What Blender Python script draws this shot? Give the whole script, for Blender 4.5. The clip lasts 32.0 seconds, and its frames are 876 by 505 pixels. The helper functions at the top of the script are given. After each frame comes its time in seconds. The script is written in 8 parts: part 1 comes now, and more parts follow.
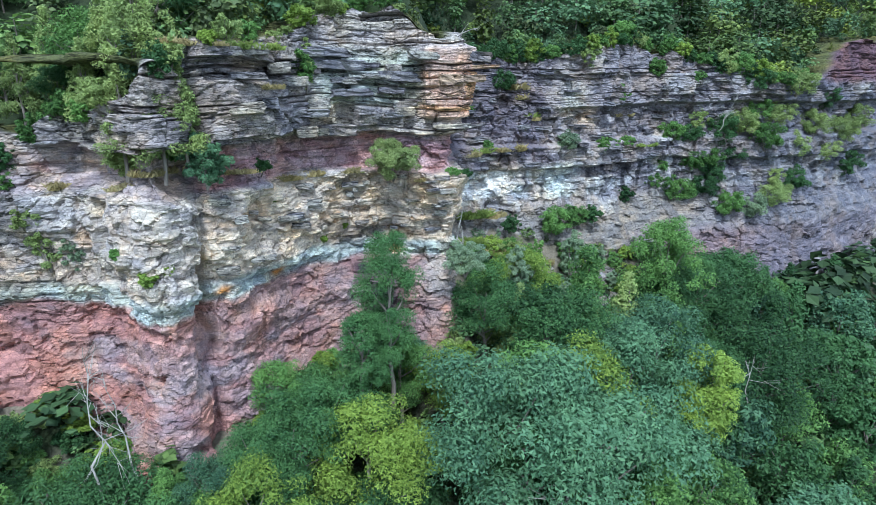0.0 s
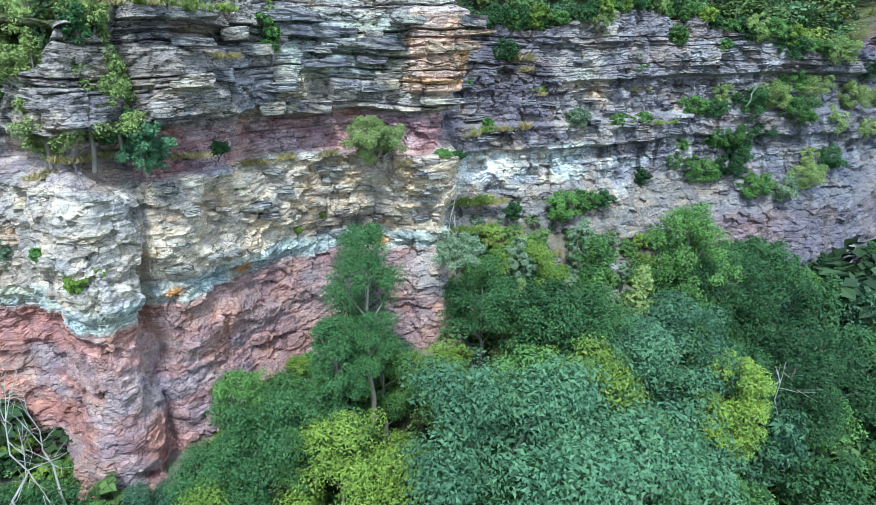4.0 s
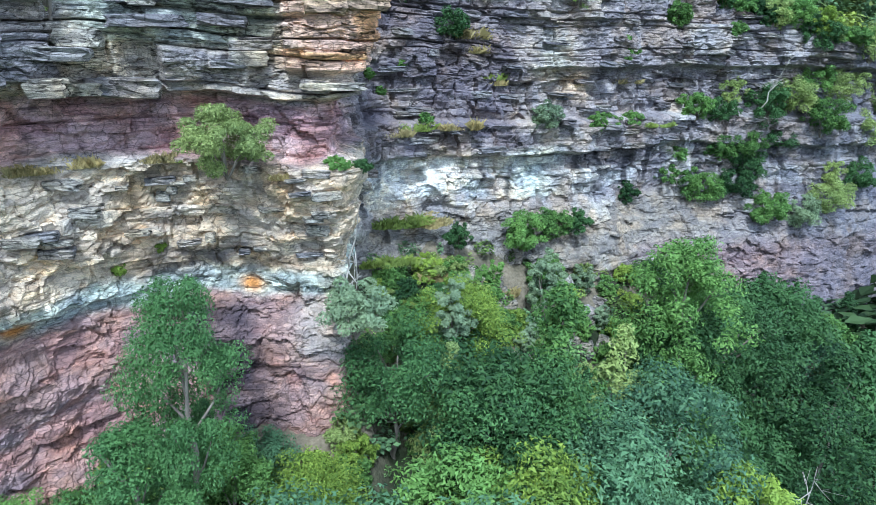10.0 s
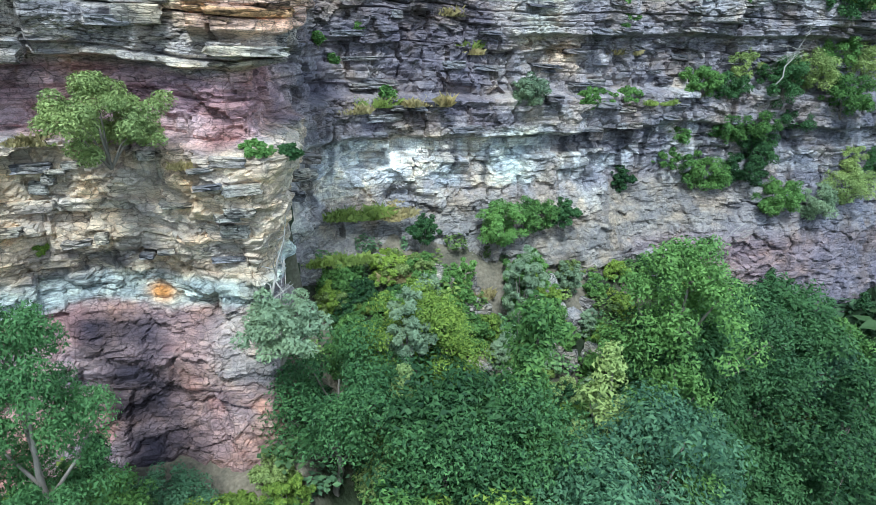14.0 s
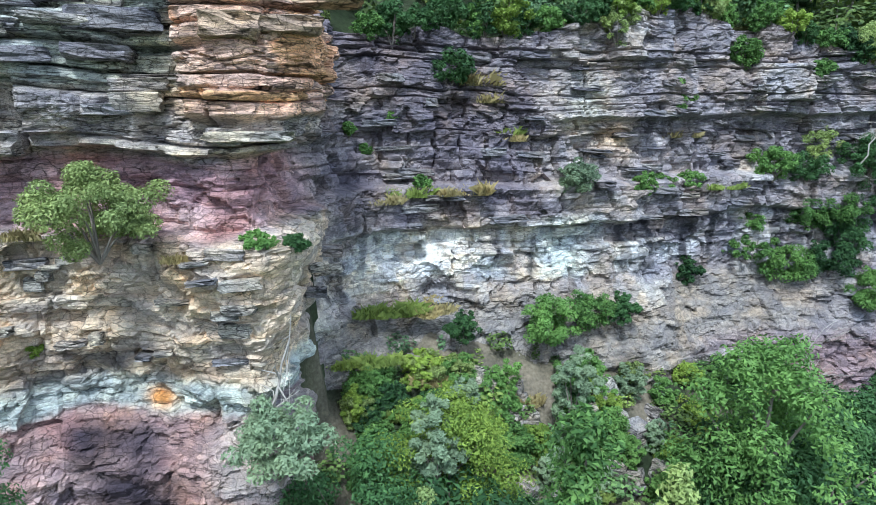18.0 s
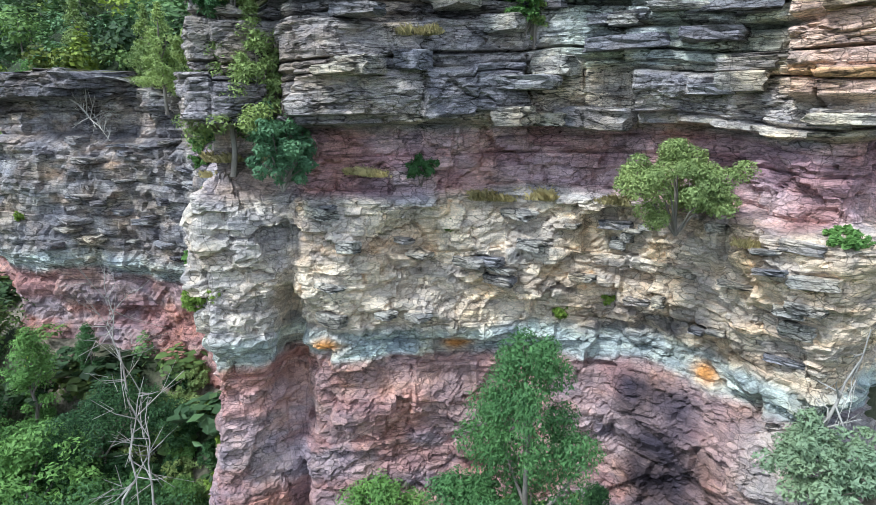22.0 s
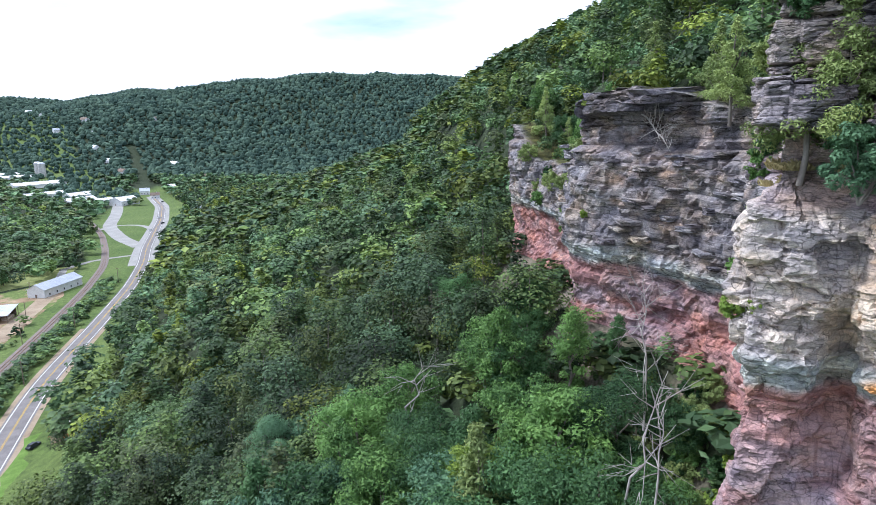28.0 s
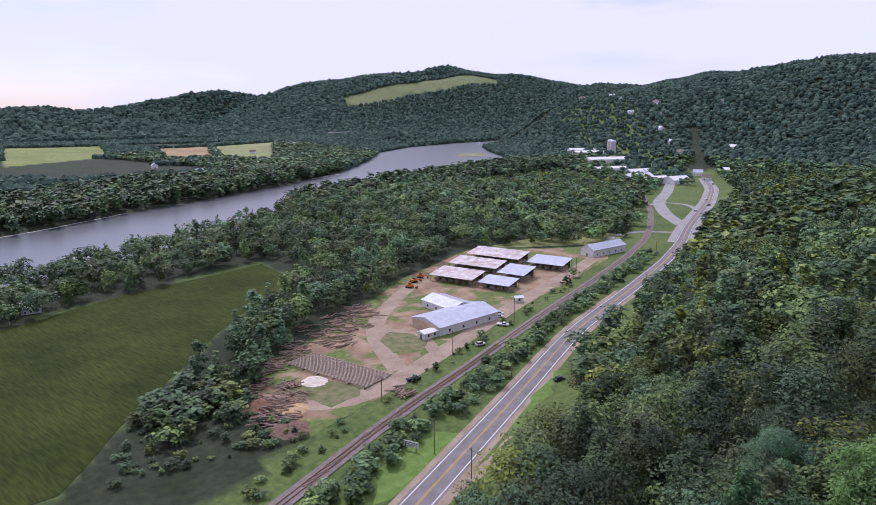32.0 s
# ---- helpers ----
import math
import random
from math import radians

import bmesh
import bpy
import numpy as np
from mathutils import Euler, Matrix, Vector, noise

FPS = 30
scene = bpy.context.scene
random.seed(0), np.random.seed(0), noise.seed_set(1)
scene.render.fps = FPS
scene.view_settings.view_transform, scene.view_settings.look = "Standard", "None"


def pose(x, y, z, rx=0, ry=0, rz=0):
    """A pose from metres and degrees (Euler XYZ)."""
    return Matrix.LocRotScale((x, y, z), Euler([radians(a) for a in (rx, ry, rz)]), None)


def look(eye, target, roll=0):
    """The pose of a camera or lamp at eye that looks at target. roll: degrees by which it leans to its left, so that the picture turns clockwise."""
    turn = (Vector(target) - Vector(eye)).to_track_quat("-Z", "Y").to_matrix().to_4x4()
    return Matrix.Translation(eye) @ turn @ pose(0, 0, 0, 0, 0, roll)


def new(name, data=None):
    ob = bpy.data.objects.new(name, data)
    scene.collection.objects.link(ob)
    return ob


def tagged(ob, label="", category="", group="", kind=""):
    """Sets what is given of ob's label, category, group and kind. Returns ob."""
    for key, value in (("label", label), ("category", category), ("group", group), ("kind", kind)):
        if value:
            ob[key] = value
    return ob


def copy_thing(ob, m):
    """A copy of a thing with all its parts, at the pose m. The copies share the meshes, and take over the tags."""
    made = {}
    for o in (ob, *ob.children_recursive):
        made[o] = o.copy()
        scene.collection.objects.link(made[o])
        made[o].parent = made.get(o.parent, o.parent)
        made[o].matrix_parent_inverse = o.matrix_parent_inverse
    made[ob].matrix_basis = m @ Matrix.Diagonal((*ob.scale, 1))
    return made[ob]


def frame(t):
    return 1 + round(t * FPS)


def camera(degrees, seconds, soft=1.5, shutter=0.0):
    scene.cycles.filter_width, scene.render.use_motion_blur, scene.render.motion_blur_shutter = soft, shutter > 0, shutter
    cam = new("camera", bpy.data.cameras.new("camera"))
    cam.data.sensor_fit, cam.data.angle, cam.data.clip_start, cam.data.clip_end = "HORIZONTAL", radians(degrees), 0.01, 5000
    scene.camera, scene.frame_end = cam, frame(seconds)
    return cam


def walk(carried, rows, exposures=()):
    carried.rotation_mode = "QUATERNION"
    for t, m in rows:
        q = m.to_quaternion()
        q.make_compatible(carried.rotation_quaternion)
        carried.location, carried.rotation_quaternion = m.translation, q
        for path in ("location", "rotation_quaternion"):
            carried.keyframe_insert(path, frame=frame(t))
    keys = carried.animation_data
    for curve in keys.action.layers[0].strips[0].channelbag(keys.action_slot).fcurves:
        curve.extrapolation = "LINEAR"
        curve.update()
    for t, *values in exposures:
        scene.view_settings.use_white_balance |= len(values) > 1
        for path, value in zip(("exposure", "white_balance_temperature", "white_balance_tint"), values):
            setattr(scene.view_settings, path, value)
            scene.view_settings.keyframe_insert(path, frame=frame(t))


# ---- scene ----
cam = camera(70.0, 32.0, 0.9, 0.0)
PATH = [
    (0, (-27.14, -31.38, 100.28), (-20.583, -13.231, 95.037), -0.20),
    (0.5, (-27.14, -31.45, 100.49), (-20.707, -13.550, 94.314), -0.78),
    (1, (-27.33, -30.75, 101.21), (-21.342, -13.777, 92.494), -0.72),
    (1.5, (-27.16, -29.71, 101.50), (-21.449, -13.411, 91.425), -0.98),
    (2, (-26.34, -29.04, 100.71), (-19.945, -11.728, 93.012), -1.24),
    (2.5, (-25.26, -28.00, 99.94), (-18.802, -9.946, 94.251), -1.85),
    (4.5, (-21.26, -23.90, 99.48), (-15.274, -5.812, 93.398), -0.53),
    (5, (-20.25, -22.70, 99.42), (-14.297, -4.670, 93.143), -0.96),
    (5.5, (-19.31, -21.24, 99.19), (-13.092, -3.270, 92.995), -0.42),
    (6, (-18.30, -19.85, 98.94), (-12.140, -1.818, 92.875), -0.59),
    (6.5, (-17.31, -18.45, 98.74), (-11.110, -0.434, 92.659), -1.15),
    (7, (-16.32, -17.01, 98.65), (-10.127, 1.029, 92.618), -0.60),
    (7.5, (-15.35, -15.70, 98.50), (-9.138, 2.355, 92.551), -0.71),
    (8, (-14.43, -14.22, 98.40), (-8.253, 3.867, 92.518), -0.70),
    (8.5, (-13.41, -12.89, 98.37), (-7.203, 5.172, 92.442), -0.76),
    (9, (-12.41, -11.55, 98.20), (-6.108, 6.462, 92.223), 0.61),
    (9.5, (-11.37, -10.28, 98.14), (-5.132, 7.714, 92.049), 0.80),
    (10, (-10.39, -9.13, 98.06), (-3.973, 8.805, 91.955), 1.29),
    (10.5, (-9.43, -7.78, 97.95), (-2.772, 10.098, 91.941), 0.98),
    (11, (-8.31, -6.69, 97.85), (-1.801, 11.226, 91.797), 1.39),
    (11.5, (-7.46, -5.18, 97.89), (-1.092, 12.689, 91.553), 1.59),
    (12, (-6.83, -3.46, 97.29), (-0.041, 14.932, 93.323), 1.04),
    (12.5, (-5.49, -3.61, 96.64), (1.219, 15.230, 96.457), 0.68),
    (13, (-5.31, -3.13, 97.08), (1.378, 15.500, 94.233), 2.22),
    (13.5, (-5.36, -2.96, 97.62), (0.977, 14.246, 89.628), 4.44),
    (14, (-5.19, -2.67, 97.56), (1.227, 14.964, 90.644), 2.08),
    (14.5, (-4.77, -2.39, 97.47), (1.841, 15.467, 91.349), 2.35),
    (16.5, (-2.68, -0.74, 97.21), (3.657, 17.157, 90.928), 1.03),
    (17, (-2.37, 0.01, 96.73), (3.951, 18.520, 92.570), 0.27),
    (17.5, (-1.91, 0.26, 96.49), (4.261, 19.032, 93.400), -0.30),
    (18, (-1.58, 0.41, 96.44), (2.835, 19.501, 92.429), -0.18),
    (18.5, (-1.07, 0.52, 96.79), (-1.090, 19.989, 92.202), 0.72),
    (19, (-1.03, 0.46, 96.80), (-1.218, 19.925, 92.233), -0.61),
    (19.5, (-1.06, 0.42, 96.83), (-1.239, 19.821, 91.968), -0.57),
    (20, (-1.02, 0.41, 96.89), (-3.519, 19.623, 91.928), -0.09),
    (20.5, (-1.13, 0.48, 96.97), (-5.402, 19.421, 92.176), -0.12),
    (21, (-1.34, 0.47, 97.23), (-8.462, 18.517, 92.385), -0.03),
    (21.5, (-1.48, 0.32, 96.97), (-11.138, 17.202, 92.314), -0.09),
    (22, (-1.69, 0.30, 96.75), (-13.338, 15.833, 91.974), -0.18),
    (22.5, (-1.75, 0.32, 96.64), (-14.088, 15.299, 91.805), -0.13),
    (23, (-1.93, 0.02, 96.79), (-16.030, 13.481, 92.325), -1.08),
    (23.5, (-2.09, -0.34, 96.64), (-18.004, 10.948, 92.251), -1.52),
    (24, (-2.11, -0.66, 96.60), (-19.562, 8.138, 92.358), -0.36),
    (24.5, (-1.88, -0.80, 96.49), (-20.692, 4.602, 92.377), 0.22),
    (25, (-1.76, -1.05, 96.24), (-21.240, 0.984, 92.192), 0.41),
    (25.5, (-1.72, -1.34, 96.03), (-21.353, -1.586, 92.223), 1.40),
    (27.5, (-1.54, -1.35, 95.99), (-21.048, 0.429, 91.956), 0.48),
    (28, (-1.51, -1.36, 95.90), (-20.975, 1.018, 91.968), -0.92),
    (28.5, (-1.48, -1.35, 96.08), (-20.874, 1.346, 92.004), -1.44),
    (29, (-1.51, -1.43, 96.20), (-20.987, 0.375, 92.032), -0.73),
    (29.5, (-1.76, -1.51, 96.10), (-21.309, -2.692, 92.045), -0.62),
    (30, (-2.71, -1.58, 95.54), (-21.511, -7.163, 91.623), 0.36),
    (30.5, (-3.98, -1.18, 94.95), (-21.641, -9.648, 90.902), 0.55),
    (31, (-5.08, -1.00, 94.30), (-21.769, -11.309, 90.403), 0.20),
    (31.5, (-6.04, -1.10, 93.75), (-21.788, -12.820, 89.926), 0.18),
    (32, (-6.89, -1.32, 93.29), (-21.716, -14.053, 89.041), -0.26),
]
EXPOSURES = [(0.0, 0.22, 5150, 3), (1.0, 0.16, 5150, 0), (2.0, 0.3, 5150, -3), (5.0, 0.40, 5150, -2), (10.0, 0.44, 5200, 1), (13.0, 0.38, 5200, 5), (14.0, 0.28, 5300, -2), (17.0, 0.34, 5450, 2), (19.0, 0.32, 5400, 4), (22.0, 0.34, 5550, 4), (24.0, 0.38, 5250, 10), (25.0, 0.32, 4900, 3), (28.0, 0.22, 5600, 15), (29.0, 0.2, 5650, 18), (30.0, 0.1, 5300, 26), (32.0, -0.5, 5700, 35)]
walk(cam, [(t, look(eye, target, roll)) for t, eye, target, roll in PATH], EXPOSURES)

# ---- sky and sun: a bright broken overcast ----
SUN_EL, SUN_AZ = radians(52), radians(200)
world = bpy.data.worlds.new("overcast_sky")
scene.world = world
world.use_nodes = True
wn, wl = world.node_tree.nodes, world.node_tree.links
wn.clear()
w_out = wn.new("ShaderNodeOutputWorld")
w_bg = wn.new("ShaderNodeBackground")
w_sky = wn.new("ShaderNodeTexSky")
w_sky.sky_type = "NISHITA"
w_sky.sun_disc = False
w_sky.sun_elevation, w_sky.sun_rotation = SUN_EL, SUN_AZ
w_scale = wn.new("ShaderNodeMix")
w_scale.data_type, w_scale.blend_type = "RGBA", "MULTIPLY"
w_scale.inputs[0].default_value = 1.0
w_scale.inputs[7].default_value = (0.16, 0.16, 0.16, 1)
w_tc = wn.new("ShaderNodeTexCoord")
w_map = wn.new("ShaderNodeMapping")
w_map.inputs["Scale"].default_value = (1.0, 1.0, 4.5)
w_noise = wn.new("ShaderNodeTexNoise")
w_noise.inputs["Scale"].default_value = 2.3
w_noise.inputs["Detail"].default_value = 6
w_noise.inputs["Roughness"].default_value = 0.5
w_ramp = wn.new("ShaderNodeValToRGB")
w_ramp.color_ramp.elements[0].position, w_ramp.color_ramp.elements[1].position = 0.30, 0.50
w_mix = wn.new("ShaderNodeMix")
w_mix.data_type = "RGBA"
w_mix.inputs[7].default_value = (1.16, 1.22, 1.30, 1)
wl.new(w_tc.outputs["Generated"], w_map.inputs["Vector"])
wl.new(w_map.outputs["Vector"], w_noise.inputs["Vector"])
wl.new(w_noise.outputs["Fac"], w_ramp.inputs["Fac"])
wl.new(w_ramp.outputs["Color"], w_mix.inputs[0])
wl.new(w_sky.outputs["Color"], w_scale.inputs[6])
wl.new(w_scale.outputs[2], w_mix.inputs[6])
wl.new(w_mix.outputs[2], w_bg.inputs["Color"])
wl.new(w_bg.outputs["Background"], w_out.inputs["Surface"])
w_bg.inputs["Strength"].default_value = 1.0

sun = new("sun", bpy.data.lights.new("sun", "SUN"))
sun.data.energy, sun.data.angle, sun.data.color = 3.3, radians(10), (1.0, 0.955, 0.88)
sun_dir = Vector((math.sin(SUN_AZ) * math.cos(SUN_EL), math.cos(SUN_AZ) * math.cos(SUN_EL), math.sin(SUN_EL)))
sun.matrix_world = look(sun_dir * 300, (0, 0, 0))

# ---- materials ----
def nodes_of(name):
    m = bpy.data.materials.new(name)
    m.use_nodes = True
    nt = m.node_tree
    bs = nt.nodes["Principled BSDF"]
    bs.inputs["Specular IOR Level"].default_value = 0.25
    return m, nt, bs


def tex_noise(nt, scale, detail=5, vec=None, rough=0.55):
    n = nt.nodes.new("ShaderNodeTexNoise")
    n.inputs["Scale"].default_value, n.inputs["Detail"].default_value, n.inputs["Roughness"].default_value = scale, detail, rough
    if vec is not None:
        nt.links.new(vec, n.inputs["Vector"])
    return n.outputs["Fac"]


def world_coords(nt, scale=(1, 1, 1)):
    g = nt.nodes.new("ShaderNodeNewGeometry")
    mp = nt.nodes.new("ShaderNodeMapping")
    mp.inputs["Scale"].default_value = scale
    nt.links.new(g.outputs["Position"], mp.inputs["Vector"])
    return mp.outputs["Vector"]


def ramp(nt, fac, stops):
    r = nt.nodes.new("ShaderNodeValToRGB")
    el = r.color_ramp.elements
    while len(el) < len(stops):
        el.new(0.5)
    for e, (p, c) in zip(el, stops):
        e.position, e.color = p, (*c, 1)
    nt.links.new(fac, r.inputs["Fac"])
    return r.outputs["Color"]


def blend(nt, a, b, fac, mode="MIX"):
    m = nt.nodes.new("ShaderNodeMix")
    m.data_type, m.blend_type = "RGBA", mode
    for sock, v in ((m.inputs[0], fac), (m.inputs[6], a), (m.inputs[7], b)):
        if isinstance(v, (int, float)):
            sock.default_value = v
        elif isinstance(v, tuple):
            sock.default_value = (*v, 1)
        else:
            nt.links.new(v, sock)
    return m.outputs[2]


def bump(nt, bs, height, strength, dist):
    b = nt.nodes.new("ShaderNodeBump")
    b.inputs["Strength"].default_value, b.inputs["Distance"].default_value = strength, dist
    nt.links.new(height, b.inputs["Height"])
    nt.links.new(b.outputs["Normal"], bs.inputs["Normal"])


def simple(name, c1, c2, scale=3.0, rough=0.8, metal=0.0, bump_s=0.2, bump_d=0.02, stretch=(1, 1, 1)):
    """A two-tone surface with broad stains and fine grain."""
    m, nt, bs = nodes_of(name)
    v = world_coords(nt, stretch)
    big, fine = tex_noise(nt, scale, 4, v), tex_noise(nt, scale * 9, 3, v)
    col = ramp(nt, big, [(0.3, c1), (0.7, c2)])
    col = blend(nt, col, ramp(nt, fine, [(0.3, (0.78, 0.78, 0.78)), (0.7, (1.12, 1.12, 1.12))]), 0.8, "MULTIPLY")
    nt.links.new(col, bs.inputs["Base Color"])
    bs.inputs["Roughness"].default_value, bs.inputs["Metallic"].default_value = rough, metal
    if bump_s:
        bump(nt, bs, fine, bump_s, bump_d)
    return m


def rock_material():
    m, nt, bs = nodes_of("bedded_rock")
    at = nt.nodes.new("ShaderNodeAttribute")
    at.attribute_name = "rock"
    v = world_coords(nt)
    thin = world_coords(nt, (0.35, 0.35, 5.0))
    def partings(stretch, scale, detail, half, dark):
        """Thin dark lines along the level lines of a stretched noise."""
        f = tex_noise(nt, scale, detail, world_coords(nt, stretch), 0.6)
        return ramp(nt, f, [(0.5 - half, (1, 1, 1)), (0.5 - half * 0.3, (dark, dark, dark)), (0.5 + half * 0.3, (dark, dark, dark)), (0.5 + half, (1, 1, 1))])
    fine_beds = partings((0.11, 0.11, 1.0), 3.6, 2.5, 0.026, 0.55)
    broad_beds = partings((0.16, 0.16, 1.0), 1.1, 3.5, 0.016, 0.22)
    hair_beds = partings((0.16, 0.16, 1.0), 8.5, 3.0, 0.030, 0.42)
    joints = partings((1.0, 1.0, 0.25), 0.35, 2.0, 0.006, 0.3)
    warp = nt.nodes.new("ShaderNodeVectorMath")
    warp.operation = "MULTIPLY_ADD"
    wn_ = nt.nodes.new("ShaderNodeTexNoise")
    wn_.inputs["Scale"].default_value = 1.3
    wn_.inputs["Detail"].default_value = 4
    nt.links.new(v, wn_.inputs["Vector"])
    nt.links.new(wn_.outputs["Color"], warp.inputs[0])
    warp.inputs[1].default_value = (0.35, 0.35, 0.45)
    nt.links.new(world_coords(nt, (0.55, 0.55, 1.15)), warp.inputs[2])
    vor = nt.nodes.new("ShaderNodeTexVoronoi")
    vor.feature = "DISTANCE_TO_EDGE"
    vor.inputs["Scale"].default_value = 1.0
    nt.links.new(warp.outputs[0], vor.inputs["Vector"])
    breaks = ramp(nt, vor.outputs["Distance"], [(0.0, (0.25, 0.25, 0.25)), (0.022, (1, 1, 1))])
    small = nt.nodes.new("ShaderNodeVectorMath")
    small.operation = "MULTIPLY"
    small.inputs[1].default_value = (2.6, 2.6, 3.4)
    nt.links.new(warp.outputs[0], small.inputs[0])
    vor2 = nt.nodes.new("ShaderNodeTexVoronoi")
    vor2.feature = "DISTANCE_TO_EDGE"
    vor2.inputs["Scale"].default_value = 1.0
    nt.links.new(small.outputs[0], vor2.inputs["Vector"])
    chips = ramp(nt, vor2.outputs["Distance"], [(0.0, (0.3, 0.3, 0.3)), (0.05, (1, 1, 1))])
    cell2 = nt.nodes.new("ShaderNodeTexVoronoi")
    cell2.inputs["Scale"].default_value = 1.0
    nt.links.new(small.outputs[0], cell2.inputs["Vector"])
    sep2 = nt.nodes.new("ShaderNodeSeparateColor")
    nt.links.new(cell2.outputs["Color"], sep2.inputs[0])
    tone2 = ramp(nt, sep2.outputs[0], [(0.0, (0.80, 0.80, 0.82)), (0.7, (1.06, 1.05, 1.03)), (1.0, (1.18, 1.16, 1.13))])
    cell = nt.nodes.new("ShaderNodeTexVoronoi")
    cell.inputs["Scale"].default_value = 1.0
    nt.links.new(warp.outputs[0], cell.inputs["Vector"])
    sepc = nt.nodes.new("ShaderNodeSeparateColor")
    nt.links.new(cell.outputs["Color"], sepc.inputs[0])
    tone = ramp(nt, sepc.outputs[0], [(0.0, (0.78, 0.78, 0.81)), (1.0, (1.22, 1.19, 1.12))])
    lam = tex_noise(nt, 1.6, 5, thin, 0.65)
    mott = tex_noise(nt, 0.9, 6, v, 0.65)
    fine = tex_noise(nt, 7.0, 5, v, 0.7)
    keep = nt.nodes.new("ShaderNodeMath")
    keep.operation = "MULTIPLY_ADD"
    keep.inputs[1].default_value, keep.inputs[2].default_value = 0.65, 0.2
    nt.links.new(at.outputs["Alpha"], keep.inputs[0])
    col = blend(nt, at.outputs["Color"], ramp(nt, lam, [(0.28, (0.74, 0.72, 0.74)), (0.5, (1.03, 1.03, 1.03)), (0.72, (1.22, 1.2, 1.16))]), keep.outputs[0], "MULTIPLY")
    col = blend(nt, col, ramp(nt, mott, [(0.3, (0.68, 0.68, 0.71)), (0.52, (1, 1, 1)), (0.75, (1.22, 1.2, 1.14))]), 0.9, "MULTIPLY")
    col = blend(nt, col, ramp(nt, fine, [(0.3, (0.7, 0.7, 0.7)), (0.7, (1.2, 1.2, 1.2))]), 0.8, "MULTIPLY")
    bedded = at.outputs["Alpha"]
    col = blend(nt, col, tone, 1.0, "MULTIPLY")
    col = blend(nt, col, fine_beds, bedded, "MULTIPLY")
    col = blend(nt, col, broad_beds, bedded, "MULTIPLY")
    patchy = ramp(nt, tex_noise(nt, 0.45, 3, v), [(0.42, (0, 0, 0)), (0.58, (1, 1, 1))])
    col = blend(nt, col, blend(nt, (1, 1, 1), hair_beds, 0.85), bedded, "MULTIPLY")
    col = blend(nt, col, tone2, 0.85, "MULTIPLY")
    col = blend(nt, col, blend(nt, (1, 1, 1), chips, patchy), 0.95, "MULTIPLY")
    col = blend(nt, col, ramp(nt, tex_noise(nt, 22.0, 4, v, 0.7), [(0.3, (0.62, 0.62, 0.64)), (0.5, (1.02, 1.02, 1.02)), (0.72, (1.28, 1.27, 1.24))]), 0.9, "MULTIPLY")
    col = blend(nt, col, joints, 0.5, "MULTIPLY")
    col = blend(nt, col, breaks, 0.28, "MULTIPLY")
    hue = tex_noise(nt, 0.28, 4, v, 0.6)
    col = blend(nt, col, ramp(nt, hue, [(0.36, (0.93, 0.97, 1.06)), (0.5, (1, 1, 1)), (0.62, (1.12, 1.0, 0.84))]), 0.8, "MULTIPLY")
    nt.links.new(col, bs.inputs["Base Color"])
    bs.inputs["Roughness"].default_value = 0.9
    cracks = blend(nt, blend(nt, blend(nt, fine_beds, broad_beds, 0.5), breaks, 0.4), joints, 0.3)
    h = blend(nt, blend(nt, blend(nt, lam, fine, 0.4), cracks, 0.5), blend(nt, tone2, chips, 0.5), 0.35)
    bump(nt, bs, h, 1.0, 0.22)
    return m


def leaf_material(name, dark, light, grey=0.0):
    m, nt, bs = nodes_of(name)
    g = nt.nodes.new("ShaderNodeNewGeometry")
    oi = nt.nodes.new("ShaderNodeObjectInfo")
    add = nt.nodes.new("ShaderNodeMath")
    add.operation = "MULTIPLY_ADD"
    add.inputs[1].default_value = 0.62
    nt.links.new(g.outputs["Random Per Island"], add.inputs[0])
    half = nt.nodes.new("ShaderNodeMath")
    half.operation = "MULTIPLY"
    half.inputs[1].default_value = 0.5
    nt.links.new(oi.outputs["Random"], half.inputs[0])
    nt.links.new(half.outputs[0], add.inputs[2])
    col = ramp(nt, add.outputs[0], [(0.1, dark), (0.6, light), (0.95, tuple(min(1, c * 1.25) for c in light))])
    v = world_coords(nt)
    col = blend(nt, col, ramp(nt, tex_noise(nt, 0.35, 3, v), [(0.3, (0.75, 0.8, 0.8)), (0.7, (1.25, 1.18, 1.0))]), 0.8, "MULTIPLY")
    nt.links.new(col, bs.inputs["Base Color"])
    bs.inputs["Roughness"].default_value = 0.6
    bs.inputs["Specular IOR Level"].default_value = 0.22
    tr = nt.nodes.new("ShaderNodeBsdfTranslucent")
    nt.links.new(col, tr.inputs["Color"])
    mx = nt.nodes.new("ShaderNodeMixShader")
    mx.inputs[0].default_value = 0.22
    out = nt.nodes["Material Output"]
    nt.links.new(bs.outputs[0], mx.inputs[1])
    nt.links.new(tr.outputs[0], mx.inputs[2])
    nt.links.new(mx.outputs[0], out.inputs["Surface"])
    return m


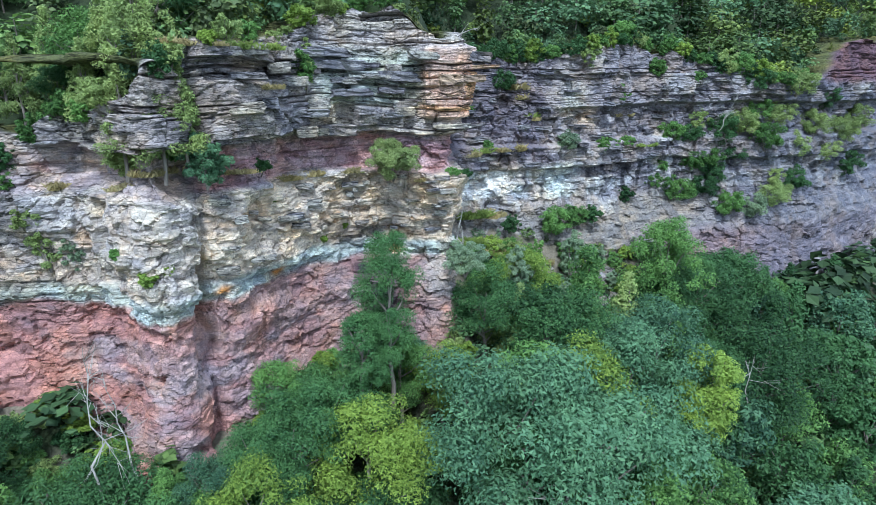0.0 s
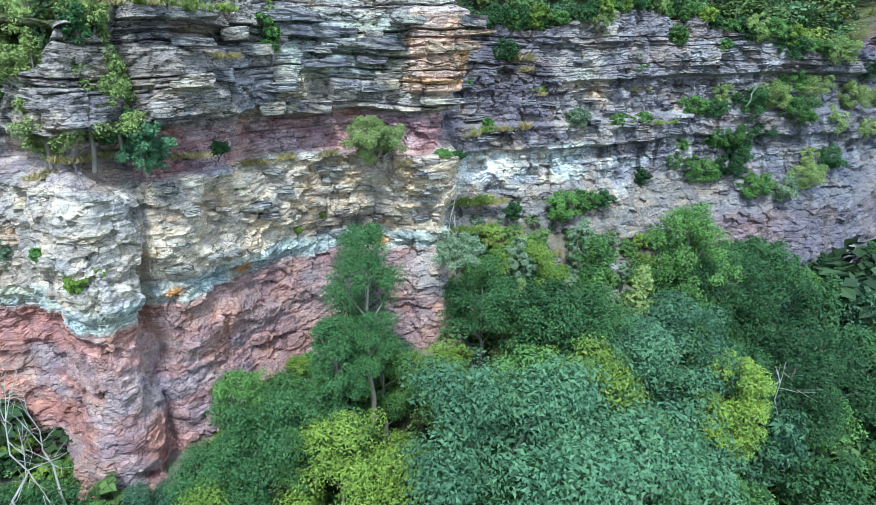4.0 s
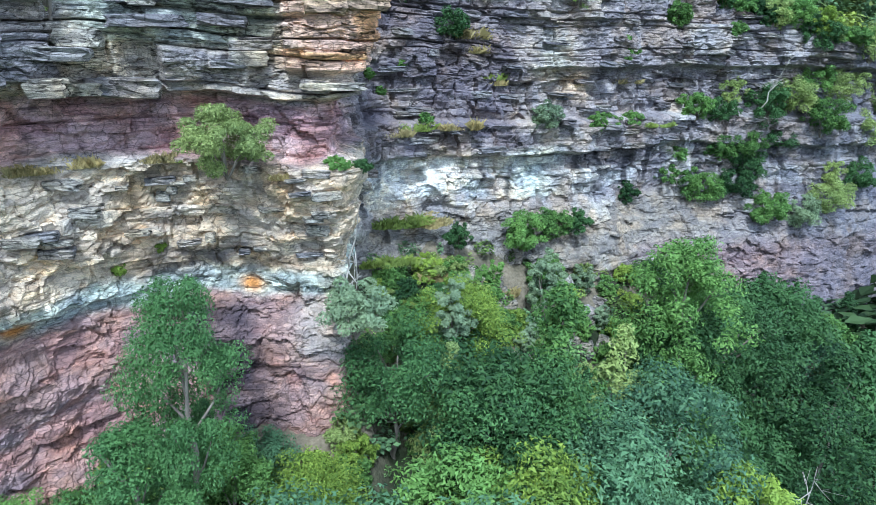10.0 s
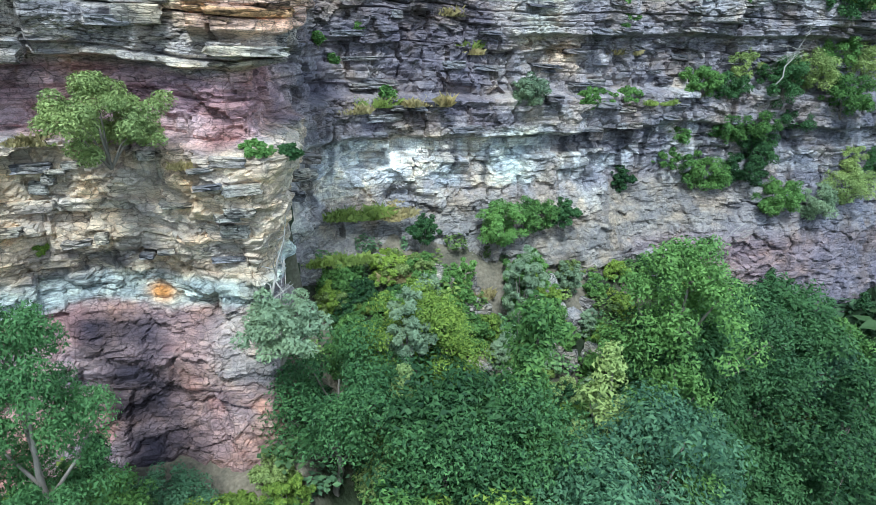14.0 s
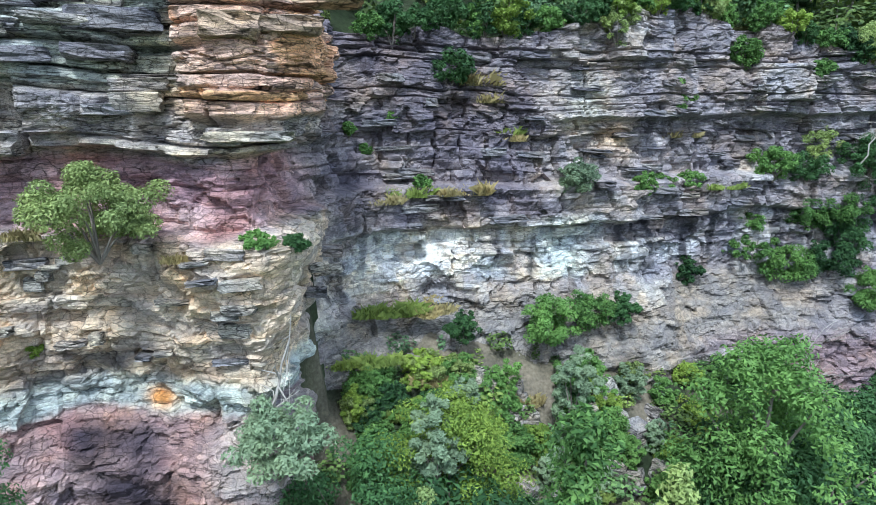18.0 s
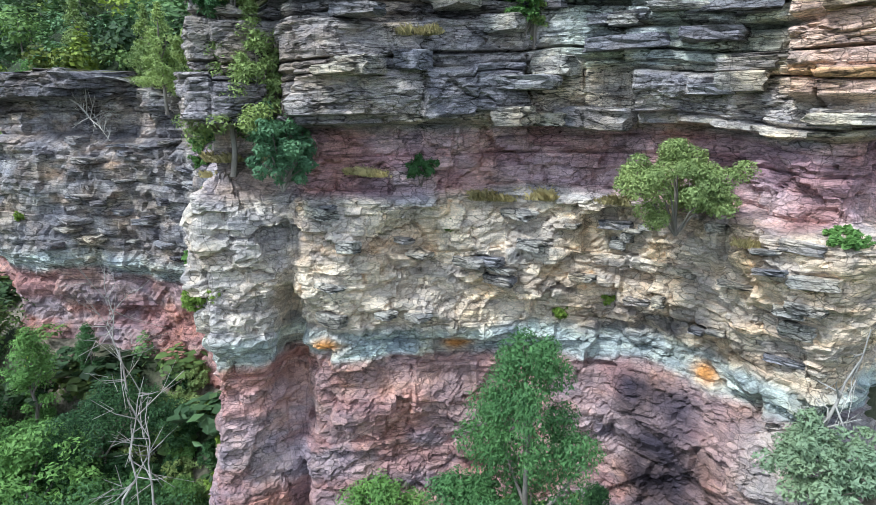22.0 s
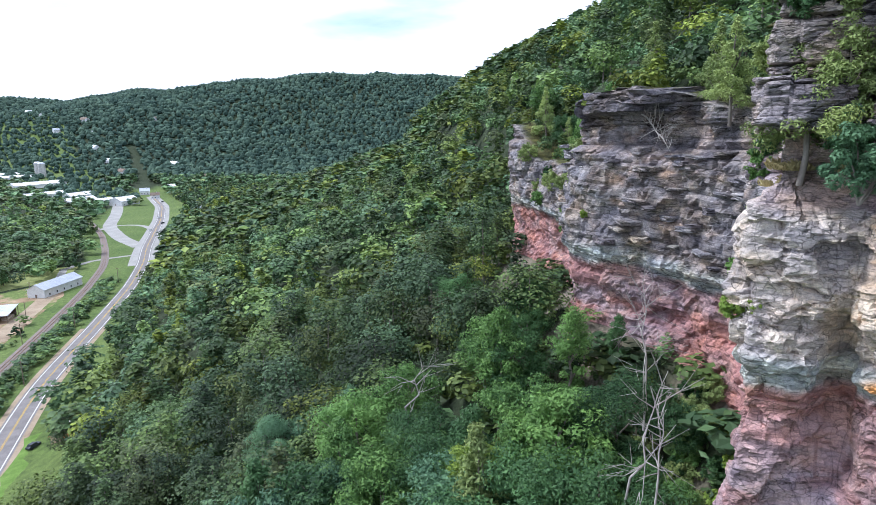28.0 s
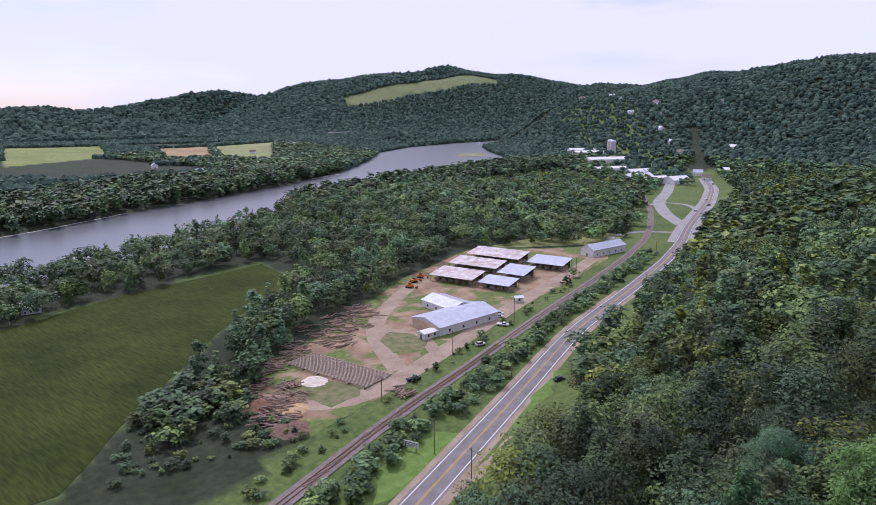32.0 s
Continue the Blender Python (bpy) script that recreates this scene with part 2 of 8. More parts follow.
def canopy_material(name, dark, light):
    """Far crowns: tone varies from crown to crown and over the hillside."""
    m, nt, bs = nodes_of(name)
    g = nt.nodes.new("ShaderNodeNewGeometry")
    col = ramp(nt, g.outputs["Random Per Island"], [(0.05, dark), (0.7, light), (1.0, tuple(c * 1.3 for c in light))])
    v = world_coords(nt)
    col = blend(nt, col, ramp(nt, tex_noise(nt, 0.02, 4, v), [(0.35, (0.8, 0.85, 0.85)), (0.65, (1.2, 1.15, 1.0))]), 0.8, "MULTIPLY")
    col = blend(nt, col, ramp(nt, tex_noise(nt, 0.35, 4, v), [(0.3, (0.6, 0.62, 0.6)), (0.7, (1.3, 1.3, 1.25))]), 0.9, "MULTIPLY")
    nt.links.new(col, bs.inputs["Base Color"])
    bs.inputs["Roughness"].default_value = 0.9
    bs.inputs["Specular IOR Level"].default_value = 0.12
    bump(nt, bs, tex_noise(nt, 0.35, 4, v), 0.8, 1.5)
    return m


def wood_material(name):
    """Leaves of joined woods: each tree has its own tone, each spray a little of its own."""
    m, nt, bs = nodes_of(name)
    at = nt.nodes.new("ShaderNodeAttribute")
    at.attribute_name = "tone"
    g = nt.nodes.new("ShaderNodeNewGeometry")
    col = blend(nt, at.outputs["Color"], ramp(nt, g.outputs["Random Per Island"], [(0.0, (0.55, 0.6, 0.6)), (0.6, (1.05, 1.05, 1.0)), (1.0, (1.5, 1.45, 1.25))]), 1.0, "MULTIPLY")
    nt.links.new(col, bs.inputs["Base Color"])
    bs.inputs["Roughness"].default_value = 0.6
    bs.inputs["Specular IOR Level"].default_value = 0.22
    tr = nt.nodes.new("ShaderNodeBsdfTranslucent")
    nt.links.new(col, tr.inputs["Color"])
    mx = nt.nodes.new("ShaderNodeMixShader")
    mx.inputs[0].default_value = 0.2
    nt.links.new(bs.outputs[0], mx.inputs[1])
    nt.links.new(tr.outputs[0], mx.inputs[2])
    nt.links.new(mx.outputs[0], nt.nodes["Material Output"].inputs["Surface"])
    return m


ROCK = rock_material()
LEAF_DEEP = leaf_material("leaves_deep_green", (0.020, 0.052, 0.024), (0.066, 0.142, 0.054))
LEAF_BLUE = leaf_material("leaves_blue_green", (0.034, 0.082, 0.052), (0.118, 0.225, 0.125))
LEAF_MID = leaf_material("leaves_mid_green", (0.046, 0.108, 0.032), (0.150, 0.275, 0.078))
LEAF_YELLOW = leaf_material("leaves_yellow_green", (0.11, 0.185, 0.035), (0.245, 0.345, 0.065))
LEAF_FRESH = leaf_material("leaves_fresh_green", (0.026, 0.070, 0.030), (0.098, 0.205, 0.076))
LEAF_GREY = leaf_material("leaves_grey_green", (0.12, 0.175, 0.112), (0.235, 0.315, 0.205))
LEAF_PINE = leaf_material("needles_olive_green", (0.12, 0.17, 0.055), (0.29, 0.37, 0.135))
LEAF_FEATHER = leaf_material("feathery_light_olive", (0.16, 0.22, 0.075), (0.34, 0.42, 0.17))
GRASS_DRY = leaf_material("dry_grass_blades", (0.24, 0.21, 0.10), (0.46, 0.39, 0.21))
# far crowns are tinted bluish: distance haze put into the leaf colour
CANOPY = canopy_material("far_canopy", (0.036, 0.066, 0.055), (0.076, 0.120, 0.094))
WOOD_LEAF = wood_material("woodland_leaves")
BARK = simple("bark_grey", (0.16, 0.13, 0.11), (0.30, 0.27, 0.24), 2.0, 0.9, 0, 0.6, 0.03, (1, 1, 0.3))
DEADWOOD = simple("bleached_deadwood", (0.28, 0.26, 0.24), (0.50, 0.47, 0.43), 2.0, 0.85, 0, 0.4, 0.02, (1, 1, 0.3))
WATER, _nt, _bs = nodes_of("river_water")
_bs.inputs["Base Color"].default_value = (0.07, 0.085, 0.085, 1)
_bs.inputs["Roughness"].default_value = 0.28
_bs.inputs["Specular IOR Level"].default_value = 0.9
bump(_nt, _bs, tex_noise(_nt, 0.25, 4, world_coords(_nt)), 0.22, 0.3)
ASPHALT = simple("worn_asphalt", (0.17, 0.157, 0.152), (0.25, 0.232, 0.222), 0.25, 0.85, 0, 0.2, 0.01)
PAINT_WHITE = simple("road_paint_white", (0.62, 0.62, 0.6), (0.8, 0.8, 0.78), 1.0, 0.7)
PAINT_YELLOW = simple("road_paint_yellow", (0.55, 0.33, 0.03), (0.68, 0.44, 0.06), 1.0, 0.7)
GRAVEL = simple("packed_gravel_dirt", (0.28, 0.21, 0.14), (0.41, 0.33, 0.235), 0.12, 0.95, 0, 0.3, 0.03)
BALLAST = simple("rail_ballast", (0.16, 0.13, 0.12), (0.27, 0.23, 0.2), 0.8, 0.95, 0, 0.5, 0.05)
RUST = simple("rusty_steel", (0.16, 0.07, 0.035), (0.32, 0.16, 0.08), 1.5, 0.7, 0.3)
TIMBER = simple("weathered_timber", (0.13, 0.10, 0.08), (0.27, 0.21, 0.16), 1.2, 0.85)
LOGS = simple("cut_logs", (0.20, 0.13, 0.09), (0.42, 0.32, 0.24), 0.7, 0.85)
BOARDS = simple("sawn_boards", (0.30, 0.24, 0.18), (0.48, 0.40, 0.31), 0.9, 0.8)
SAWDUST = simple("pale_sawdust", (0.62, 0.54, 0.42), (0.80, 0.73, 0.60), 0.5, 0.95)
ROOF_METAL = simple("grey_metal_roof", (0.46, 0.49, 0.55), (0.60, 0.63, 0.69), 0.3, 0.45, 0.15, 0.1, 0.02)
ROOF_RUSTY = simple("rust_streaked_metal_roof", (0.40, 0.29, 0.23), (0.72, 0.70, 0.69), 0.28, 0.5, 0.2, 0.1, 0.02, (1, 1, 1))
SIDING = simple("white_siding", (0.66, 0.66, 0.66), (0.8, 0.8, 0.79), 0.5, 0.7)
SIDING_TAN = simple("tan_siding", (0.50, 0.36, 0.24), (0.62, 0.46, 0.32), 0.5, 0.75)
ROOF_TEAL = simple("teal_metal_roof", (0.04, 0.25, 0.24), (0.07, 0.34, 0.32), 0.5, 0.5)
DARK = simple("dark_glass", (0.02, 0.022, 0.025), (0.05, 0.055, 0.06), 1.0, 0.2)
RUBBER = simple("black_rubber", (0.02, 0.02, 0.02), (0.04, 0.04, 0.04), 1.0, 0.85)
CAR_DARK = simple("dark_car_paint", (0.03, 0.035, 0.045), (0.05, 0.055, 0.07), 1.0, 0.25)
CAR_WHITE = simple("white_truck_paint", (0.7, 0.7, 0.7), (0.8, 0.8, 0.8), 1.0, 0.3)
ORANGE = simple("orange_machine_paint", (0.55, 0.16, 0.03), (0.7, 0.24, 0.05), 1.0, 0.5)
PAVE = simple("pale_worn_asphalt", (0.27, 0.262, 0.245), (0.37, 0.36, 0.335), 0.1, 0.85)
CONCRETE = simple("pale_concrete", (0.42, 0.41, 0.39), (0.58, 0.57, 0.54), 0.4, 0.85)

# ---- small tools ----
def hash01(a, b=0, seed=0):
    """Repeatable random numbers in 0..1 from whole numbers."""
    n = (np.asarray(a).astype(np.int64) * 374761393 + np.asarray(b).astype(np.int64) * 668265263 + seed * 974634777) & 0x7FFFFFFF
    n = ((n ^ (n >> 13)) * 1274126177) & 0x7FFFFFFF
    n = ((n ^ (n >> 16)) * 362437) & 0x7FFFFFFF
    return ((n ^ (n >> 11)) & 0xFFFFF) / float(0xFFFFF)


def vnoise(x, y, seed=0):
    """Smooth value noise in -1..1."""
    x, y = np.asarray(x, float), np.asarray(y, float)
    xi, yi = np.floor(x), np.floor(y)
    fx, fy = x - xi, y - yi
    fx, fy = fx * fx * (3 - 2 * fx), fy * fy * (3 - 2 * fy)
    a, b = hash01(xi, yi, seed), hash01(xi + 1, yi, seed)
    c, d = hash01(xi, yi + 1, seed), hash01(xi + 1, yi + 1, seed)
    return 2 * ((a * (1 - fx) + b * fx) * (1 - fy) + (c * (1 - fx) + d * fx) * fy) - 1


def fbm(x, y, seed=0, octaves=4):
    return sum(vnoise(x * 2**o, y * 2**o, seed + o) * 0.5**o for o in range(octaves)) / 1.6


def smooth(a, b, x):
    t = np.clip((np.asarray(x, float) - a) / (b - a), 0, 1)
    return t * t * (3 - 2 * t)


def mesh_of(name, verts, faces, material, shade=False):
    """A mesh from arrays; faces all of one size."""
    verts, faces = np.asarray(verts, np.float32).reshape(-1, 3), np.asarray(faces, np.int32)
    me = bpy.data.meshes.new(name)
    k = faces.shape[1]
    me.vertices.add(len(verts))
    me.vertices.foreach_set("co", verts.ravel())
    me.loops.add(faces.size)
    me.loops.foreach_set("vertex_index", faces.ravel())
    me.polygons.add(len(faces))
    me.polygons.foreach_set("loop_start", np.arange(0, faces.size, k, dtype=np.int32))
    me.polygons.foreach_set("use_smooth", np.full(len(faces), shade))
    me.update(calc_edges=True)
    me.materials.append(material)
    return me


def paint(me, name, colours, alpha=1.0):
    at = me.color_attributes.new(name, "FLOAT_COLOR", "POINT")
    at.data.foreach_set("color", np.c_[colours, np.ones(len(colours)) * alpha].astype(np.float32).ravel())


def bm_mesh(bm, name, material):
    me = bpy.data.meshes.new(name)
    bm.to_mesh(me)
    bm.free()
    me.materials.append(material)
    return me


def part(name, bm, material, parent, label=""):
    """One mesh object under a thing; bm is a bmesh or a finished mesh."""
    me = bm if isinstance(bm, bpy.types.Mesh) else bm_mesh(bm, name, material)
    ob = new(name, me)
    ob.parent = parent
    return tagged(ob, label)


def thing(name, m=None, label="", category="", group="", kind=""):
    ob = new(name)
    ob.empty_display_size = 0.3
    if m is not None:
        ob.matrix_world = m
    return tagged(ob, label, category, group, kind)


def box(bm, lo, hi, bevel=0.0, m=None):
    """A box from corner to corner, with bevelled edges if wanted."""
    lo, hi = Vector(lo), Vector(hi)
    mat = Matrix.Translation((lo + hi) / 2) @ Matrix.Diagonal((*(hi - lo), 1))
    vs = bmesh.ops.create_cube(bm, size=1.0, matrix=mat)["verts"]
    if bevel:
        es = list({e for v in vs for e in v.link_edges})
        r = bmesh.ops.bevel(bm, geom=es, offset=bevel, segments=1, affect="EDGES", profile=0.5)
        vs = list({v for f in r["faces"] for v in f.verts} | {v for v in vs if v.is_valid})
    if m is not None:
        bmesh.ops.transform(bm, matrix=m, verts=vs)
    return vs


def tube_arrays(points, radii, sides=6):
    """A tapered tube along points: vertices and quads."""
    points = np.asarray(points, float)
    vs, fs = [], []
    for i, (p, r) in enumerate(zip(points, radii)):
        d = points[min(i + 1, len(points) - 1)] - points[max(i - 1, 0)]
        d = d / (np.linalg.norm(d) + 1e-9)
        a = np.cross(d, (0.31, 0.95, 0.07))
        a /= np.linalg.norm(a) + 1e-9
        b = np.cross(d, a)
        ang = np.arange(sides) * 2 * np.pi / sides
        vs.append(p + r * (np.cos(ang)[:, None] * a + np.sin(ang)[:, None] * b))
        if i:
            o = (i - 1) * sides
            fs += [[o + k, o + (k + 1) % sides, o + sides + (k + 1) % sides, o + sides + k] for k in range(sides)]
    return np.concatenate(vs), np.array(fs)


def join_arrays(parts):
    vs, fs, n = [], [], 0
    for v, f in parts:
        vs.append(v), fs.append(np.asarray(f) + n)
        n += len(v)
    return np.concatenate(vs), np.concatenate(fs)


# ---- the lie of the land ----
ROAD = np.array([(260, -25), (60, -60), (-40, -79.5), (-112, -96), (-143, -103), (-178, -111), (-213, -119.5), (-247, -127.5), (-326, -137), (-405, -148), (-477, -163), (-545, -182), (-637, -203), (-721, -222), (-850, -258), (-968, -305), (-1160, -380), (-1355, -460)], float)
RAIL = np.array([(260, -80), (60, -96), (-40, -111), (-94, -122), (-121, -128.5), (-149, -133.5), (-179, -137.5), (-210, -143), (-263, -151.5), (-326, -160.5), (-404, -173.5), (-477, -190), (-538, -212), (-617, -244), (-690, -280), (-800, -340), (-950, -425)], float)
SIDE_ROAD = np.array([(-548, -186), (-600, -222), (-680, -262), (-780, -290), (-900, -330), (-1010, -410)], float)
RIVER = np.array([(900, -480, 80), (300, -475, 80), (60, -475, 78), (-90, -498, 80), (-220, -540, 80), (-312, -584, 78), (-440, -655, 54), (-585, -703, 64), (-745, -755, 92), (-910, -825, 128), (-1100, -930, 155), (-1310, -1130, 150), (-1560, -1300, 115), (-1850, -1390, 80), (-2200, -1420, 60)], float)
BASE_X = np.array([-150, -112, -92, -80, -68, -60, -50, -42, -38, -34, -28, -14, -4, 0, 8, 25, 42, 58, 82, 135], float)
BASE_Z = np.array([73, 73, 73, 74, 75, 74, 73, 72, 70, 68.5, 71, 72, 72, 79, 82, 78, 74, 70, 67, 66], float)
TOP_X = np.array([-150, -128, -113, -104, -92, -82, -74, -66.5, -65.6, -55, -51, -46, -41, -37, -33.5, -31.5, -29.2, -28.2, -23, -16, -9, -6.7, -2, 2.5, 6, 18, 25, 33, 46, 58, 67, 76, 135], float)
TOP_Z = np.array([92, 96, 96, 91, 89.5, 90.5, 92.5, 93.8, 98.2, 98.8, 97.5, 96.5, 97.0, 98.0, 99.4, 100.4, 101.6, 102.6, 104, 106.5, 108, 105.5, 105, 103, 103, 103.6, 105, 106, 102.3, 99.5, 101, 107, 108], float)
PLAN = np.array([(-150, 46), (-138, 38), (-128, 32), (-118, 27.6), (-111, 26.2), (-104, 27.5), (-92, 28.2), (-80, 27), (-73, 24.6), (-69, 22.2), (-65.5, 21.4), (-62, 22.8), (-58, 25.4), (-54, 27.4), (-49, 28.6), (-45, 28.4), (-42.5, 27.6), (-40.5, 27), (-38.6, 26.6),
                 (-36.6, 25.8), (-35.0, 23.4), (-33.8, 20.4), (-32.4, 18.9), (-30.9, 18.6), (-29.8, 20.1), (-28.9, 23.0), (-27.6, 22.6), (-25.5, 24.3), (-22.5, 28), (-19, 30.8), (-14, 33), (-9, 32.6), (-6, 31.2), (-3.4, 30.4), (-2.2, 31.6), (-1.4, 35.6), (-0.2, 40.6), (2.4, 44.6), (7.5, 45.8), (13, 45.8), (18, 46),
                 (25, 46.8), (31, 48.6), (39, 48.6), (48, 46.8), (57, 45.3), (64, 45.6), (72, 47), (81, 49), (95, 52), (125, 58)], float)
FACE_X, FACE_Y = PLAN[:, 0], PLAN[:, 1]


def near_line(x, y, line):
    """Distance to a polyline, and the nearest segment's widths if it has any."""
    best = np.full(np.shape(x), 1e9)
    wide = np.zeros(np.shape(x))
    for a, b in zip(line[:-1], line[1:]):
        d = b[:2] - a[:2]
        t = np.clip(((x - a[0]) * d[0] + (y - a[1]) * d[1]) / (d @ d), 0, 1)
        r = np.hypot(x - a[0] - t * d[0], y - a[1] - t * d[1])
        if line.shape[1] > 2:
            wide = np.where(r < best, a[2] + t * (b[2] - a[2]), wide)
        best = np.minimum(best, r)
    return best, wide


# far hills: centre, height, spreads and turn
HILLS = [(-2000, 98, 258, 458, 1305, 0.29), (-2486, -766, 247, 747, 553, 0.25), (-3180, -2822, 386, 1562, 753, -1.18), (-1090, -3502, 130, 693, 500, 0.1),
         (-2424, -3890, 243, 1437, 250, 0.38), (-1350, 330, 110, 500, 330, 0.0), (1500, -1700, 150, 1400, 600, 0.2), (-3330, -1620, 262, 600, 600, 0.0)]


def ground_z(x, y):
    x, y = np.asarray(x, float), np.asarray(y, float)
    order = np.argsort(ROAD[:, 0])
    foot = np.interp(x, ROAD[order, 0], ROAD[order, 1]) + 11
    face = np.interp(x, FACE_X, FACE_Y)
    zb, zt = np.interp(x, BASE_X, BASE_Z), np.interp(x, TOP_X, TOP_Z)
    rise = np.clip((y - foot) / np.maximum(face - 1 - foot, 10), 0, 1)
    low = zb * (0.10 * rise + 0.90 * rise**1.12)
    soft = smooth(118, 190, np.abs(x + 5)) * 16
    step = smooth(0, 1, (y - face - 5.2 + soft * 0.6) / (2.0 + soft))
    d = np.maximum(y - face - 7.2, 0)
    up = 0.76 * np.minimum(d, 60) + 0.5 * np.clip(d - 60, 0, 60) + 0.1 * np.clip(d - 120, 0, 300)
    z = low + (zt - zb) * step + up
    z *= smooth(-1050, -620, x) * (1 - 0.5 * smooth(150, 900, x))
    z = z + fbm(x / 14, y / 14, 5) * 1.2 * smooth(5, 25, z) * (1 - step * (1 - smooth(8, 14, d)))
    far = np.zeros_like(z)
    for cx, cy, h, sx, sy, turn in HILLS:
        c, s = math.cos(turn), math.sin(turn)
        u, v = (x - cx) * c + (y - cy) * s, -(x - cx) * s + (y - cy) * c
        far = np.maximum(far, h * np.exp(-((u / sx) ** 2) - (v / sy) ** 2))
    far = np.maximum(far - 6, 0) * (1 + 0.12 * fbm(x / 300, y / 300, 9))
    r, w = near_line(x, y, RIVER)
    far = far * smooth(1.1, 3.2, r / np.maximum(w, 1))
    z = np.maximum(z, far)
    return z - 6.0 * (1 - smooth(0.92, 1.12, r / np.maximum(w, 1)))


def in_poly(x, y, poly):
    x, y = np.asarray(x, float), np.asarray(y, float)
    inside = np.zeros(x.shape, bool)
    for (ax, ay), (bx, by) in zip(poly, poly[1:] + poly[:1]):
        cross = (ay > y) != (by > y)
        inside ^= cross & (x < (bx - ax) * (y - ay) / (by - ay + 1e-12) + ax)
    return inside


YARD = [(-113, -172), (-116, -154), (-112, -142), (-144, -145), (-194, -153), (-254, -164), (-324, -172), (-390, -181), (-436, -199), (-395, -226), (-354, -270), (-294, -257), (-256, -247), (-208, -223), (-173, -209), (-133, -197)]
CORN = [(60, -190), (-52, -167), (-76, -190), (-105, -215), (-160, -260), (-221, -296), (-232, -346), (-140, -340), (-85, -325), (-10, -335), (60, -320)]
LOT = [(-104, -88.5), (-120, -86), (-131, -84), (-154, -89), (-150, -97), (-116, -91)]
LAWN = [(-152, -98), (-155, -88), (-175, -91), (-209, -105), (-202, -111), (-178, -106)]
JUNCTION = [(-500, -175), (-520, -215), (-640, -262), (-740, -300), (-860, -330), (-870, -262), (-720, -212), (-600, -172)]
TOWN = [(-876, -300), (-896, -405), (-1175, -590), (-1415, -760), (-1895, -1170), (-1945, -1090), (-1595, -690), (-1175, -470), (-955, -310)]
FAR_FIELDS = [[(-571, -2122), (-879, -2231), (-639, -1577), (-375, -1402)], [(-928, -1940), (-1050, -1850), (-760, -1310), (-678, -1366)],
              [(-2520, -2900), (-2718, -2710), (-3010, -2510), (-3205, -2270), (-3075, -2180), (-2845, -2370), (-2590, -2580), (-2430, -2750)], [(-1060, -1840), (-1238, -1769), (-800, -1144), (-770, -1290)], [(-2600, -900), (-2800, -1250), (-3000, -1100), (-2850, -800)]]


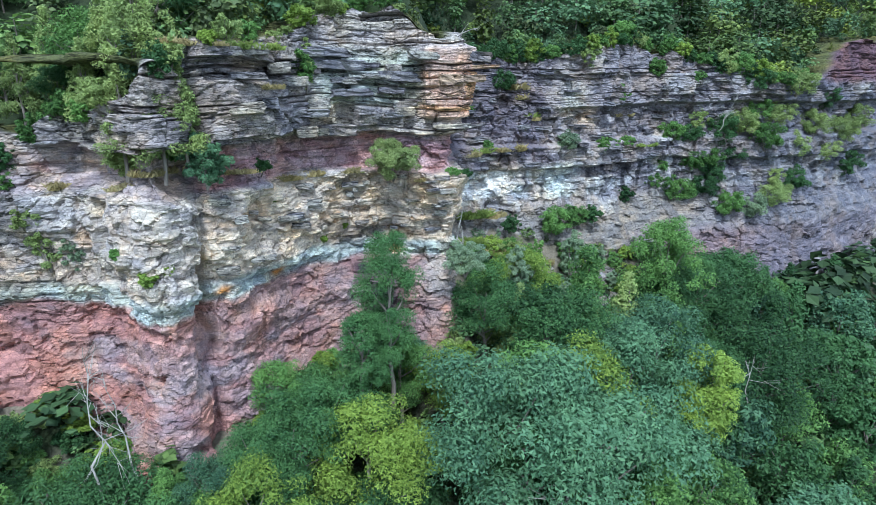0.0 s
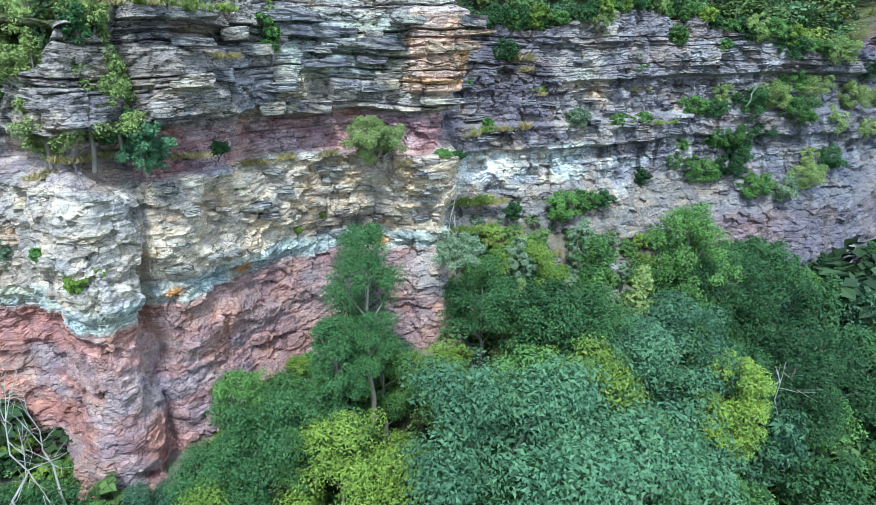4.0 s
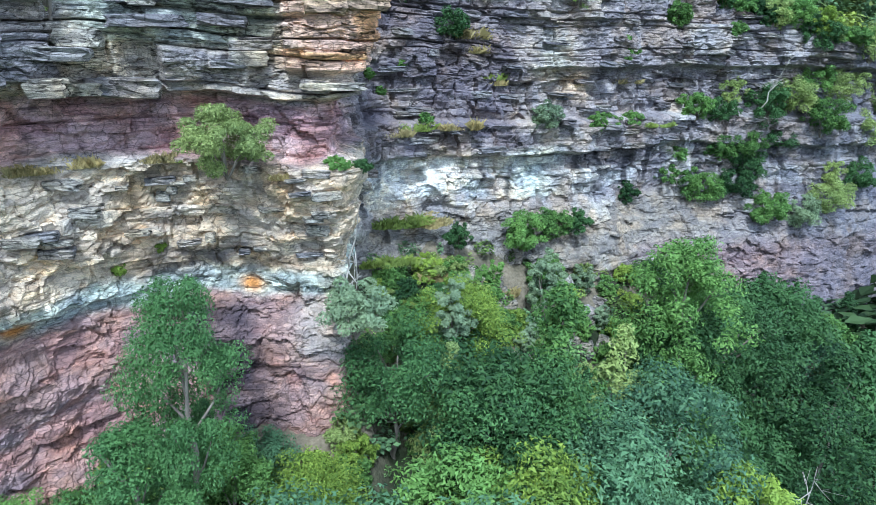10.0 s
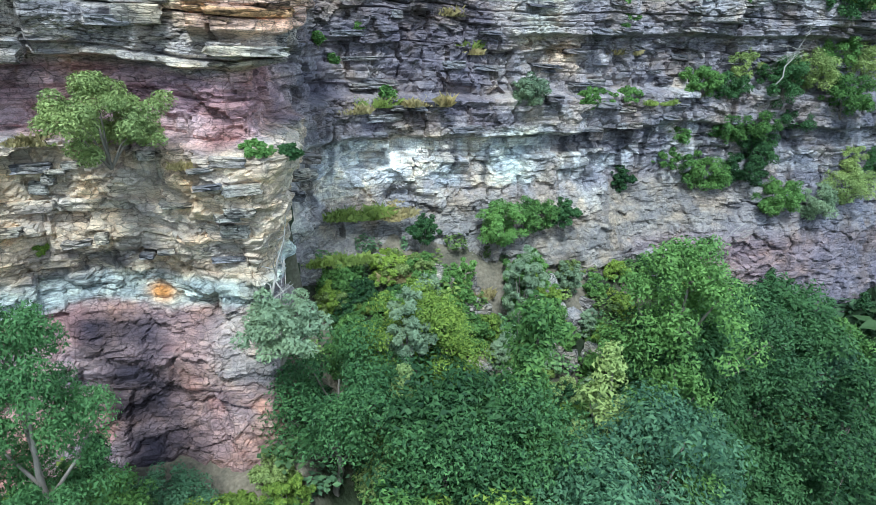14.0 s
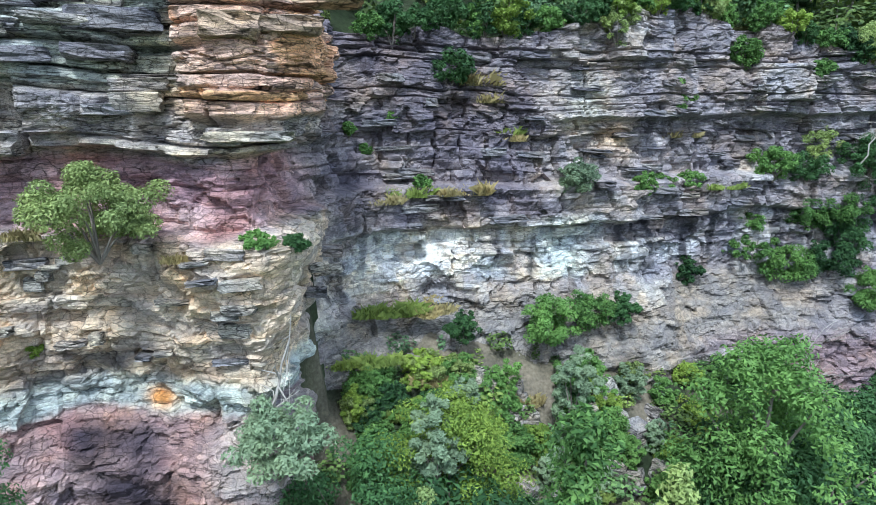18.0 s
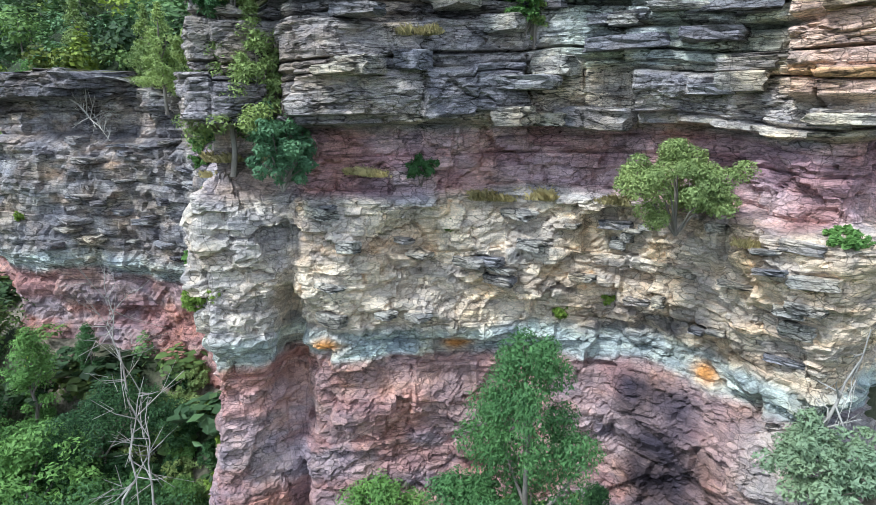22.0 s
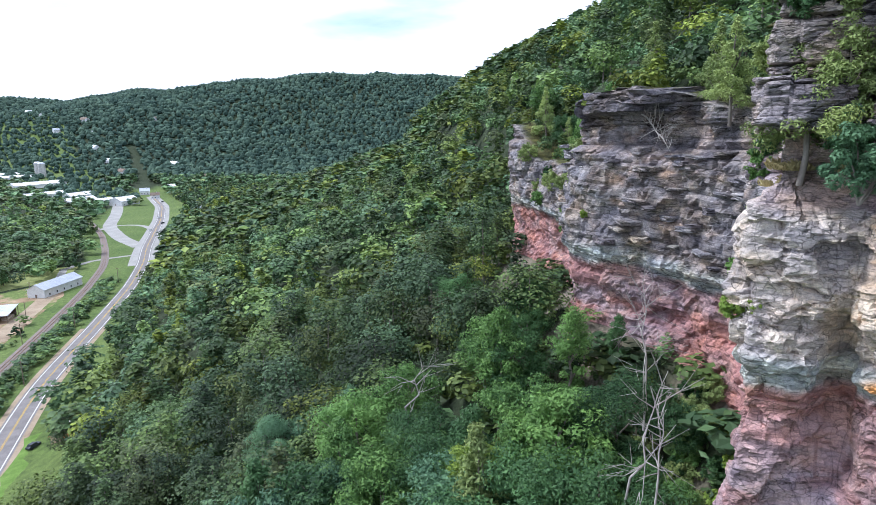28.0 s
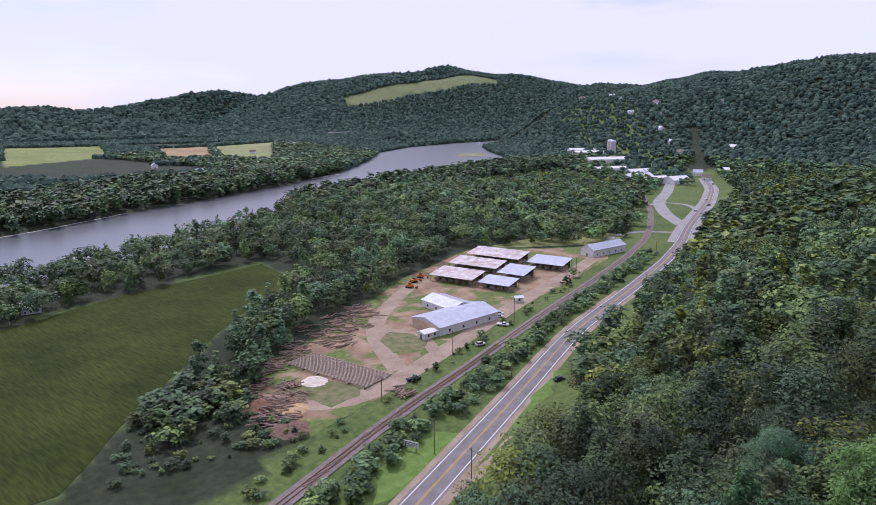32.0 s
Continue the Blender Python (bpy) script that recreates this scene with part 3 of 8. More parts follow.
def ground_sheet():
    """One sheet from the cliff out to the horizon: close steps where the camera passes."""
    def steps(edges):
        out = [edges[0][0]]
        for a, b, h in edges:
            out += list(np.linspace(a, b, max(1, int(round((b - a) / h))) + 1)[1:])
        return np.array(out)
    xs = steps([(-12000, -7200, 800), (-7200, -4600, 130), (-4600, -2200, 60), (-2200, -1000, 24), (-1000, -460, 14), (-460, -140, 6), (-140, 90, 2.0), (90, 300, 9), (300, 2500, 100), (2500, 12000, 950)])
    ys = steps([(-12000, -7200, 800), (-7200, -4700, 130), (-4700, -2200, 60), (-2200, -1000, 24), (-1000, -300, 14), (-300, -60, 6), (-60, 10, 4.5), (10, 66, 1.8), (66, 240, 9), (240, 1400, 60), (1400, 12000, 1000)])
    gx, gy = np.meshgrid(xs, ys)
    gz = ground_z(gx, gy)
    n, m = gx.shape
    idx = np.arange(n * m).reshape(n, m)
    quads = np.stack([idx[:-1, :-1], idx[:-1, 1:], idx[1:, 1:], idx[1:, :-1]], -1).reshape(-1, 4)
    # the step behind the cliff and the river bed are left to the cliff and the water
    me = mesh_of("ground", np.stack([gx, gy, gz], -1), quads, GROUND, True)
    wood = np.array((0.032, 0.046, 0.022)) + 0.014 * fbm(gx / 9, gy / 9, 3)[..., None]
    grass = np.array((0.10, 0.15, 0.04)) + 0.035 * fbm(gx / 20, gy / 20, 4)[..., None] * np.array((1, 1, 0.4))
    col = wood.copy()
    flat = (gz < 6) & (near_line(gx, gy, ROAD)[0] < 30) | (near_line(gx, gy, RAIL)[0] < 16)
    col[flat] = grass[flat]
    for s in (5, 10, 16):
        for poly in (LOT, LAWN):
            k = in_poly(gx - 0.82 * s, gy - 0.57 * s, poly)
            col[k] = grass[k]
    for poly in [CORN, YARD, LAWN, TOWN, JUNCTION]:
        k = in_poly(gx, gy, poly)
        col[k] = grass[k]
    for n_, poly in enumerate(FAR_FIELDS):
        k = in_poly(gx, gy, poly)
        col[k] = (np.array([(0.20, 0.24, 0.07), (0.34, 0.25, 0.13), (0.16, 0.20, 0.085), (0.24, 0.27, 0.11), (0.22, 0.28, 0.1)][n_]) * (1 + 0.25 * fbm(gx / 60, gy / 60, 8)[..., None]))[k]
    near_face = np.interp(gx, FACE_X, FACE_Y)
    scree = smooth(8.0, 4.0, near_face - gy) * (gy < near_face + 4) * (np.abs(gx) < 130) + smooth(16, 10, near_face - gy) * (gx > 1) * (gx < 30) * (gy < near_face + 4)
    scree = np.clip(scree, 0, 1)[..., None] * smooth(-0.25, 0.1, fbm(gx / 3.5, gy / 3.5, 77))[..., None]
    col = col * (1 - scree) + np.array((0.20, 0.175, 0.14)) * scree
    paint(me, "land", np.clip(col.reshape(-1, 3), 0.01, 1))
    return tagged(new("ground", me), "valley floor and wooded hillside of earth, grass and litter", "ground", kind="structure")


GROUND, _nt, _bs = nodes_of("earth_and_grass")
_at = _nt.nodes.new("ShaderNodeAttribute")
_at.attribute_name = "land"
_v = world_coords(_nt)
_c = blend(_nt, _at.outputs["Color"], ramp(_nt, tex_noise(_nt, 0.4, 5, _v), [(0.3, (0.6, 0.62, 0.6)), (0.7, (1.35, 1.3, 1.2))]), 0.9, "MULTIPLY")
_c = blend(_nt, _c, ramp(_nt, tex_noise(_nt, 4.0, 4, _v), [(0.3, (0.65, 0.65, 0.65)), (0.7, (1.3, 1.3, 1.3))]), 0.9, "MULTIPLY")
_nt.links.new(_c, _bs.inputs["Base Color"])
_bs.inputs["Roughness"].default_value = 0.95
bump(_nt, _bs, tex_noise(_nt, 3.0, 5, _v), 0.8, 0.2)
ground_sheet()

# river
rv = np.array(RIVER)
dirs = np.gradient(rv[:, :2], axis=0)
dirs /= np.linalg.norm(dirs, axis=1)[:, None]
side = np.c_[-dirs[:, 1], dirs[:, 0]] * (rv[:, 2:] * 1.1)
wv = np.concatenate([np.c_[rv[:, :2] + side, np.full(len(rv), -2.6)], np.c_[rv[:, :2] - side, np.full(len(rv), -2.6)]])
wf = [[i, i + 1, len(rv) + i + 1, len(rv) + i] for i in range(len(rv) - 1)]
tagged(new("water", mesh_of("water", wv, wf, WATER, True)), "wide calm river reflecting the bright cloudy sky", "river", kind="structure")

# ---- the cliff ----



LIFT = 1.3  # the beds' datum


def beds(rng):
    """Bed boundaries from the base up: massive red mudstone below, thin-bedded sandstone above."""
    z, out = 60.0, []
    while z < 116:
        d = z - LIFT
        if d < 79.6:
            h = rng.uniform(1.1, 2.6)
        elif d < 81.6:
            h = rng.uniform(0.5, 0.9)
        elif d < 90.4:
            h = rng.uniform(0.5, 1.6)
        elif d < 94.0:
            h = rng.uniform(0.6, 1.2)
        else:
            h = rng.choice([0.35, 0.6, 0.9, 1.0, 1.3, 1.7, 2.1])
        out.append((z, h))
        z += h
    return out


def facets(u, z, su, sz, seed, tilt):
    """Broken rock: cells of a jittered grid, each its own tilted plane. Returns relief in -1..1 and the distance to the cell's edge."""
    a, b = u / su, z / sz
    ai, bi = np.floor(a), np.floor(b)
    d1, d2 = np.full(a.shape, 9.0), np.full(a.shape, 9.0)
    rel = np.zeros(a.shape)
    for i in (-1, 0, 1):
        for j in (-1, 0, 1):
            ci, cj = ai + i, bi + j
            du, dz = a - ci - 0.1 - 0.8 * hash01(ci, cj, seed), b - cj - 0.1 - 0.8 * hash01(ci, cj, seed + 1)
            d = np.hypot(du, dz)
            val = (hash01(ci, cj, seed + 2) - 0.5) * 2 + tilt * (du * (hash01(ci, cj, seed + 3) - 0.5) + dz * (hash01(ci, cj, seed + 4) - 0.62)) * 2
            nearer = d < d1
            d2 = np.where(nearer, d1, np.minimum(d2, d))
            rel = np.where(nearer, val, rel)
            d1 = np.where(nearer, d, d1)
    return rel, d2 - d1


def profile(x, z):
    """How far the face stands out (metres) at a place along the cliff and a height, beds apart."""
    z = z - LIFT
    main = smooth(-42, -38, x) * (1 - smooth(-1.6, 0.4, x))
    right = smooth(-0.6, 2.2, x)
    left = 1 - smooth(-44, -40, x)
    up = smooth(93.9, 94.2, z)
    o = main * (up * (0.65 + 0.9 * smooth(-18, -24, x)) - 0.6 * smooth(90.2, 90.6, z) * (1 - up) + 0.9 * smooth(85.5, 89.5, z) * (1 - smooth(90.2, 90.6, z)) * smooth(-26, -10, x)
                - 0.6 * smooth(85.0, 82.2, z) * smooth(80.9, 81.8, z) * smooth(-21, -16, x) * smooth(-6, -9, x) - 0.4 * smooth(82.0, 81.0, z) + 0.4 * smooth(80.0, 77.5, z) + 1.0 * smooth(76, 68, z) - 0.06 * np.maximum(z - 100, 0) ** 1.5)
    # the orange block and the nose ledge stand proud at the corner
    o += main * 1.0 * smooth(-6.1, -5.7, x) * smooth(95.4, 95.9, z) * (1 - smooth(102.2, 102.8, z))
    o += main * 0.9 * smooth(-13.2, -12.7, x) * smooth(94.0, 94.2, z) * (1 - smooth(96.2, 96.5, z)) * (1 - smooth(-8.0, -7.6, x))
    o -= main * 1.3 * np.exp(-(((x + 14.4) / 0.9) ** 2)) * smooth(94, 94.3, z) * (1 - smooth(96.3, 96.8, z))
    o -= main * 1.2 * smooth(-30, -27, x) * smooth(-20, -22, x) * smooth(99.0, 99.3, z) * (1 - smooth(100.4, 100.8, z))
    # the long slot under the pale slabs
    o -= main * 1.1 * np.exp(-(((z - 98.6) / 0.18) ** 2)) * smooth(-15, -13, x) * smooth(-4, -6, x)
    # the cleft behind the buttress
    o -= main * (1.8 * smooth(78.0, 79.5, z) + 0.35) * np.exp(-(((x + 28.75 + 0.5 * vnoise(z / 2.2, z * 0, 71)) / 0.28) ** 2)) * (1 - smooth(83.0, 86.5, z))
    # the dark slot at the gully's mouth
    o -= main * 2.6 * np.exp(-(((x + 35.4 + 0.25 * vnoise(z / 1.6, z * 0, 72)) / 0.42) ** 2)) * smooth(80.5, 82.0, z) * (1 - smooth(89.2, 90.0, z))
    # buttress: rounded, waisted at the pale band, stepped back at the top
    o += main * smooth(-26.5, -30, x) * (0.6 * np.exp(-(((z - 85.5) / 4.0) ** 2)) - 1.6 * smooth(90.5, 92, z) - 0.6 * smooth(81, 79, z) * smooth(74, 77, z))
    o += right * (-0.6 * smooth(84.9, 85.2, z) * smooth(87.3, 87.0, z) * smooth(10, 8.5, x) * smooth(3.5, 4.5, x) + 0.9 * smooth(87.3, 87.6, z) * (1 - smooth(90.4, 90.7, z)) - 0.9 * smooth(90.6, 90.9, z) + 1.2 * smooth(95.5, 96.0, z) * smooth(17, 20, x)
                  - 1.4 * np.exp(-(((x - 8.7) / 1.3) ** 2) - ((z - 82.3) / 0.6) ** 2) + 2.8 * smooth(84.0, 76, z) - 0.10 * np.maximum(z - 98, 0))
    o += left * (0.8 * smooth(80.0, 82.0, z) - 1.2 * smooth(91.5, 92.5, z) + 2.3 * smooth(95.3, 95.6, z) * np.exp(-(((x + 60.0) / 5.2) ** 4)) - 0.7 * smooth(79.5, 76.0, z) + 0.9 * smooth(77, 72, z))
    return o


def rock_colour(x, z, k, r1, r2):
    """Colour of the rock by bed, place and weathering; k is the bed's number, r1 and r2 block-wise random numbers."""
    z = z - LIFT
    c = lambda *v: np.array(v)  # noqa: E731
    def lay(col, new_, f):
        return col + (new_ - col) * np.clip(f, 0, 1)[..., None]
    big, mid = fbm(x / 7, z / 3.5, 21), fbm(x / 2.2, z / 1.3, 22)
    wob = z + 0.35 * vnoise(x / 3, z / 9, 31)
    main = 1 - smooth(-1.5, 0.8, x)
    right = 1 - main
    col = np.zeros(x.shape + (3,)) + c(0.42, 0.39, 0.38)
    col = lay(col, c(0.43, 0.40, 0.345), smooth(0.4, 0.85, r1) * 0.6)
    col = lay(col, c(0.215, 0.205, 0.235), smooth(0.6, 0.95, r2) * 0.7)
    # main face
    low = 80.4 + 0.35 * vnoise(x / 6, z * 0, 33)
    col = lay(col, c(0.51, 0.445, 0.37), main * smooth(81.0, 83.0, z) * (1 - smooth(89.6, 90.4, z)) * (0.85 + 0.5 * big) * (1 - 0.75 * (1 - smooth(-30, -26, x))) * (1 - 0.85 * (1 - smooth(-42, -38, x))))
    col = lay(col, c(0.43, 0.315, 0.34), main * (1 - 0.85 * (1 - smooth(-47, -42, x))) * (1 - 0.65 * smooth(-43, -42, x) * smooth(-28.2, -29, x)) * smooth(90.2, 90.7, wob) * (1 - smooth(93.6, 94.1, wob)) * (0.9 + 0.3 * mid))
    col = lay(col, c(0.27, 0.16, 0.175), main * (1 - 0.85 * (1 - smooth(-47, -42, x))) * smooth(90.2, 90.7, wob) * (1 - smooth(93.6, 94.1, wob)) * smooth(0.0, 0.5, mid) * 0.55)
    col = lay(col, c(0.42, 0.46, 0.45), main * smooth(0.0, 0.35, wob - low) * (1 - smooth(1.5, 2.4, wob - low)) * (0.95 + 0.4 * big))
    red = main * (1 - smooth(-0.3, 0.5, wob - low))
    col = lay(col, c(0.37, 0.27, 0.262), red)
    col = lay(col, c(0.31, 0.265, 0.285), red * smooth(-0.1, 0.4, big) * 0.8)
    col = lay(col, c(0.36, 0.215, 0.20), red * smooth(0.1, 0.5, mid) * 0.6)
    col = lay(col, c(0.355, 0.20, 0.185), red * (1 - smooth(-31, -24, x)) * smooth(-0.35, 0.2, fbm(x / 4, z / 2.4, 36)) * 0.75)
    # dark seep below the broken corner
    col = lay(col, c(0.36, 0.34, 0.335), red * smooth(-7.5, -5.0, x) * smooth(74.5, 77.5, z + 1.2 * mid) * 0.8)
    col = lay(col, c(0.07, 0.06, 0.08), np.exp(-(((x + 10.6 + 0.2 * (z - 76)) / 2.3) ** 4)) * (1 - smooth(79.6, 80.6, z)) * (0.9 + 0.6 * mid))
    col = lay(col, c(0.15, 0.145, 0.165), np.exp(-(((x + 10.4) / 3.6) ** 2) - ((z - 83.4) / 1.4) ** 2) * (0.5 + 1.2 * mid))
    # orange block and the warm beds over it
    orange = np.exp(-(((x + 3.3) / 2.9) ** 4)) * smooth(95.4, 95.9, z) * (1 - smooth(101.4, 103.2, z))
    col = lay(col, c(0.61, 0.435, 0.35), main * orange * (0.8 + 0.4 * mid))
    col = lay(col, c(0.67, 0.37, 0.20), main * orange * smooth(0.55, 0.8, r1) * 0.8)
    # greenish pale slabs left of it
    col = lay(col, c(0.41, 0.44, 0.40), main * smooth(-19, -16, x) * (1 - smooth(-7.0, -5.6, x)) * smooth(96.4, 97.0, z) * (1 - smooth(101, 103, z)) * 0.85)
    # lichen-black tops of the upper ledges
    col = lay(col, c(0.13, 0.125, 0.145), smooth(93.5, 94.5, z) * smooth(0.15, 0.6, fbm(x / 4, z / 0.9, 41)) * 0.45 * (1 - orange))
    # warm scars
    col = lay(col, c(0.50, 0.37, 0.26), main * smooth(82, 83, z) * (1 - smooth(90, 91, z)) * smooth(0.3, 0.6, fbm(x / 3.1, z / 1.2, 44)) * 0.5)
    col = lay(col, c(0.42, 0.28, 0.17), (1 - smooth(-44, -40, x)) * smooth(0.25, 0.55, fbm(x / 2.6, z / 1.1, 45)) * smooth(82, 84, z) * 0.6)
    # recessed wall beyond the corner: dark rock, with shade put into its colour
    shaded_dark_wall = right * (1 - smooth(15.5, 22, x)) * smooth(87.0, 88.6, z)
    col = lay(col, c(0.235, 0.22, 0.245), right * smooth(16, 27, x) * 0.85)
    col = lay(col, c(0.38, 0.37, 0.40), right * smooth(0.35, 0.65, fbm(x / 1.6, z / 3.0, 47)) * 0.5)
    col = lay(col, c(0.19, 0.172, 0.20), shaded_dark_wall * (0.85 + 0.45 * mid))
    col = lay(col, c(0.56, 0.46, 0.37), right * np.exp(-(((x - 24.3) / 1.8) ** 2) - ((z - 93.8) / 1.6) ** 2) * 1.1)
    col = lay(col, c(0.44, 0.43, 0.39), right * np.exp(-(((x - 21) / 1.8) ** 2) - ((z - 97) / 2.2) ** 2) * 0.9)
    # whitewashed seepage band with black streaks
    band = right * smooth(82.6, 83.4, wob) * (1 - smooth(87.2, 88.2, wob))
    white = smooth(-0.25, 0.2, fbm(x / 3.2, z / 2.4, 51)) * (1 - 0.6 * smooth(27, 40, x))
    col = lay(col, c(0.50, 0.52, 0.54), band * white * 0.8)
    col = lay(col, c(0.66, 0.62, 0.48), right * np.exp(-(((x - 6.6) / 4.2) ** 2) - ((z - 84.2) / 0.55) ** 2))
    col = lay(col, c(0.70, 0.73, 0.76), right * smooth(2.0, 3.0, x) * (1 - smooth(11.0, 13.0, x)) * smooth(83.4, 84.0, z) * (1 - smooth(86.8, 87.4, z)) * (0.75 + 0.5 * mid))
    streak = smooth(0.1, 0.45, fbm(x / 0.8, z / 9, 52)) * band
    col = lay(col, c(0.06, 0.06, 0.075), streak * (0.85 - 0.6 * np.exp(-(((x - 7) / 5) ** 2))))
    col = lay(col, c(0.51, 0.55, 0.54), right * np.exp(-(((x - 19.6) / 2.2) ** 2)) * smooth(82.6, 83.4, z) * (1 - smooth(87.6, 88.6, z)) * 0.85)
    col = lay(col, c(0.27, 0.255, 0.245), right * (1 - smooth(81.2, 82.6, z)) * (1 - smooth(36, 55, x)))
    col = lay(col, c(0.26, 0.20, 0.225), right * (1 - smooth(75.5, 78, z)) * smooth(27, 40, x) * 0.8)
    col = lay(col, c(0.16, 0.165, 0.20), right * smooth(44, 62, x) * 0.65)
    # the grey wall past the gully
    col = lay(col, c(0.25, 0.24, 0.25), (1 - smooth(-46, -41, x)) * smooth(81.5, 83.0, z) * (0.55 + 0.5 * big))
    # rust marks on the pale band, pale new scars
    for sx, sz in ((-21.6, 81.2), (-9.0, 81.2), (-27.0, 81.6)):
        col = lay(col, c(0.55, 0.30, 0.12), np.exp(-(((x - sx) / 0.7) ** 2) - ((z - sz) / 0.45) ** 2) * 1.2)
    col = lay(col, c(0.56, 0.55, 0.53), smooth(0.85, 0.97, r2) * 0.3 * (1 - red) * (1 - shaded_dark_wall))
    col = lay(col, c(0.15, 0.145, 0.16), (1 - smooth(-43, -39, x)) * smooth(-0.1, 0.35, fbm(x / 2.5, z / 1.5, 48)) * smooth(81, 83, z) * 0.7)
    # dark red beds over the far end
    col = lay(col, c(0.16, 0.10, 0.12), right * smooth(64, 70, x) * smooth(98, 99.5, z) * 0.9)
    # dark brownish ledges towards the buttress, with the ledge shadow painted in
    col = lay(col, c(0.13, 0.12, 0.135), main * smooth(-16, -21, x) * smooth(93.6, 94.4, z) * (0.5 + 0.6 * big) * (1 - smooth(-38, -42, x) * 0.5) * 0.45)
    col *= (1.10 + 0.18 * r1)[..., None]
    col = 0.37 * (np.maximum(col, 0.01) / 0.37) ** 1.25
    return np.clip(col, 0.02, 0.85)


def plan_curves():
    seg = np.hypot(*np.diff(PLAN, axis=0).T)
    cum = np.r_[0, np.cumsum(seg)]
    fine = np.linspace(0, cum[-1], int(cum[-1] / 0.08))
    px, py = np.interp(fine, cum, PLAN[:, 0]), np.interp(fine, cum, PLAN[:, 1])
    def soften(a, n):
        ker = np.hanning(n)
        return np.convolve(np.pad(a, n // 2, mode="edge"), ker / ker.sum(), "valid")
    px, py = soften(px, 15), soften(py, 15)
    nx, ny = np.gradient(py), -np.gradient(px)
    ln = np.hypot(nx, ny)
    return fine, px, py, soften(nx / ln, 61), soften(ny / ln, 61)


def cliff_mesh(name, x0, x1, du, skip):
    """The bedded face between two places along the plan: beds in packages, broken by joints, with broken facets."""
    fine, px, py, nx, ny = plan_curves()
    sel = np.where((px >= x0) & (px <= x1))[0]
    u = np.arange(fine[sel[0]], fine[sel[-1]], du)
    X, Y, NX, NY = (np.interp(u, fine, a) for a in (px, py, nx, ny))
    rows = []
    pack, left_ = 0, 0
    prng = random.Random(8)
    for k, (z, h) in enumerate(BEDS):
        if left_ == 0:
            pack, left_ = pack + 1, prng.choice([1, 2, 3, 3, 4, 5])
        left_ -= 1
        step = (0.085 if z - LIFT > 93.9 else 0.15) * skip
        n_in = max(1, int((h - 0.06) / step))
        cuts = [0.0] + [(0.03 + (h - 0.06) * i / n_in) / h for i in range(n_in + 1)]
        rows += [(z + h * f, k, f, h, pack) for f in cuts]
    zr, kr, fr, hr, pr = (np.array(a) for a in zip(*rows))
    U, Z = np.meshgrid(u, zr)
    K, F, Hh, P = (np.broadcast_to(a[:, None], U.shape) for a in (kr, fr, hr, pr))
    XX = np.broadcast_to(X, U.shape)
    D = Z - LIFT
    zone_up = smooth(93.6, 94.3, D)
    zone_purple = smooth(90.0, 90.6, D) * (1 - smooth(93.6, 94.2, D))
    zone_low = 1 - smooth(79.0, 80.8, D)
    right = smooth(-0.6, 2.2, XX)
    # beds swell and pinch
    lift = (0.5 - 0.25 * zone_low) * fbm(U / 11, Z / 9, 19, 3) + 0.24 * fbm(U / 3.1, Z / 1.5, 20, 2) * (1 - 0.5 * zone_purple) * (1 - 0.5 * zone_low)
    # joints cut whole packages of beds, and single beds now and then
    lean = U + 0.22 * (Z - 90) * (hash01(P, 9, 7) - 0.5) + 0.5 * fbm(U / 2.0, Z / 1.3, 11, 3)
    LP = 1.8 + 4.6 * hash01(P, 2, 1) ** 1.4
    qp = (lean + 60 * hash01(P, 3, 2)) / LP
    JP = np.floor(qp)
    LB = 1.6 + 7.0 * hash01(K, 7, 1) ** 2
    qb = (lean + 0.3 * vnoise(U / 0.7, Z / 0.3, 10) + 40 * hash01(K, 3, 2)) / LB
    JB = np.floor(qb)
    r1, r2 = hash01(K, JB, 3), hash01(P, JP, 4)
    massive = np.clip(smooth(81.2, 82.2, D) * (1 - smooth(89.8, 90.4, D)) * (1 - right) * (0.25 + 0.75 * smooth(-42, -38, XX)) + right * smooth(79.5, 81.5, D) * (1 - smooth(87.4, 88.4, D)) * 0.8, 0, 1)
    massive = np.maximum(massive, 0.85 * smooth(79.6, 80.4, D) * (1 - smooth(81.4, 82.0, D)) * (1 - right) * smooth(-42, -38, XX))
    massive = np.maximum(massive, 0.6 * right * smooth(87.4, 88.4, D))
    lift = lift + (hash01(P, JP, 31) - 0.5) * 0.34 * zone_up * (1 - 0.4 * right)
    tail = lambda r: np.sign(r - 0.5) * (2 * np.abs(r - 0.5)) ** 1.7  # noqa: E731
    amp_p = 0.42 + 0.42 * zone_up - 0.10 * zone_purple - 0.22 * zone_low + 0.1 * right
    amp_b = 0.12 - 0.02 * zone_up - 0.06 * zone_low
    off = amp_p * (1 - 0.35 * massive) * tail(r2) + (1 - 0.7 * massive) * amp_b * tail(r1) + (1 - 0.75 * massive) * (0.14 * zone_up + 0.10 - 0.06 * zone_low) * (hash01(K, 1, 5) - 0.5) * 2 * (0.5 + 0.5 * vnoise(U / 6, K * 1.7, 6))
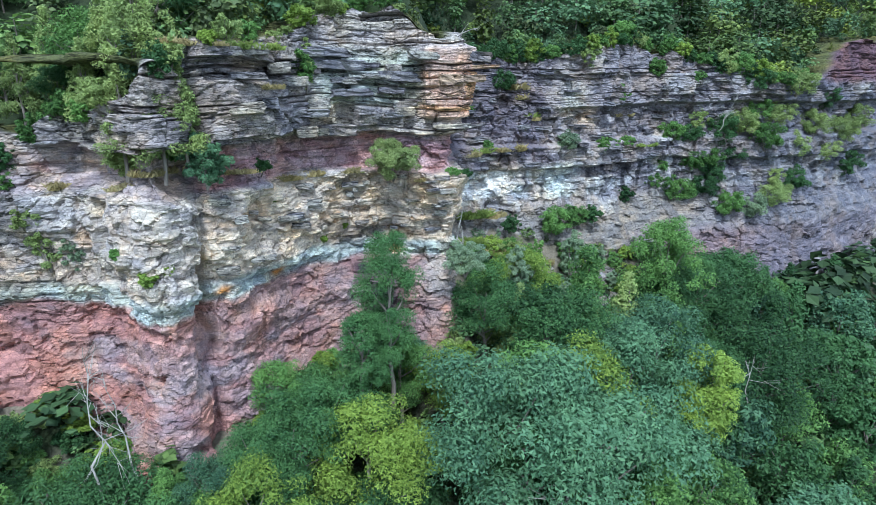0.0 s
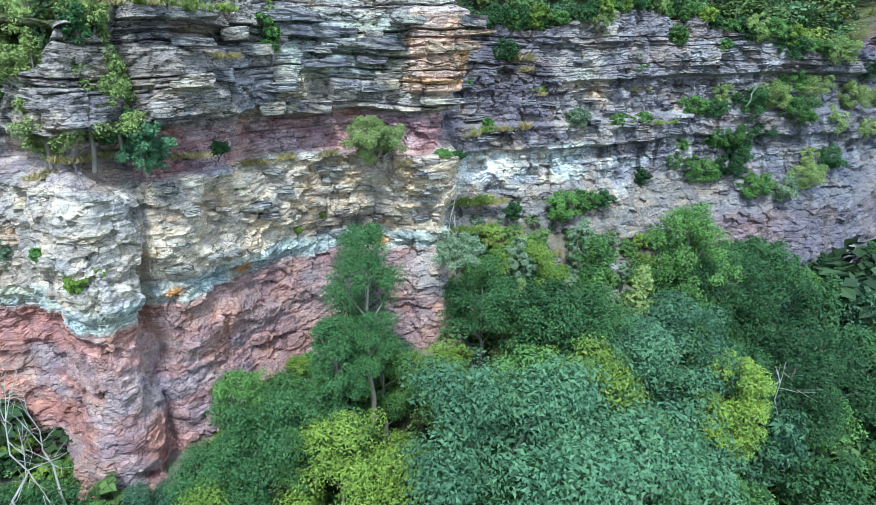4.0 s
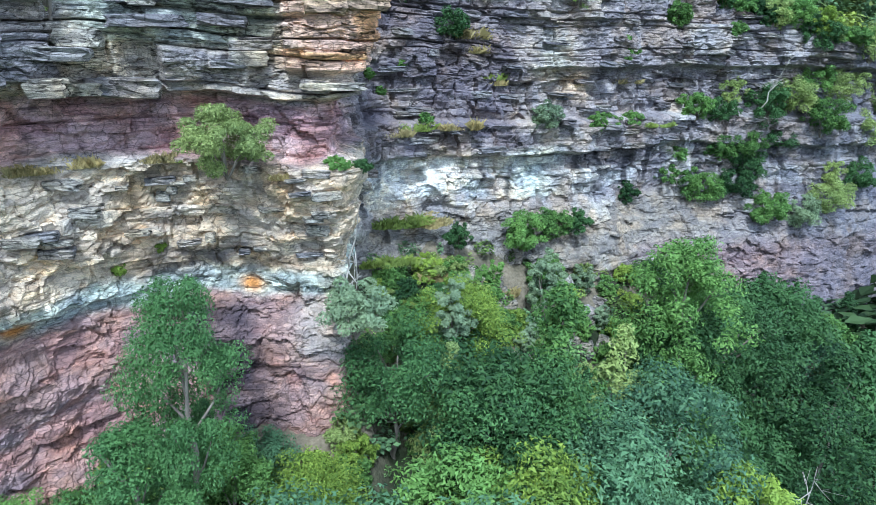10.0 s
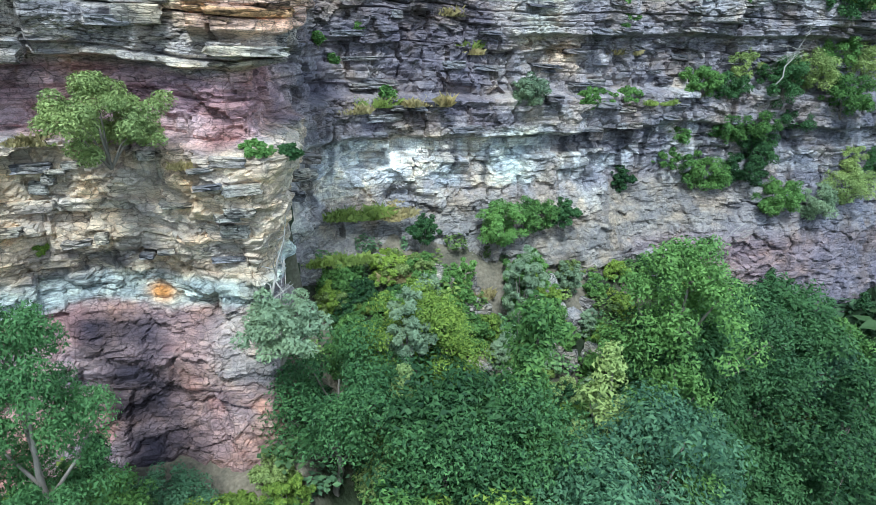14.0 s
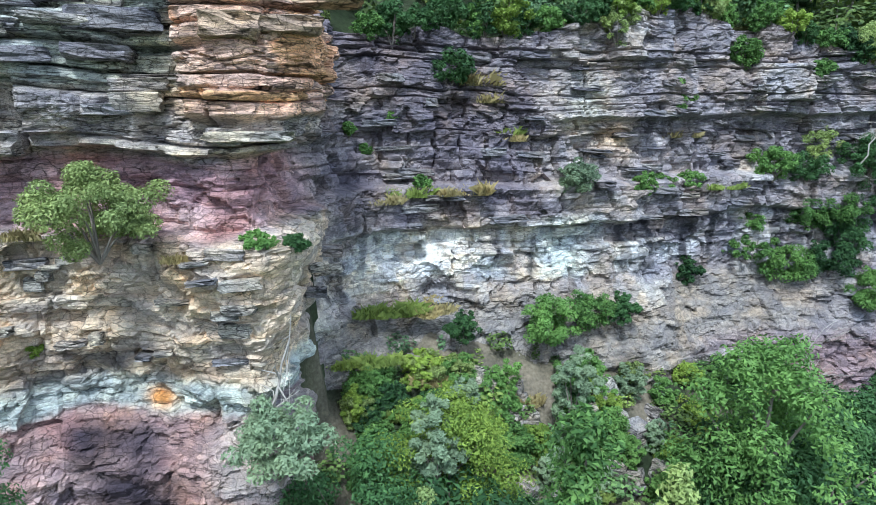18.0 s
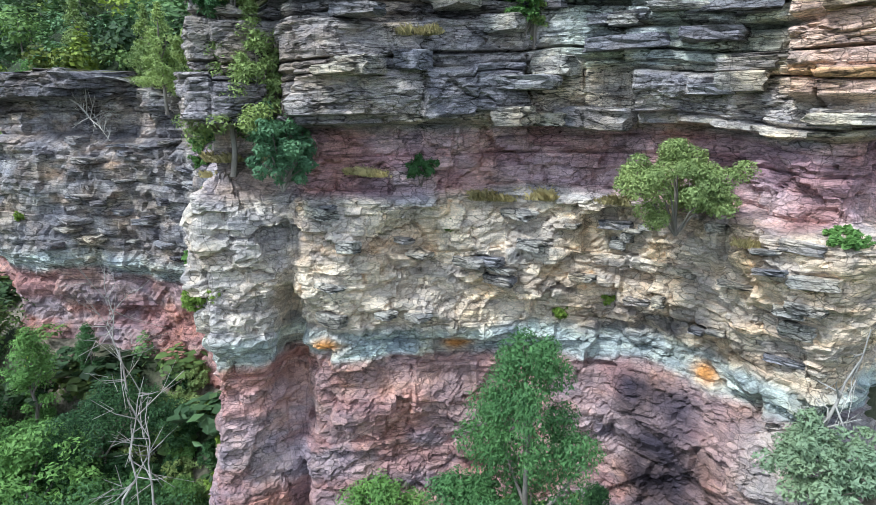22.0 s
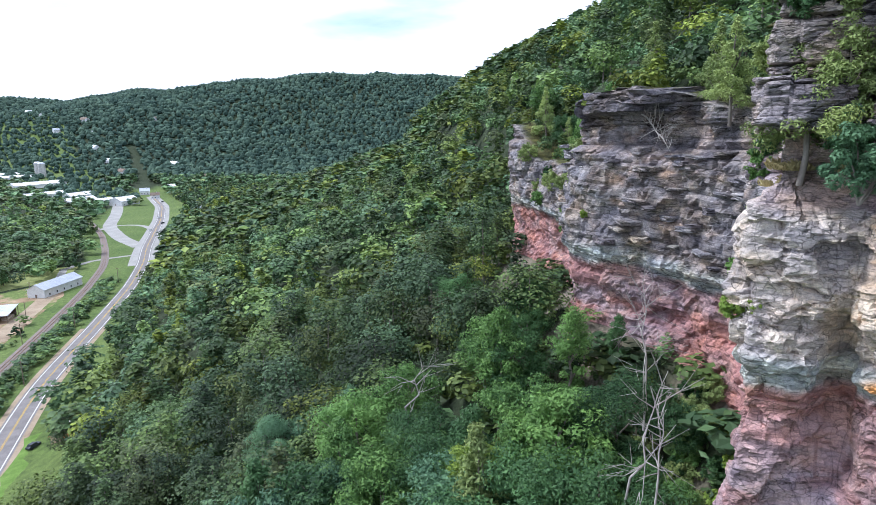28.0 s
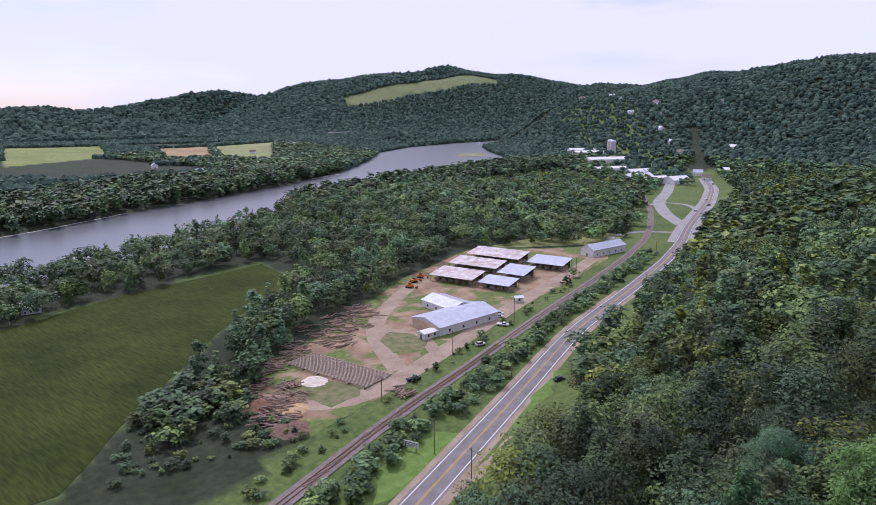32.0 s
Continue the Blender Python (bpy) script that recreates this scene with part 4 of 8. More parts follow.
    off += 0.25 * (qp - JP - 0.5) * (hash01(P, JP, 8) - 0.5) * 2
    ep = np.minimum(qp - JP, 1 - qp + JP) * LP
    off -= ((0.28 + 0.25 * right) * (hash01(P, JP, 9) > 0.35)) * np.exp(-((ep / 0.08) ** 2)) * (1 - 0.7 * zone_low)
    pt = np.minimum(F, 1 - F) * Hh
    open_ = smooth(0.35, 0.8, hash01(K, 12, 6) * 0.6 + 0.4 * (0.5 + 0.5 * vnoise(U / 3.5, K * 3.1, 7)))
    off -= (0.08 + 0.50 * zone_up * open_ + 0.2 * open_) * np.exp(-((pt / 0.06) ** 2)) * (1 - 0.75 * zone_low) * (1 - 0.7 * massive)
    buff = smooth(81.2, 82.2, D) * (1 - smooth(89.8, 90.4, D))
    off += (0.045 * vnoise(U / 0.8, Z / 0.10, 12) + 0.04 * vnoise(U / 0.3, Z / 0.13, 13)) * (1 - 0.85 * zone_low - 0.6 * buff)
    off += 0.65 * fbm(U / 9, Z / 5, 14) + 0.35 * (1 - 0.6 * zone_low) * fbm(U / 2.2, Z / 1.6, 15)
    # thin laminae, each broken along its length
    lam_z = (Z + 0.10 * vnoise(U / 2.3, Z / 1.5, 51)) / 0.17
    lam = np.floor(lam_z)
    piece = np.floor((U + 9 * hash01(lam, 4, 52)) / (1.2 + 4.0 * hash01(lam, 5, 53)))
    off += (hash01(lam, piece, 54) - 0.5) * (0.07 * zone_up + 0.03 * right + 0.03) * (1 - 0.95 * zone_low) * (0.4 + 0.6 * smooth(-0.3, 0.3, vnoise(U / 3.3, Z / 1.1, 55)))
    # broken facets: coarse and fine
    wu, wz = U + 0.4 * vnoise(U / 1.1, Z / 0.9, 26), Z + 0.25 * vnoise(U / 0.9, Z / 0.7, 27)
    f1, e1 = facets(wu, wz, 1.9, 1.15, 60, 0.8)
    f2, _ = facets(wu, wz, 0.8, 0.5, 70, 0.9)
    f3, e3 = facets(wu, wz, 4.2, 2.6, 80, 0.9)
    off += f1 * (0.14 + 0.15 * massive + 0.08 * zone_low + 0.12 * zone_purple) + f2 * (0.06 + 0.05 * massive + 0.05 * zone_low) + f3 * (0.16 + 0.12 * zone_low + 0.16 * massive)
    off -= 0.12 * np.exp(-((e1 / 0.06) ** 2)) * (0.4 + massive + 0.3 * zone_low) + 0.14 * np.exp(-((e3 / 0.03) ** 2))
    off += profile(XX, Z)
    zt = np.interp(X, TOP_X, TOP_Z) + 0.7 * vnoise(u / 3, u * 0, 25) + 0.4 * (hash01(np.floor(u / 2.7), 3, 44) - 0.5)
    over = np.clip(Z - zt, 0, None)
    off = off - over * 1.25 - 0.6 * smooth(0, 1, over)
    zz = np.minimum(Z, zt + 0.10 * over) + lift
    pos = np.stack([XX + NX * off, Y + NY * off, zz], -1)
    n, m = U.shape
    idx = np.arange(n * m).reshape(n, m)
    quads = np.stack([idx[:-1, :-1], idx[:-1, 1:], idx[1:, 1:], idx[1:, :-1]], -1)
    zb = np.interp(X, BASE_X, BASE_Z)
    keep = (Z[:-1, :-1] > zb[None, :-1] - 5) & (over[:-1, :-1] < 8.0)
    quads = quads[keep]
    used, inv = np.unique(quads, return_inverse=True)
    me = mesh_of(name, pos.reshape(-1, 3)[used], inv.reshape(-1, 4), ROCK, False)
    cell = 0.5 + 0.5 * np.clip(f1, -1, 1)
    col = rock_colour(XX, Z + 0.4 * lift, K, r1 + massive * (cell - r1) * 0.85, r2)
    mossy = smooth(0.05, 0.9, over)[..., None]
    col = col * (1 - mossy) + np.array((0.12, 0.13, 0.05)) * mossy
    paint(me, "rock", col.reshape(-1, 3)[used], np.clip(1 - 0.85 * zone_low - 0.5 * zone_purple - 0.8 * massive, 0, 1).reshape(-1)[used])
    SURFACE.append(pos.reshape(-1, 3)[used])
    return me


SURFACE = []
BEDS = beds(random.Random(5))
cliff_main = tagged(new("cliff_face", cliff_mesh("cliff_face", -43.2, 66, 0.16, 1)), "tall layered sandstone and red mudstone cliff face", "cliff", kind="structure")
cliff_left = tagged(new("cliff_buttress", cliff_mesh("cliff_buttress", -149, -43.0, 0.26, 2)), "layered grey and red cliff buttress over the wooded slope", "cliff", kind="structure")
cliff_right = tagged(new("cliff_far_end", cliff_mesh("cliff_far_end", 65.7, 125, 0.4, 2)), "far dark grey end of the layered cliff", "cliff", kind="structure")
SURFACE = np.concatenate(SURFACE)


def on_face(x, z, reach=0.5):
    """The front of the rock near a place along the cliff and a height."""
    k = (np.abs(SURFACE[:, 0] - x) < reach) & (np.abs(SURFACE[:, 2] - z) < reach)
    return float(SURFACE[k, 1].min()) if k.any() else float(np.interp(x, FACE_X, FACE_Y))


def shelf(x, z, out=0.0):
    """A place to root on the rock: the highest surface at or below z within half a metre, a little behind the lip."""
    y = on_face(x, z)
    k = (np.abs(SURFACE[:, 0] - x) < 0.6) & (np.abs(SURFACE[:, 2] - z) < 1.2) & (SURFACE[:, 1] < y + 0.9)
    return y + 0.6 - out, (float(np.quantile(SURFACE[k, 2], 0.6)) if k.any() else z)

# ---- trees ----
def leaf_quads(rng, centres, radii, n, size, up=0.35, flat=0.85):
    """Folded leaf sprays on the skins of clumps."""
    w = radii**2
    pick = rng.choice(len(centres), n, p=w / w.sum())
    d = rng.normal(size=(n, 3))
    d[:, 2] += up
    d /= np.linalg.norm(d, axis=1)[:, None]
    r = radii[pick, None] * rng.uniform(0.62, 1.08, (n, 1))
    p = centres[pick] + d * r * np.array((1, 1, flat))
    nrm = d + rng.normal(scale=0.55, size=(n, 3)) + np.array((0, 0, 0.45))
    nrm /= np.linalg.norm(nrm, axis=1)[:, None]
    a = np.cross(nrm, rng.normal(size=(n, 3)))
    a /= np.linalg.norm(a, axis=1)[:, None]
    b = np.cross(nrm, a)
    s = size * rng.uniform(0.55, 1.3, (n, 1))
    drop = nrm * s * 0.22
    v = np.stack([p - a * s * 0.6, p + b * s * 0.38 + drop, p + a * s * 0.6 - drop, p - b * s * 0.38 + drop], 1).reshape(-1, 3)
    return v, np.arange(4 * n).reshape(n, 4)


def leaf_tris(rng, centres, radii, n, size, up=0.5, flat=0.8):
    """Small single leaves on the skins of clumps, thicker on their upper sides."""
    w = radii**2
    pick = rng.choice(len(centres), n, p=w / w.sum())
    d = rng.normal(size=(n, 3))
    d[:, 2] += up
    d /= np.linalg.norm(d, axis=1)[:, None]
    p = centres[pick] + d * radii[pick, None] * rng.uniform(0.55, 1.12, (n, 1)) ** 0.8 * np.array((1, 1, flat))
    nrm = d * 0.9 + rng.normal(scale=0.5, size=(n, 3)) + np.array((0, 0, 0.55))
    nrm /= np.linalg.norm(nrm, axis=1)[:, None]
    a = np.cross(nrm, rng.normal(size=(n, 3)))
    a /= np.linalg.norm(a, axis=1)[:, None]
    b = np.cross(nrm, a)
    s = size * rng.uniform(0.6, 1.35, (n, 1))
    v = np.stack([p - a * s * 0.7, p + b * s * 0.42 + a * s * 0.2, p + a * s * 0.75 - b * s * 0.28 - nrm * s * 0.2], 1).reshape(-1, 3)
    return v, np.arange(3 * n).reshape(n, 3)


def tree_form(rng, kind, h):
    """Clump centres and radii of a crown, and limbs from the trunk to them."""
    if kind == "pine":
        k = 60
        t = rng.uniform(0.15, 1.0, k)
        ang = rng.uniform(0, 6.283, k)
        rad = (1.03 - t) * h * 0.30 * rng.uniform(0.5, 1.0, k)
        c = np.c_[np.cos(ang) * rad, np.sin(ang) * rad, t * h]
        r = h * (0.035 + 0.055 * (1 - t))
    elif kind == "slim":
        k = 44
        t = rng.uniform(0.18, 1.0, k)
        ang = rng.uniform(0, 6.283, k)
        rad = np.sin(np.clip((t - 0.05) / 0.98, 0, 1) * 3.14) * h * 0.17 * rng.uniform(0.3, 1.1, k)
        c = np.c_[np.cos(ang) * rad, np.sin(ang) * rad, t * h]
        r = h * rng.uniform(0.045, 0.09, k)
    elif kind == "tall":
        k = 120
        t = rng.uniform(0.0, 1.0, k)
        ang = rng.uniform(0, 6.283, k)
        rad = h * 0.22 * np.sqrt(np.sin(np.clip(0.12 + 0.84 * t, 0, 1) * 3.14)) * rng.uniform(0.25, 1.0, k) ** 0.6 * (1 + 0.25 * np.sin(2 * ang + 5 * t))
        c = np.c_[np.cos(ang) * rad, np.sin(ang) * rad, h * (0.30 + 0.68 * t)]
        r = h * rng.uniform(0.035, 0.075, k)
    elif kind == "oak":
        k = 42
        d = rng.normal(size=(k, 3))
        d /= np.linalg.norm(d, axis=1)[:, None]
        d[:, 2] = d[:, 2] * 0.7 + 0.32
        q = rng.uniform(0.62, 1.08, k)[:, None]
        c = d * q * np.array((0.34, 0.34, 0.44)) * h * (1.1 - 0.3 * np.clip(d[:, 2:], 0, 1)) + np.array((0, 0, 0.50 * h))
        r = h * rng.uniform(0.06, 0.125, k)
    else:
        k = 75
        d = rng.normal(size=(k, 3))
        d /= np.linalg.norm(d, axis=1)[:, None]
        d[:, 2] = d[:, 2] * 0.75 + 0.3
        q = rng.uniform(0.55, 1.0, k)[:, None]
        c = d * q * np.array((0.33, 0.33, 0.46)) * h * (1.12 - 0.38 * np.clip(d[:, 2:], 0, 1)) + np.array((0, 0, 0.50 * h))
        r = h * rng.uniform(0.05, 0.105, k)
    return c, r


def tree_meshes(seed, kind, h, leaf, n, size, bark=None):
    rng = np.random.default_rng(seed)
    c, r = tree_form(rng, kind, h)
    lean = rng.normal(scale=0.03 * h, size=2)
    tz = np.linspace(-0.8, (0.66 if kind in ("round", "oak") else 0.88) * h, 7)
    bend = np.c_[lean[0] * (tz / h) ** 2 + rng.normal(scale=0.012 * h, size=7), lean[1] * (tz / h) ** 2 + rng.normal(scale=0.012 * h, size=7), tz]
    rad = 0.018 * h * (1.15 - 0.95 * np.linspace(0, 1, 7))
    tubes = [tube_arrays(bend, rad, 7)]
    for i in rng.choice(len(c), min(10, len(c)), replace=False):
        z0 = min(max(c[i, 2] - 0.22 * h, 0.2 * h), 0.62 * h)
        s = np.array([np.interp(z0, tz, bend[:, 0]), np.interp(z0, tz, bend[:, 1]), z0])
        mid = (s + c[i]) / 2 + np.array((0, 0, -0.02 * h))
        tubes.append(tube_arrays([s, mid, c[i]], [0.007 * h, 0.005 * h, 0.002 * h], 5))
    v, f = join_arrays([leaf_tris(rng, c, r, n, size), leaf_tris(rng, c * np.array((0.8, 0.8, 1.0)), r * 0.75, n // 6, size * 1.6)])
    tv, tf = join_arrays(tubes)
    return mesh_of("trunk", tv, tf, bark or BARK, True), mesh_of("crown", v, f, leaf, False)


def tree(name, meshes, label, category="tree", group="", crown="crown", stem="trunk"):
    root = thing(name, None, label, category, group)
    part(stem, meshes[0], None, root)
    part(crown, meshes[1], None, root)
    return root


def place(ob, x, y, z=None, scale=1.0, turn=0.0, lean=(0, 0)):
    z = float(ground_z(x, y)) - 0.2 if z is None else z
    m = pose(x, y, z, lean[0], lean[1], turn) @ Matrix.Scale(scale, 4)
    ob.matrix_world = m
    return ob


TREE_KINDS = [  # form, leaf, sprays, size, share, label
    ("round", LEAF_BLUE, 8600, 0.17, 2.5, "broad oak with dense blue-green summer leaves"),
    ("round", LEAF_DEEP, 8600, 0.17, 2.2, "broadleaf tree with a dense deep green crown"),
    ("round", LEAF_MID, 8600, 0.17, 3.2, "broadleaf tree with a fresh mid-green crown"),
    ("slim", LEAF_MID, 6600, 0.165, 1.6, "slender young tree with mid-green leaves"),
    ("round", LEAF_YELLOW, 8000, 0.17, 1.0, "small tree with bright yellow-green leaves"),
    ("slim", LEAF_DEEP, 6600, 0.165, 1.4, "tall narrow tree with dark green leaves"),
    ("pine", LEAF_PINE, 6600, 0.165, 0.6, "olive-green conifer with drooping layered boughs"),
]
TREE_BASE = 10.0
PROTO = []
for i, (form, leaf, n, size, share, label) in enumerate(TREE_KINDS):
    for v in range(2 if share > 1 else 1):
        PROTO.append((tree_meshes(100 + 10 * i + v, form, TREE_BASE, leaf, n, size), label, share / (2 if share > 1 else 1)))
# lighter ones for the trees that stay far off
PROTO_FAR = [(tree_meshes(400 + i, form, TREE_BASE, leaf, int(n * 0.42), size * 1.5), label, share) for i, (form, leaf, n, size, share, label) in enumerate(TREE_KINDS)]
# finer leaves for the great crowns under the path
BIG_KINDS = (("oak", LEAF_BLUE, 0), ("oak", LEAF_DEEP, 1), ("oak", LEAF_FRESH, 2), ("oak", LEAF_YELLOW, 4), ("tall", LEAF_MID, 3), ("pine", LEAF_PINE, 6), ("oak", LEAF_BLUE, 0), ("oak", LEAF_FRESH, 2))
PROTO_BIG = [(tree_meshes(450 + i, form, TREE_BASE, leaf, 15000, 0.115), TREE_KINDS[k][5], 1) for i, (form, leaf, k) in enumerate(BIG_KINDS)]
made_tree = {}


def put_tree(k, x, y, h, turn, z=None, group="trees on the slope below the cliff", far=False):
    s = h / TREE_BASE
    m = pose(x, y, (float(ground_z(x, y)) - 0.3) if z is None else z, 0, 0, turn)
    kinds = {True: PROTO_FAR, False: PROTO, "big": PROTO_BIG}[far]
    k = k % len(kinds)
    if (far, k) not in made_tree:
        made_tree[far, k] = tree("tree", kinds[k][0], kinds[k][1], "tree", group)
        ob = made_tree[far, k]
    else:
        ob = copy_thing(made_tree[far, k], Matrix.Identity(4))
        tagged(ob, group=group)
    ob.matrix_world = m @ Matrix.Scale(s, 4)
    return ob


def clear_of_trees(x, y):
    """Places where no tree grows."""
    bad = near_line(x, y, ROAD)[0] < 9.5
    bad |= (x < -600) & (x > -1110) & (near_line(x, y, ROAD)[0] < 24)
    bad |= (x < -560) & (near_line(x, y, SIDE_ROAD)[0] < 15)
    bad |= near_line(x, y, RAIL)[0] < 6
    r, w = near_line(x, y, RIVER)
    bad |= r < w * 1.02
    for poly in [YARD, CORN, LOT, LAWN, TOWN, JUNCTION] + FAR_FIELDS:
        bad |= in_poly(x, y, poly)
    for s in (5, 10, 16):  # the open ground uphill of the lay-by and the lawn
        bad |= in_poly(x - 0.82 * s, y - 0.57 * s, LOT) | in_poly(x - 0.82 * s, y - 0.57 * s, LAWN)
    face = np.interp(x, FACE_X, FACE_Y)
    on_cliff = (np.abs(x + 5) < 128) & (y > face - 3.2) & (y < face + 7.5)
    return ~(bad | on_cliff)


def scatter(rng, x0, x1, y0, y1, gap):
    """Jittered grid points."""
    xs, ys = np.meshgrid(np.arange(x0, x1, gap), np.arange(y0, y1, gap))
    x = (xs + rng.uniform(-0.45, 0.45, xs.shape) * gap).ravel()
    y = (ys + rng.uniform(-0.45, 0.45, ys.shape) * gap).ravel()
    return x, y


rng = np.random.default_rng(11)
shares = np.array([p[2] for p in PROTO])
shares = shares / shares.sum()
far_shares = np.array([p[2] for p in PROTO_FAR])
far_shares = far_shares / far_shares.sum()
# the nearest trees, each one a thing: the slope under the camera
sx, sy = scatter(rng, -66, 66, -14, 48, 5.9)
keep = clear_of_trees(sx, sy) & (sy < np.interp(sx, FACE_X, FACE_Y) - 2.6) & ~((sx > 0.5) & (sx < 30) & (sy > np.interp(sx, FACE_X, FACE_Y) - 13))
for x, y in zip(sx[keep], sy[keep]):
    d = np.interp(x, FACE_X, FACE_Y) - y
    h = rng.uniform(9.5, 15) * (0.55 if d < 6 else (0.75 if d < 12 else 1.0))
    k = rng.choice(len(PROTO), p=shares)
    if x > 27 and rng.uniform() < 0.85:
        k = rng.choice([2, 3, 9, 10])
    away = bool(y < -5 or x > 24 and y < 22 or x > 45)
    if away:
        k = rng.choice([0, 1, 1, 5, 5, 2]) if x > 28 else rng.choice(len(PROTO_FAR), p=far_shares)
    put_tree(k, x, y, h * (1.15 if d > 14 else 1.0), rng.uniform(0, 360), far=away)
# trees that stand out
big = tree("tree", tree_meshes(301, "tall", 17.5, LEAF_FRESH, 34000, 0.14), "tall leafy blue-green tree standing before the red rock", "tree")
place(big, -12.8, 21.4, 70.6, 1.0, 40)
big.matrix_world = big.matrix_world @ Matrix.Diagonal((0.70, 0.70, 0.96, 1))
second = tree("tree", tree_meshes(302, "tall", 10.5, LEAF_FRESH, 13000, 0.14), "green tree beside the tall one before the rock", "tree")
place(second, -15.6, 21.2, 69.6, 1.0, 120)
yellow = tree("tree", tree_meshes(303, "tall", 13.0, LEAF_YELLOW, 13000, 0.2), "bright yellow-green tree among the darker woods", "tree")
place(yellow, 19.0, 14.0, 60.6, 1.05, 10)
# the crowns that stand over the slope, with the height of their tops
for x, y, top, k in ((-5.2, 12.7, 80.6, 0), (-0.2, 10.2, 80.2, 1), (-6.9, 23.2, 75.6, 8), (-11.1, 24.4, 77.0, 6), (6.2, 17.7, 77.0, 8), (10.6, 17.3, 78.6, 1), (17.4, 20.7, 79.4, 0), (8.2, 25.6, 80.6, 4), (4.1, 28.1, 78.4, 11), (25.6, 29.9, 84.0, 6),
                     (34.1, 21.4, 74.0, 2), (8.6, 14.0, 71.6, 2), (6.4, 31.8, 82.6, 8), (0.4, 29.4, 82.0, 4), (-19.0, 20.6, 77.2, 4), (-22.6, 18.0, 76.4, 5), (-16.6, 16.8, 75.2, 8), (-26.0, 17.0, 74.6, 4), (-29.8, 14.6, 73.4, 1), (-38.0, 14.0, 75.0, 2), (-34.0, 10.0, 73.0, 4), (-41.5, 9.0, 73.4, 5), (-30.0, 8.6, 71.6, 2), (-26.4, 12.0, 73.8, 8), (-36.0, 4.4, 69.6, 0), (-31.0, 2.4, 67.4, 2), (-25.4, 5.6, 69.6, 1), (31.0, 31.0, 80.0, 3),
                     (-73.5, 4.2, 67.6, 0), (-68.8, 13.1, 69.6, 8), (-47.8, 19.0, 77.0, 2), (-64.5, 16.0, 77.6, 4), (-98.2, 14.0, 74.0, 5), (-88.7, -14.7, 56.5, 1), (-58.0, 4.0, 70.0, 2), (-62.0, -4.0, 64.0, 0), (-81.0, -3.0, 63.0, 1)):
    g = float(ground_z(x, y)) - 0.3
    put_tree({0: 0, 1: 6, 2: 1, 3: 1, 4: 2, 5: 7, 6: 4, 8: 3, 11: 5}[k], x, y, max(6.0, top - g), 83 * x % 360, far="big")
for x, y, h, k in ((-22, 8, 11, 0), (-40, 2, 9, 0), (-47, -6, 10, 0)):
    place(copy_thing(yellow, Matrix.Identity(4)), x, y, None, h / 13, 70 * x)

# trees on the brow of the far wall, the gully's head and the buttress
for x, dy, h, k in ((-108.4, 4, 9, 11), (-102.8, 5, 8, 2), (-97.9, 3.5, 7, 11), (-93.0, 5, 8.5, 4), (-88.1, 3.2, 6.5, 11), (-83.9, 5, 8.5, 0), (-79.7, 3.6, 6.5, 11), (-76.2, 5.6, 9, 2), (-72.7, 4.2, 7, 11), (-69.2, 6.5, 9.5, 4), (-41.6, 3.6, 7.5, 11), (-39.2, 5.5, 9, 11), (-37.0, 8.0, 9.5, 4),
                    (-34.6, 6.4, 8.5, 11), (-31.6, 5.6, 9.5, 11), (-30.2, 4.0, 8.0, 11), (-33.2, 3.4, 6.5, 11), (-36.4, 4.6, 8, 4), (-29.8, 8.0, 10, 2), (-33.0, 9.5, 11, 11), (-38.6, 2.6, 5.5, 2), (-123.8, 4, 7, 11), (-118.2, 5, 8, 2), (-114.0, 5, 8, 4), (-129.4, 5, 8, 0)):
    k = min(k, len(PROTO) - 1)
    put_tree(k, x, float(np.interp(x, FACE_X, FACE_Y)) + dy, h, 53 * x % 360, float(np.interp(x, TOP_X, TOP_Z)) + 0.15 * dy - 0.8, "trees along the cliff's brow")
for x, y, z, h in ((-30.6, 20.6, 93.4, 8.6), (-33.2, 21.8, 93.6, 8.0), (-28.8, 21.0, 94.4, 7.4), (-35.8, 24.8, 96.6, 7.0), (-32.0, 23.4, 98.8, 6.5), (-48.0, 27.4, 96.2, 7.5), (-51.5, 28.2, 97.0, 7.0)):
    put_tree(11, x, y, h, 47 * x % 360, z, "trees along the cliff's brow")
for x, y, h, k in ((-46, 9, 12, 2), (-43, 12, 10, 0), (-41, 7, 13, 4), (-38.5, 11, 11, 2), (-36, 6, 13, 0), (-35, 12.4, 8, 6), (-32.5, 8.5, 12, 4), (-30, 12.5, 8.5, 5), (-29, 7, 11, 0), (-26, 12, 9, 4), (-48, 4, 13, 0), (-44, 2, 14, 2), (-50, 11, 9, 6), (-53, 7, 12, 4), (-24, 15.5, 7, 6), (-31, 2, 13, 2)):
    put_tree(k, x, y, h, 71 * x % 360)
bright = tree("tree", tree_meshes(304, "round", 12.5, LEAF_MID, 12000, 0.21), "full light green tree at the gully's foot", "tree")
place(bright, -52.3, 13.4, None, 1.0, 15)
place(copy_thing(yellow, Matrix.Identity(4)), -50.5, 7.4, None, 0.95, 200)
put_tree(1, -20.0, 3.0, 13.0, 220, far="big")
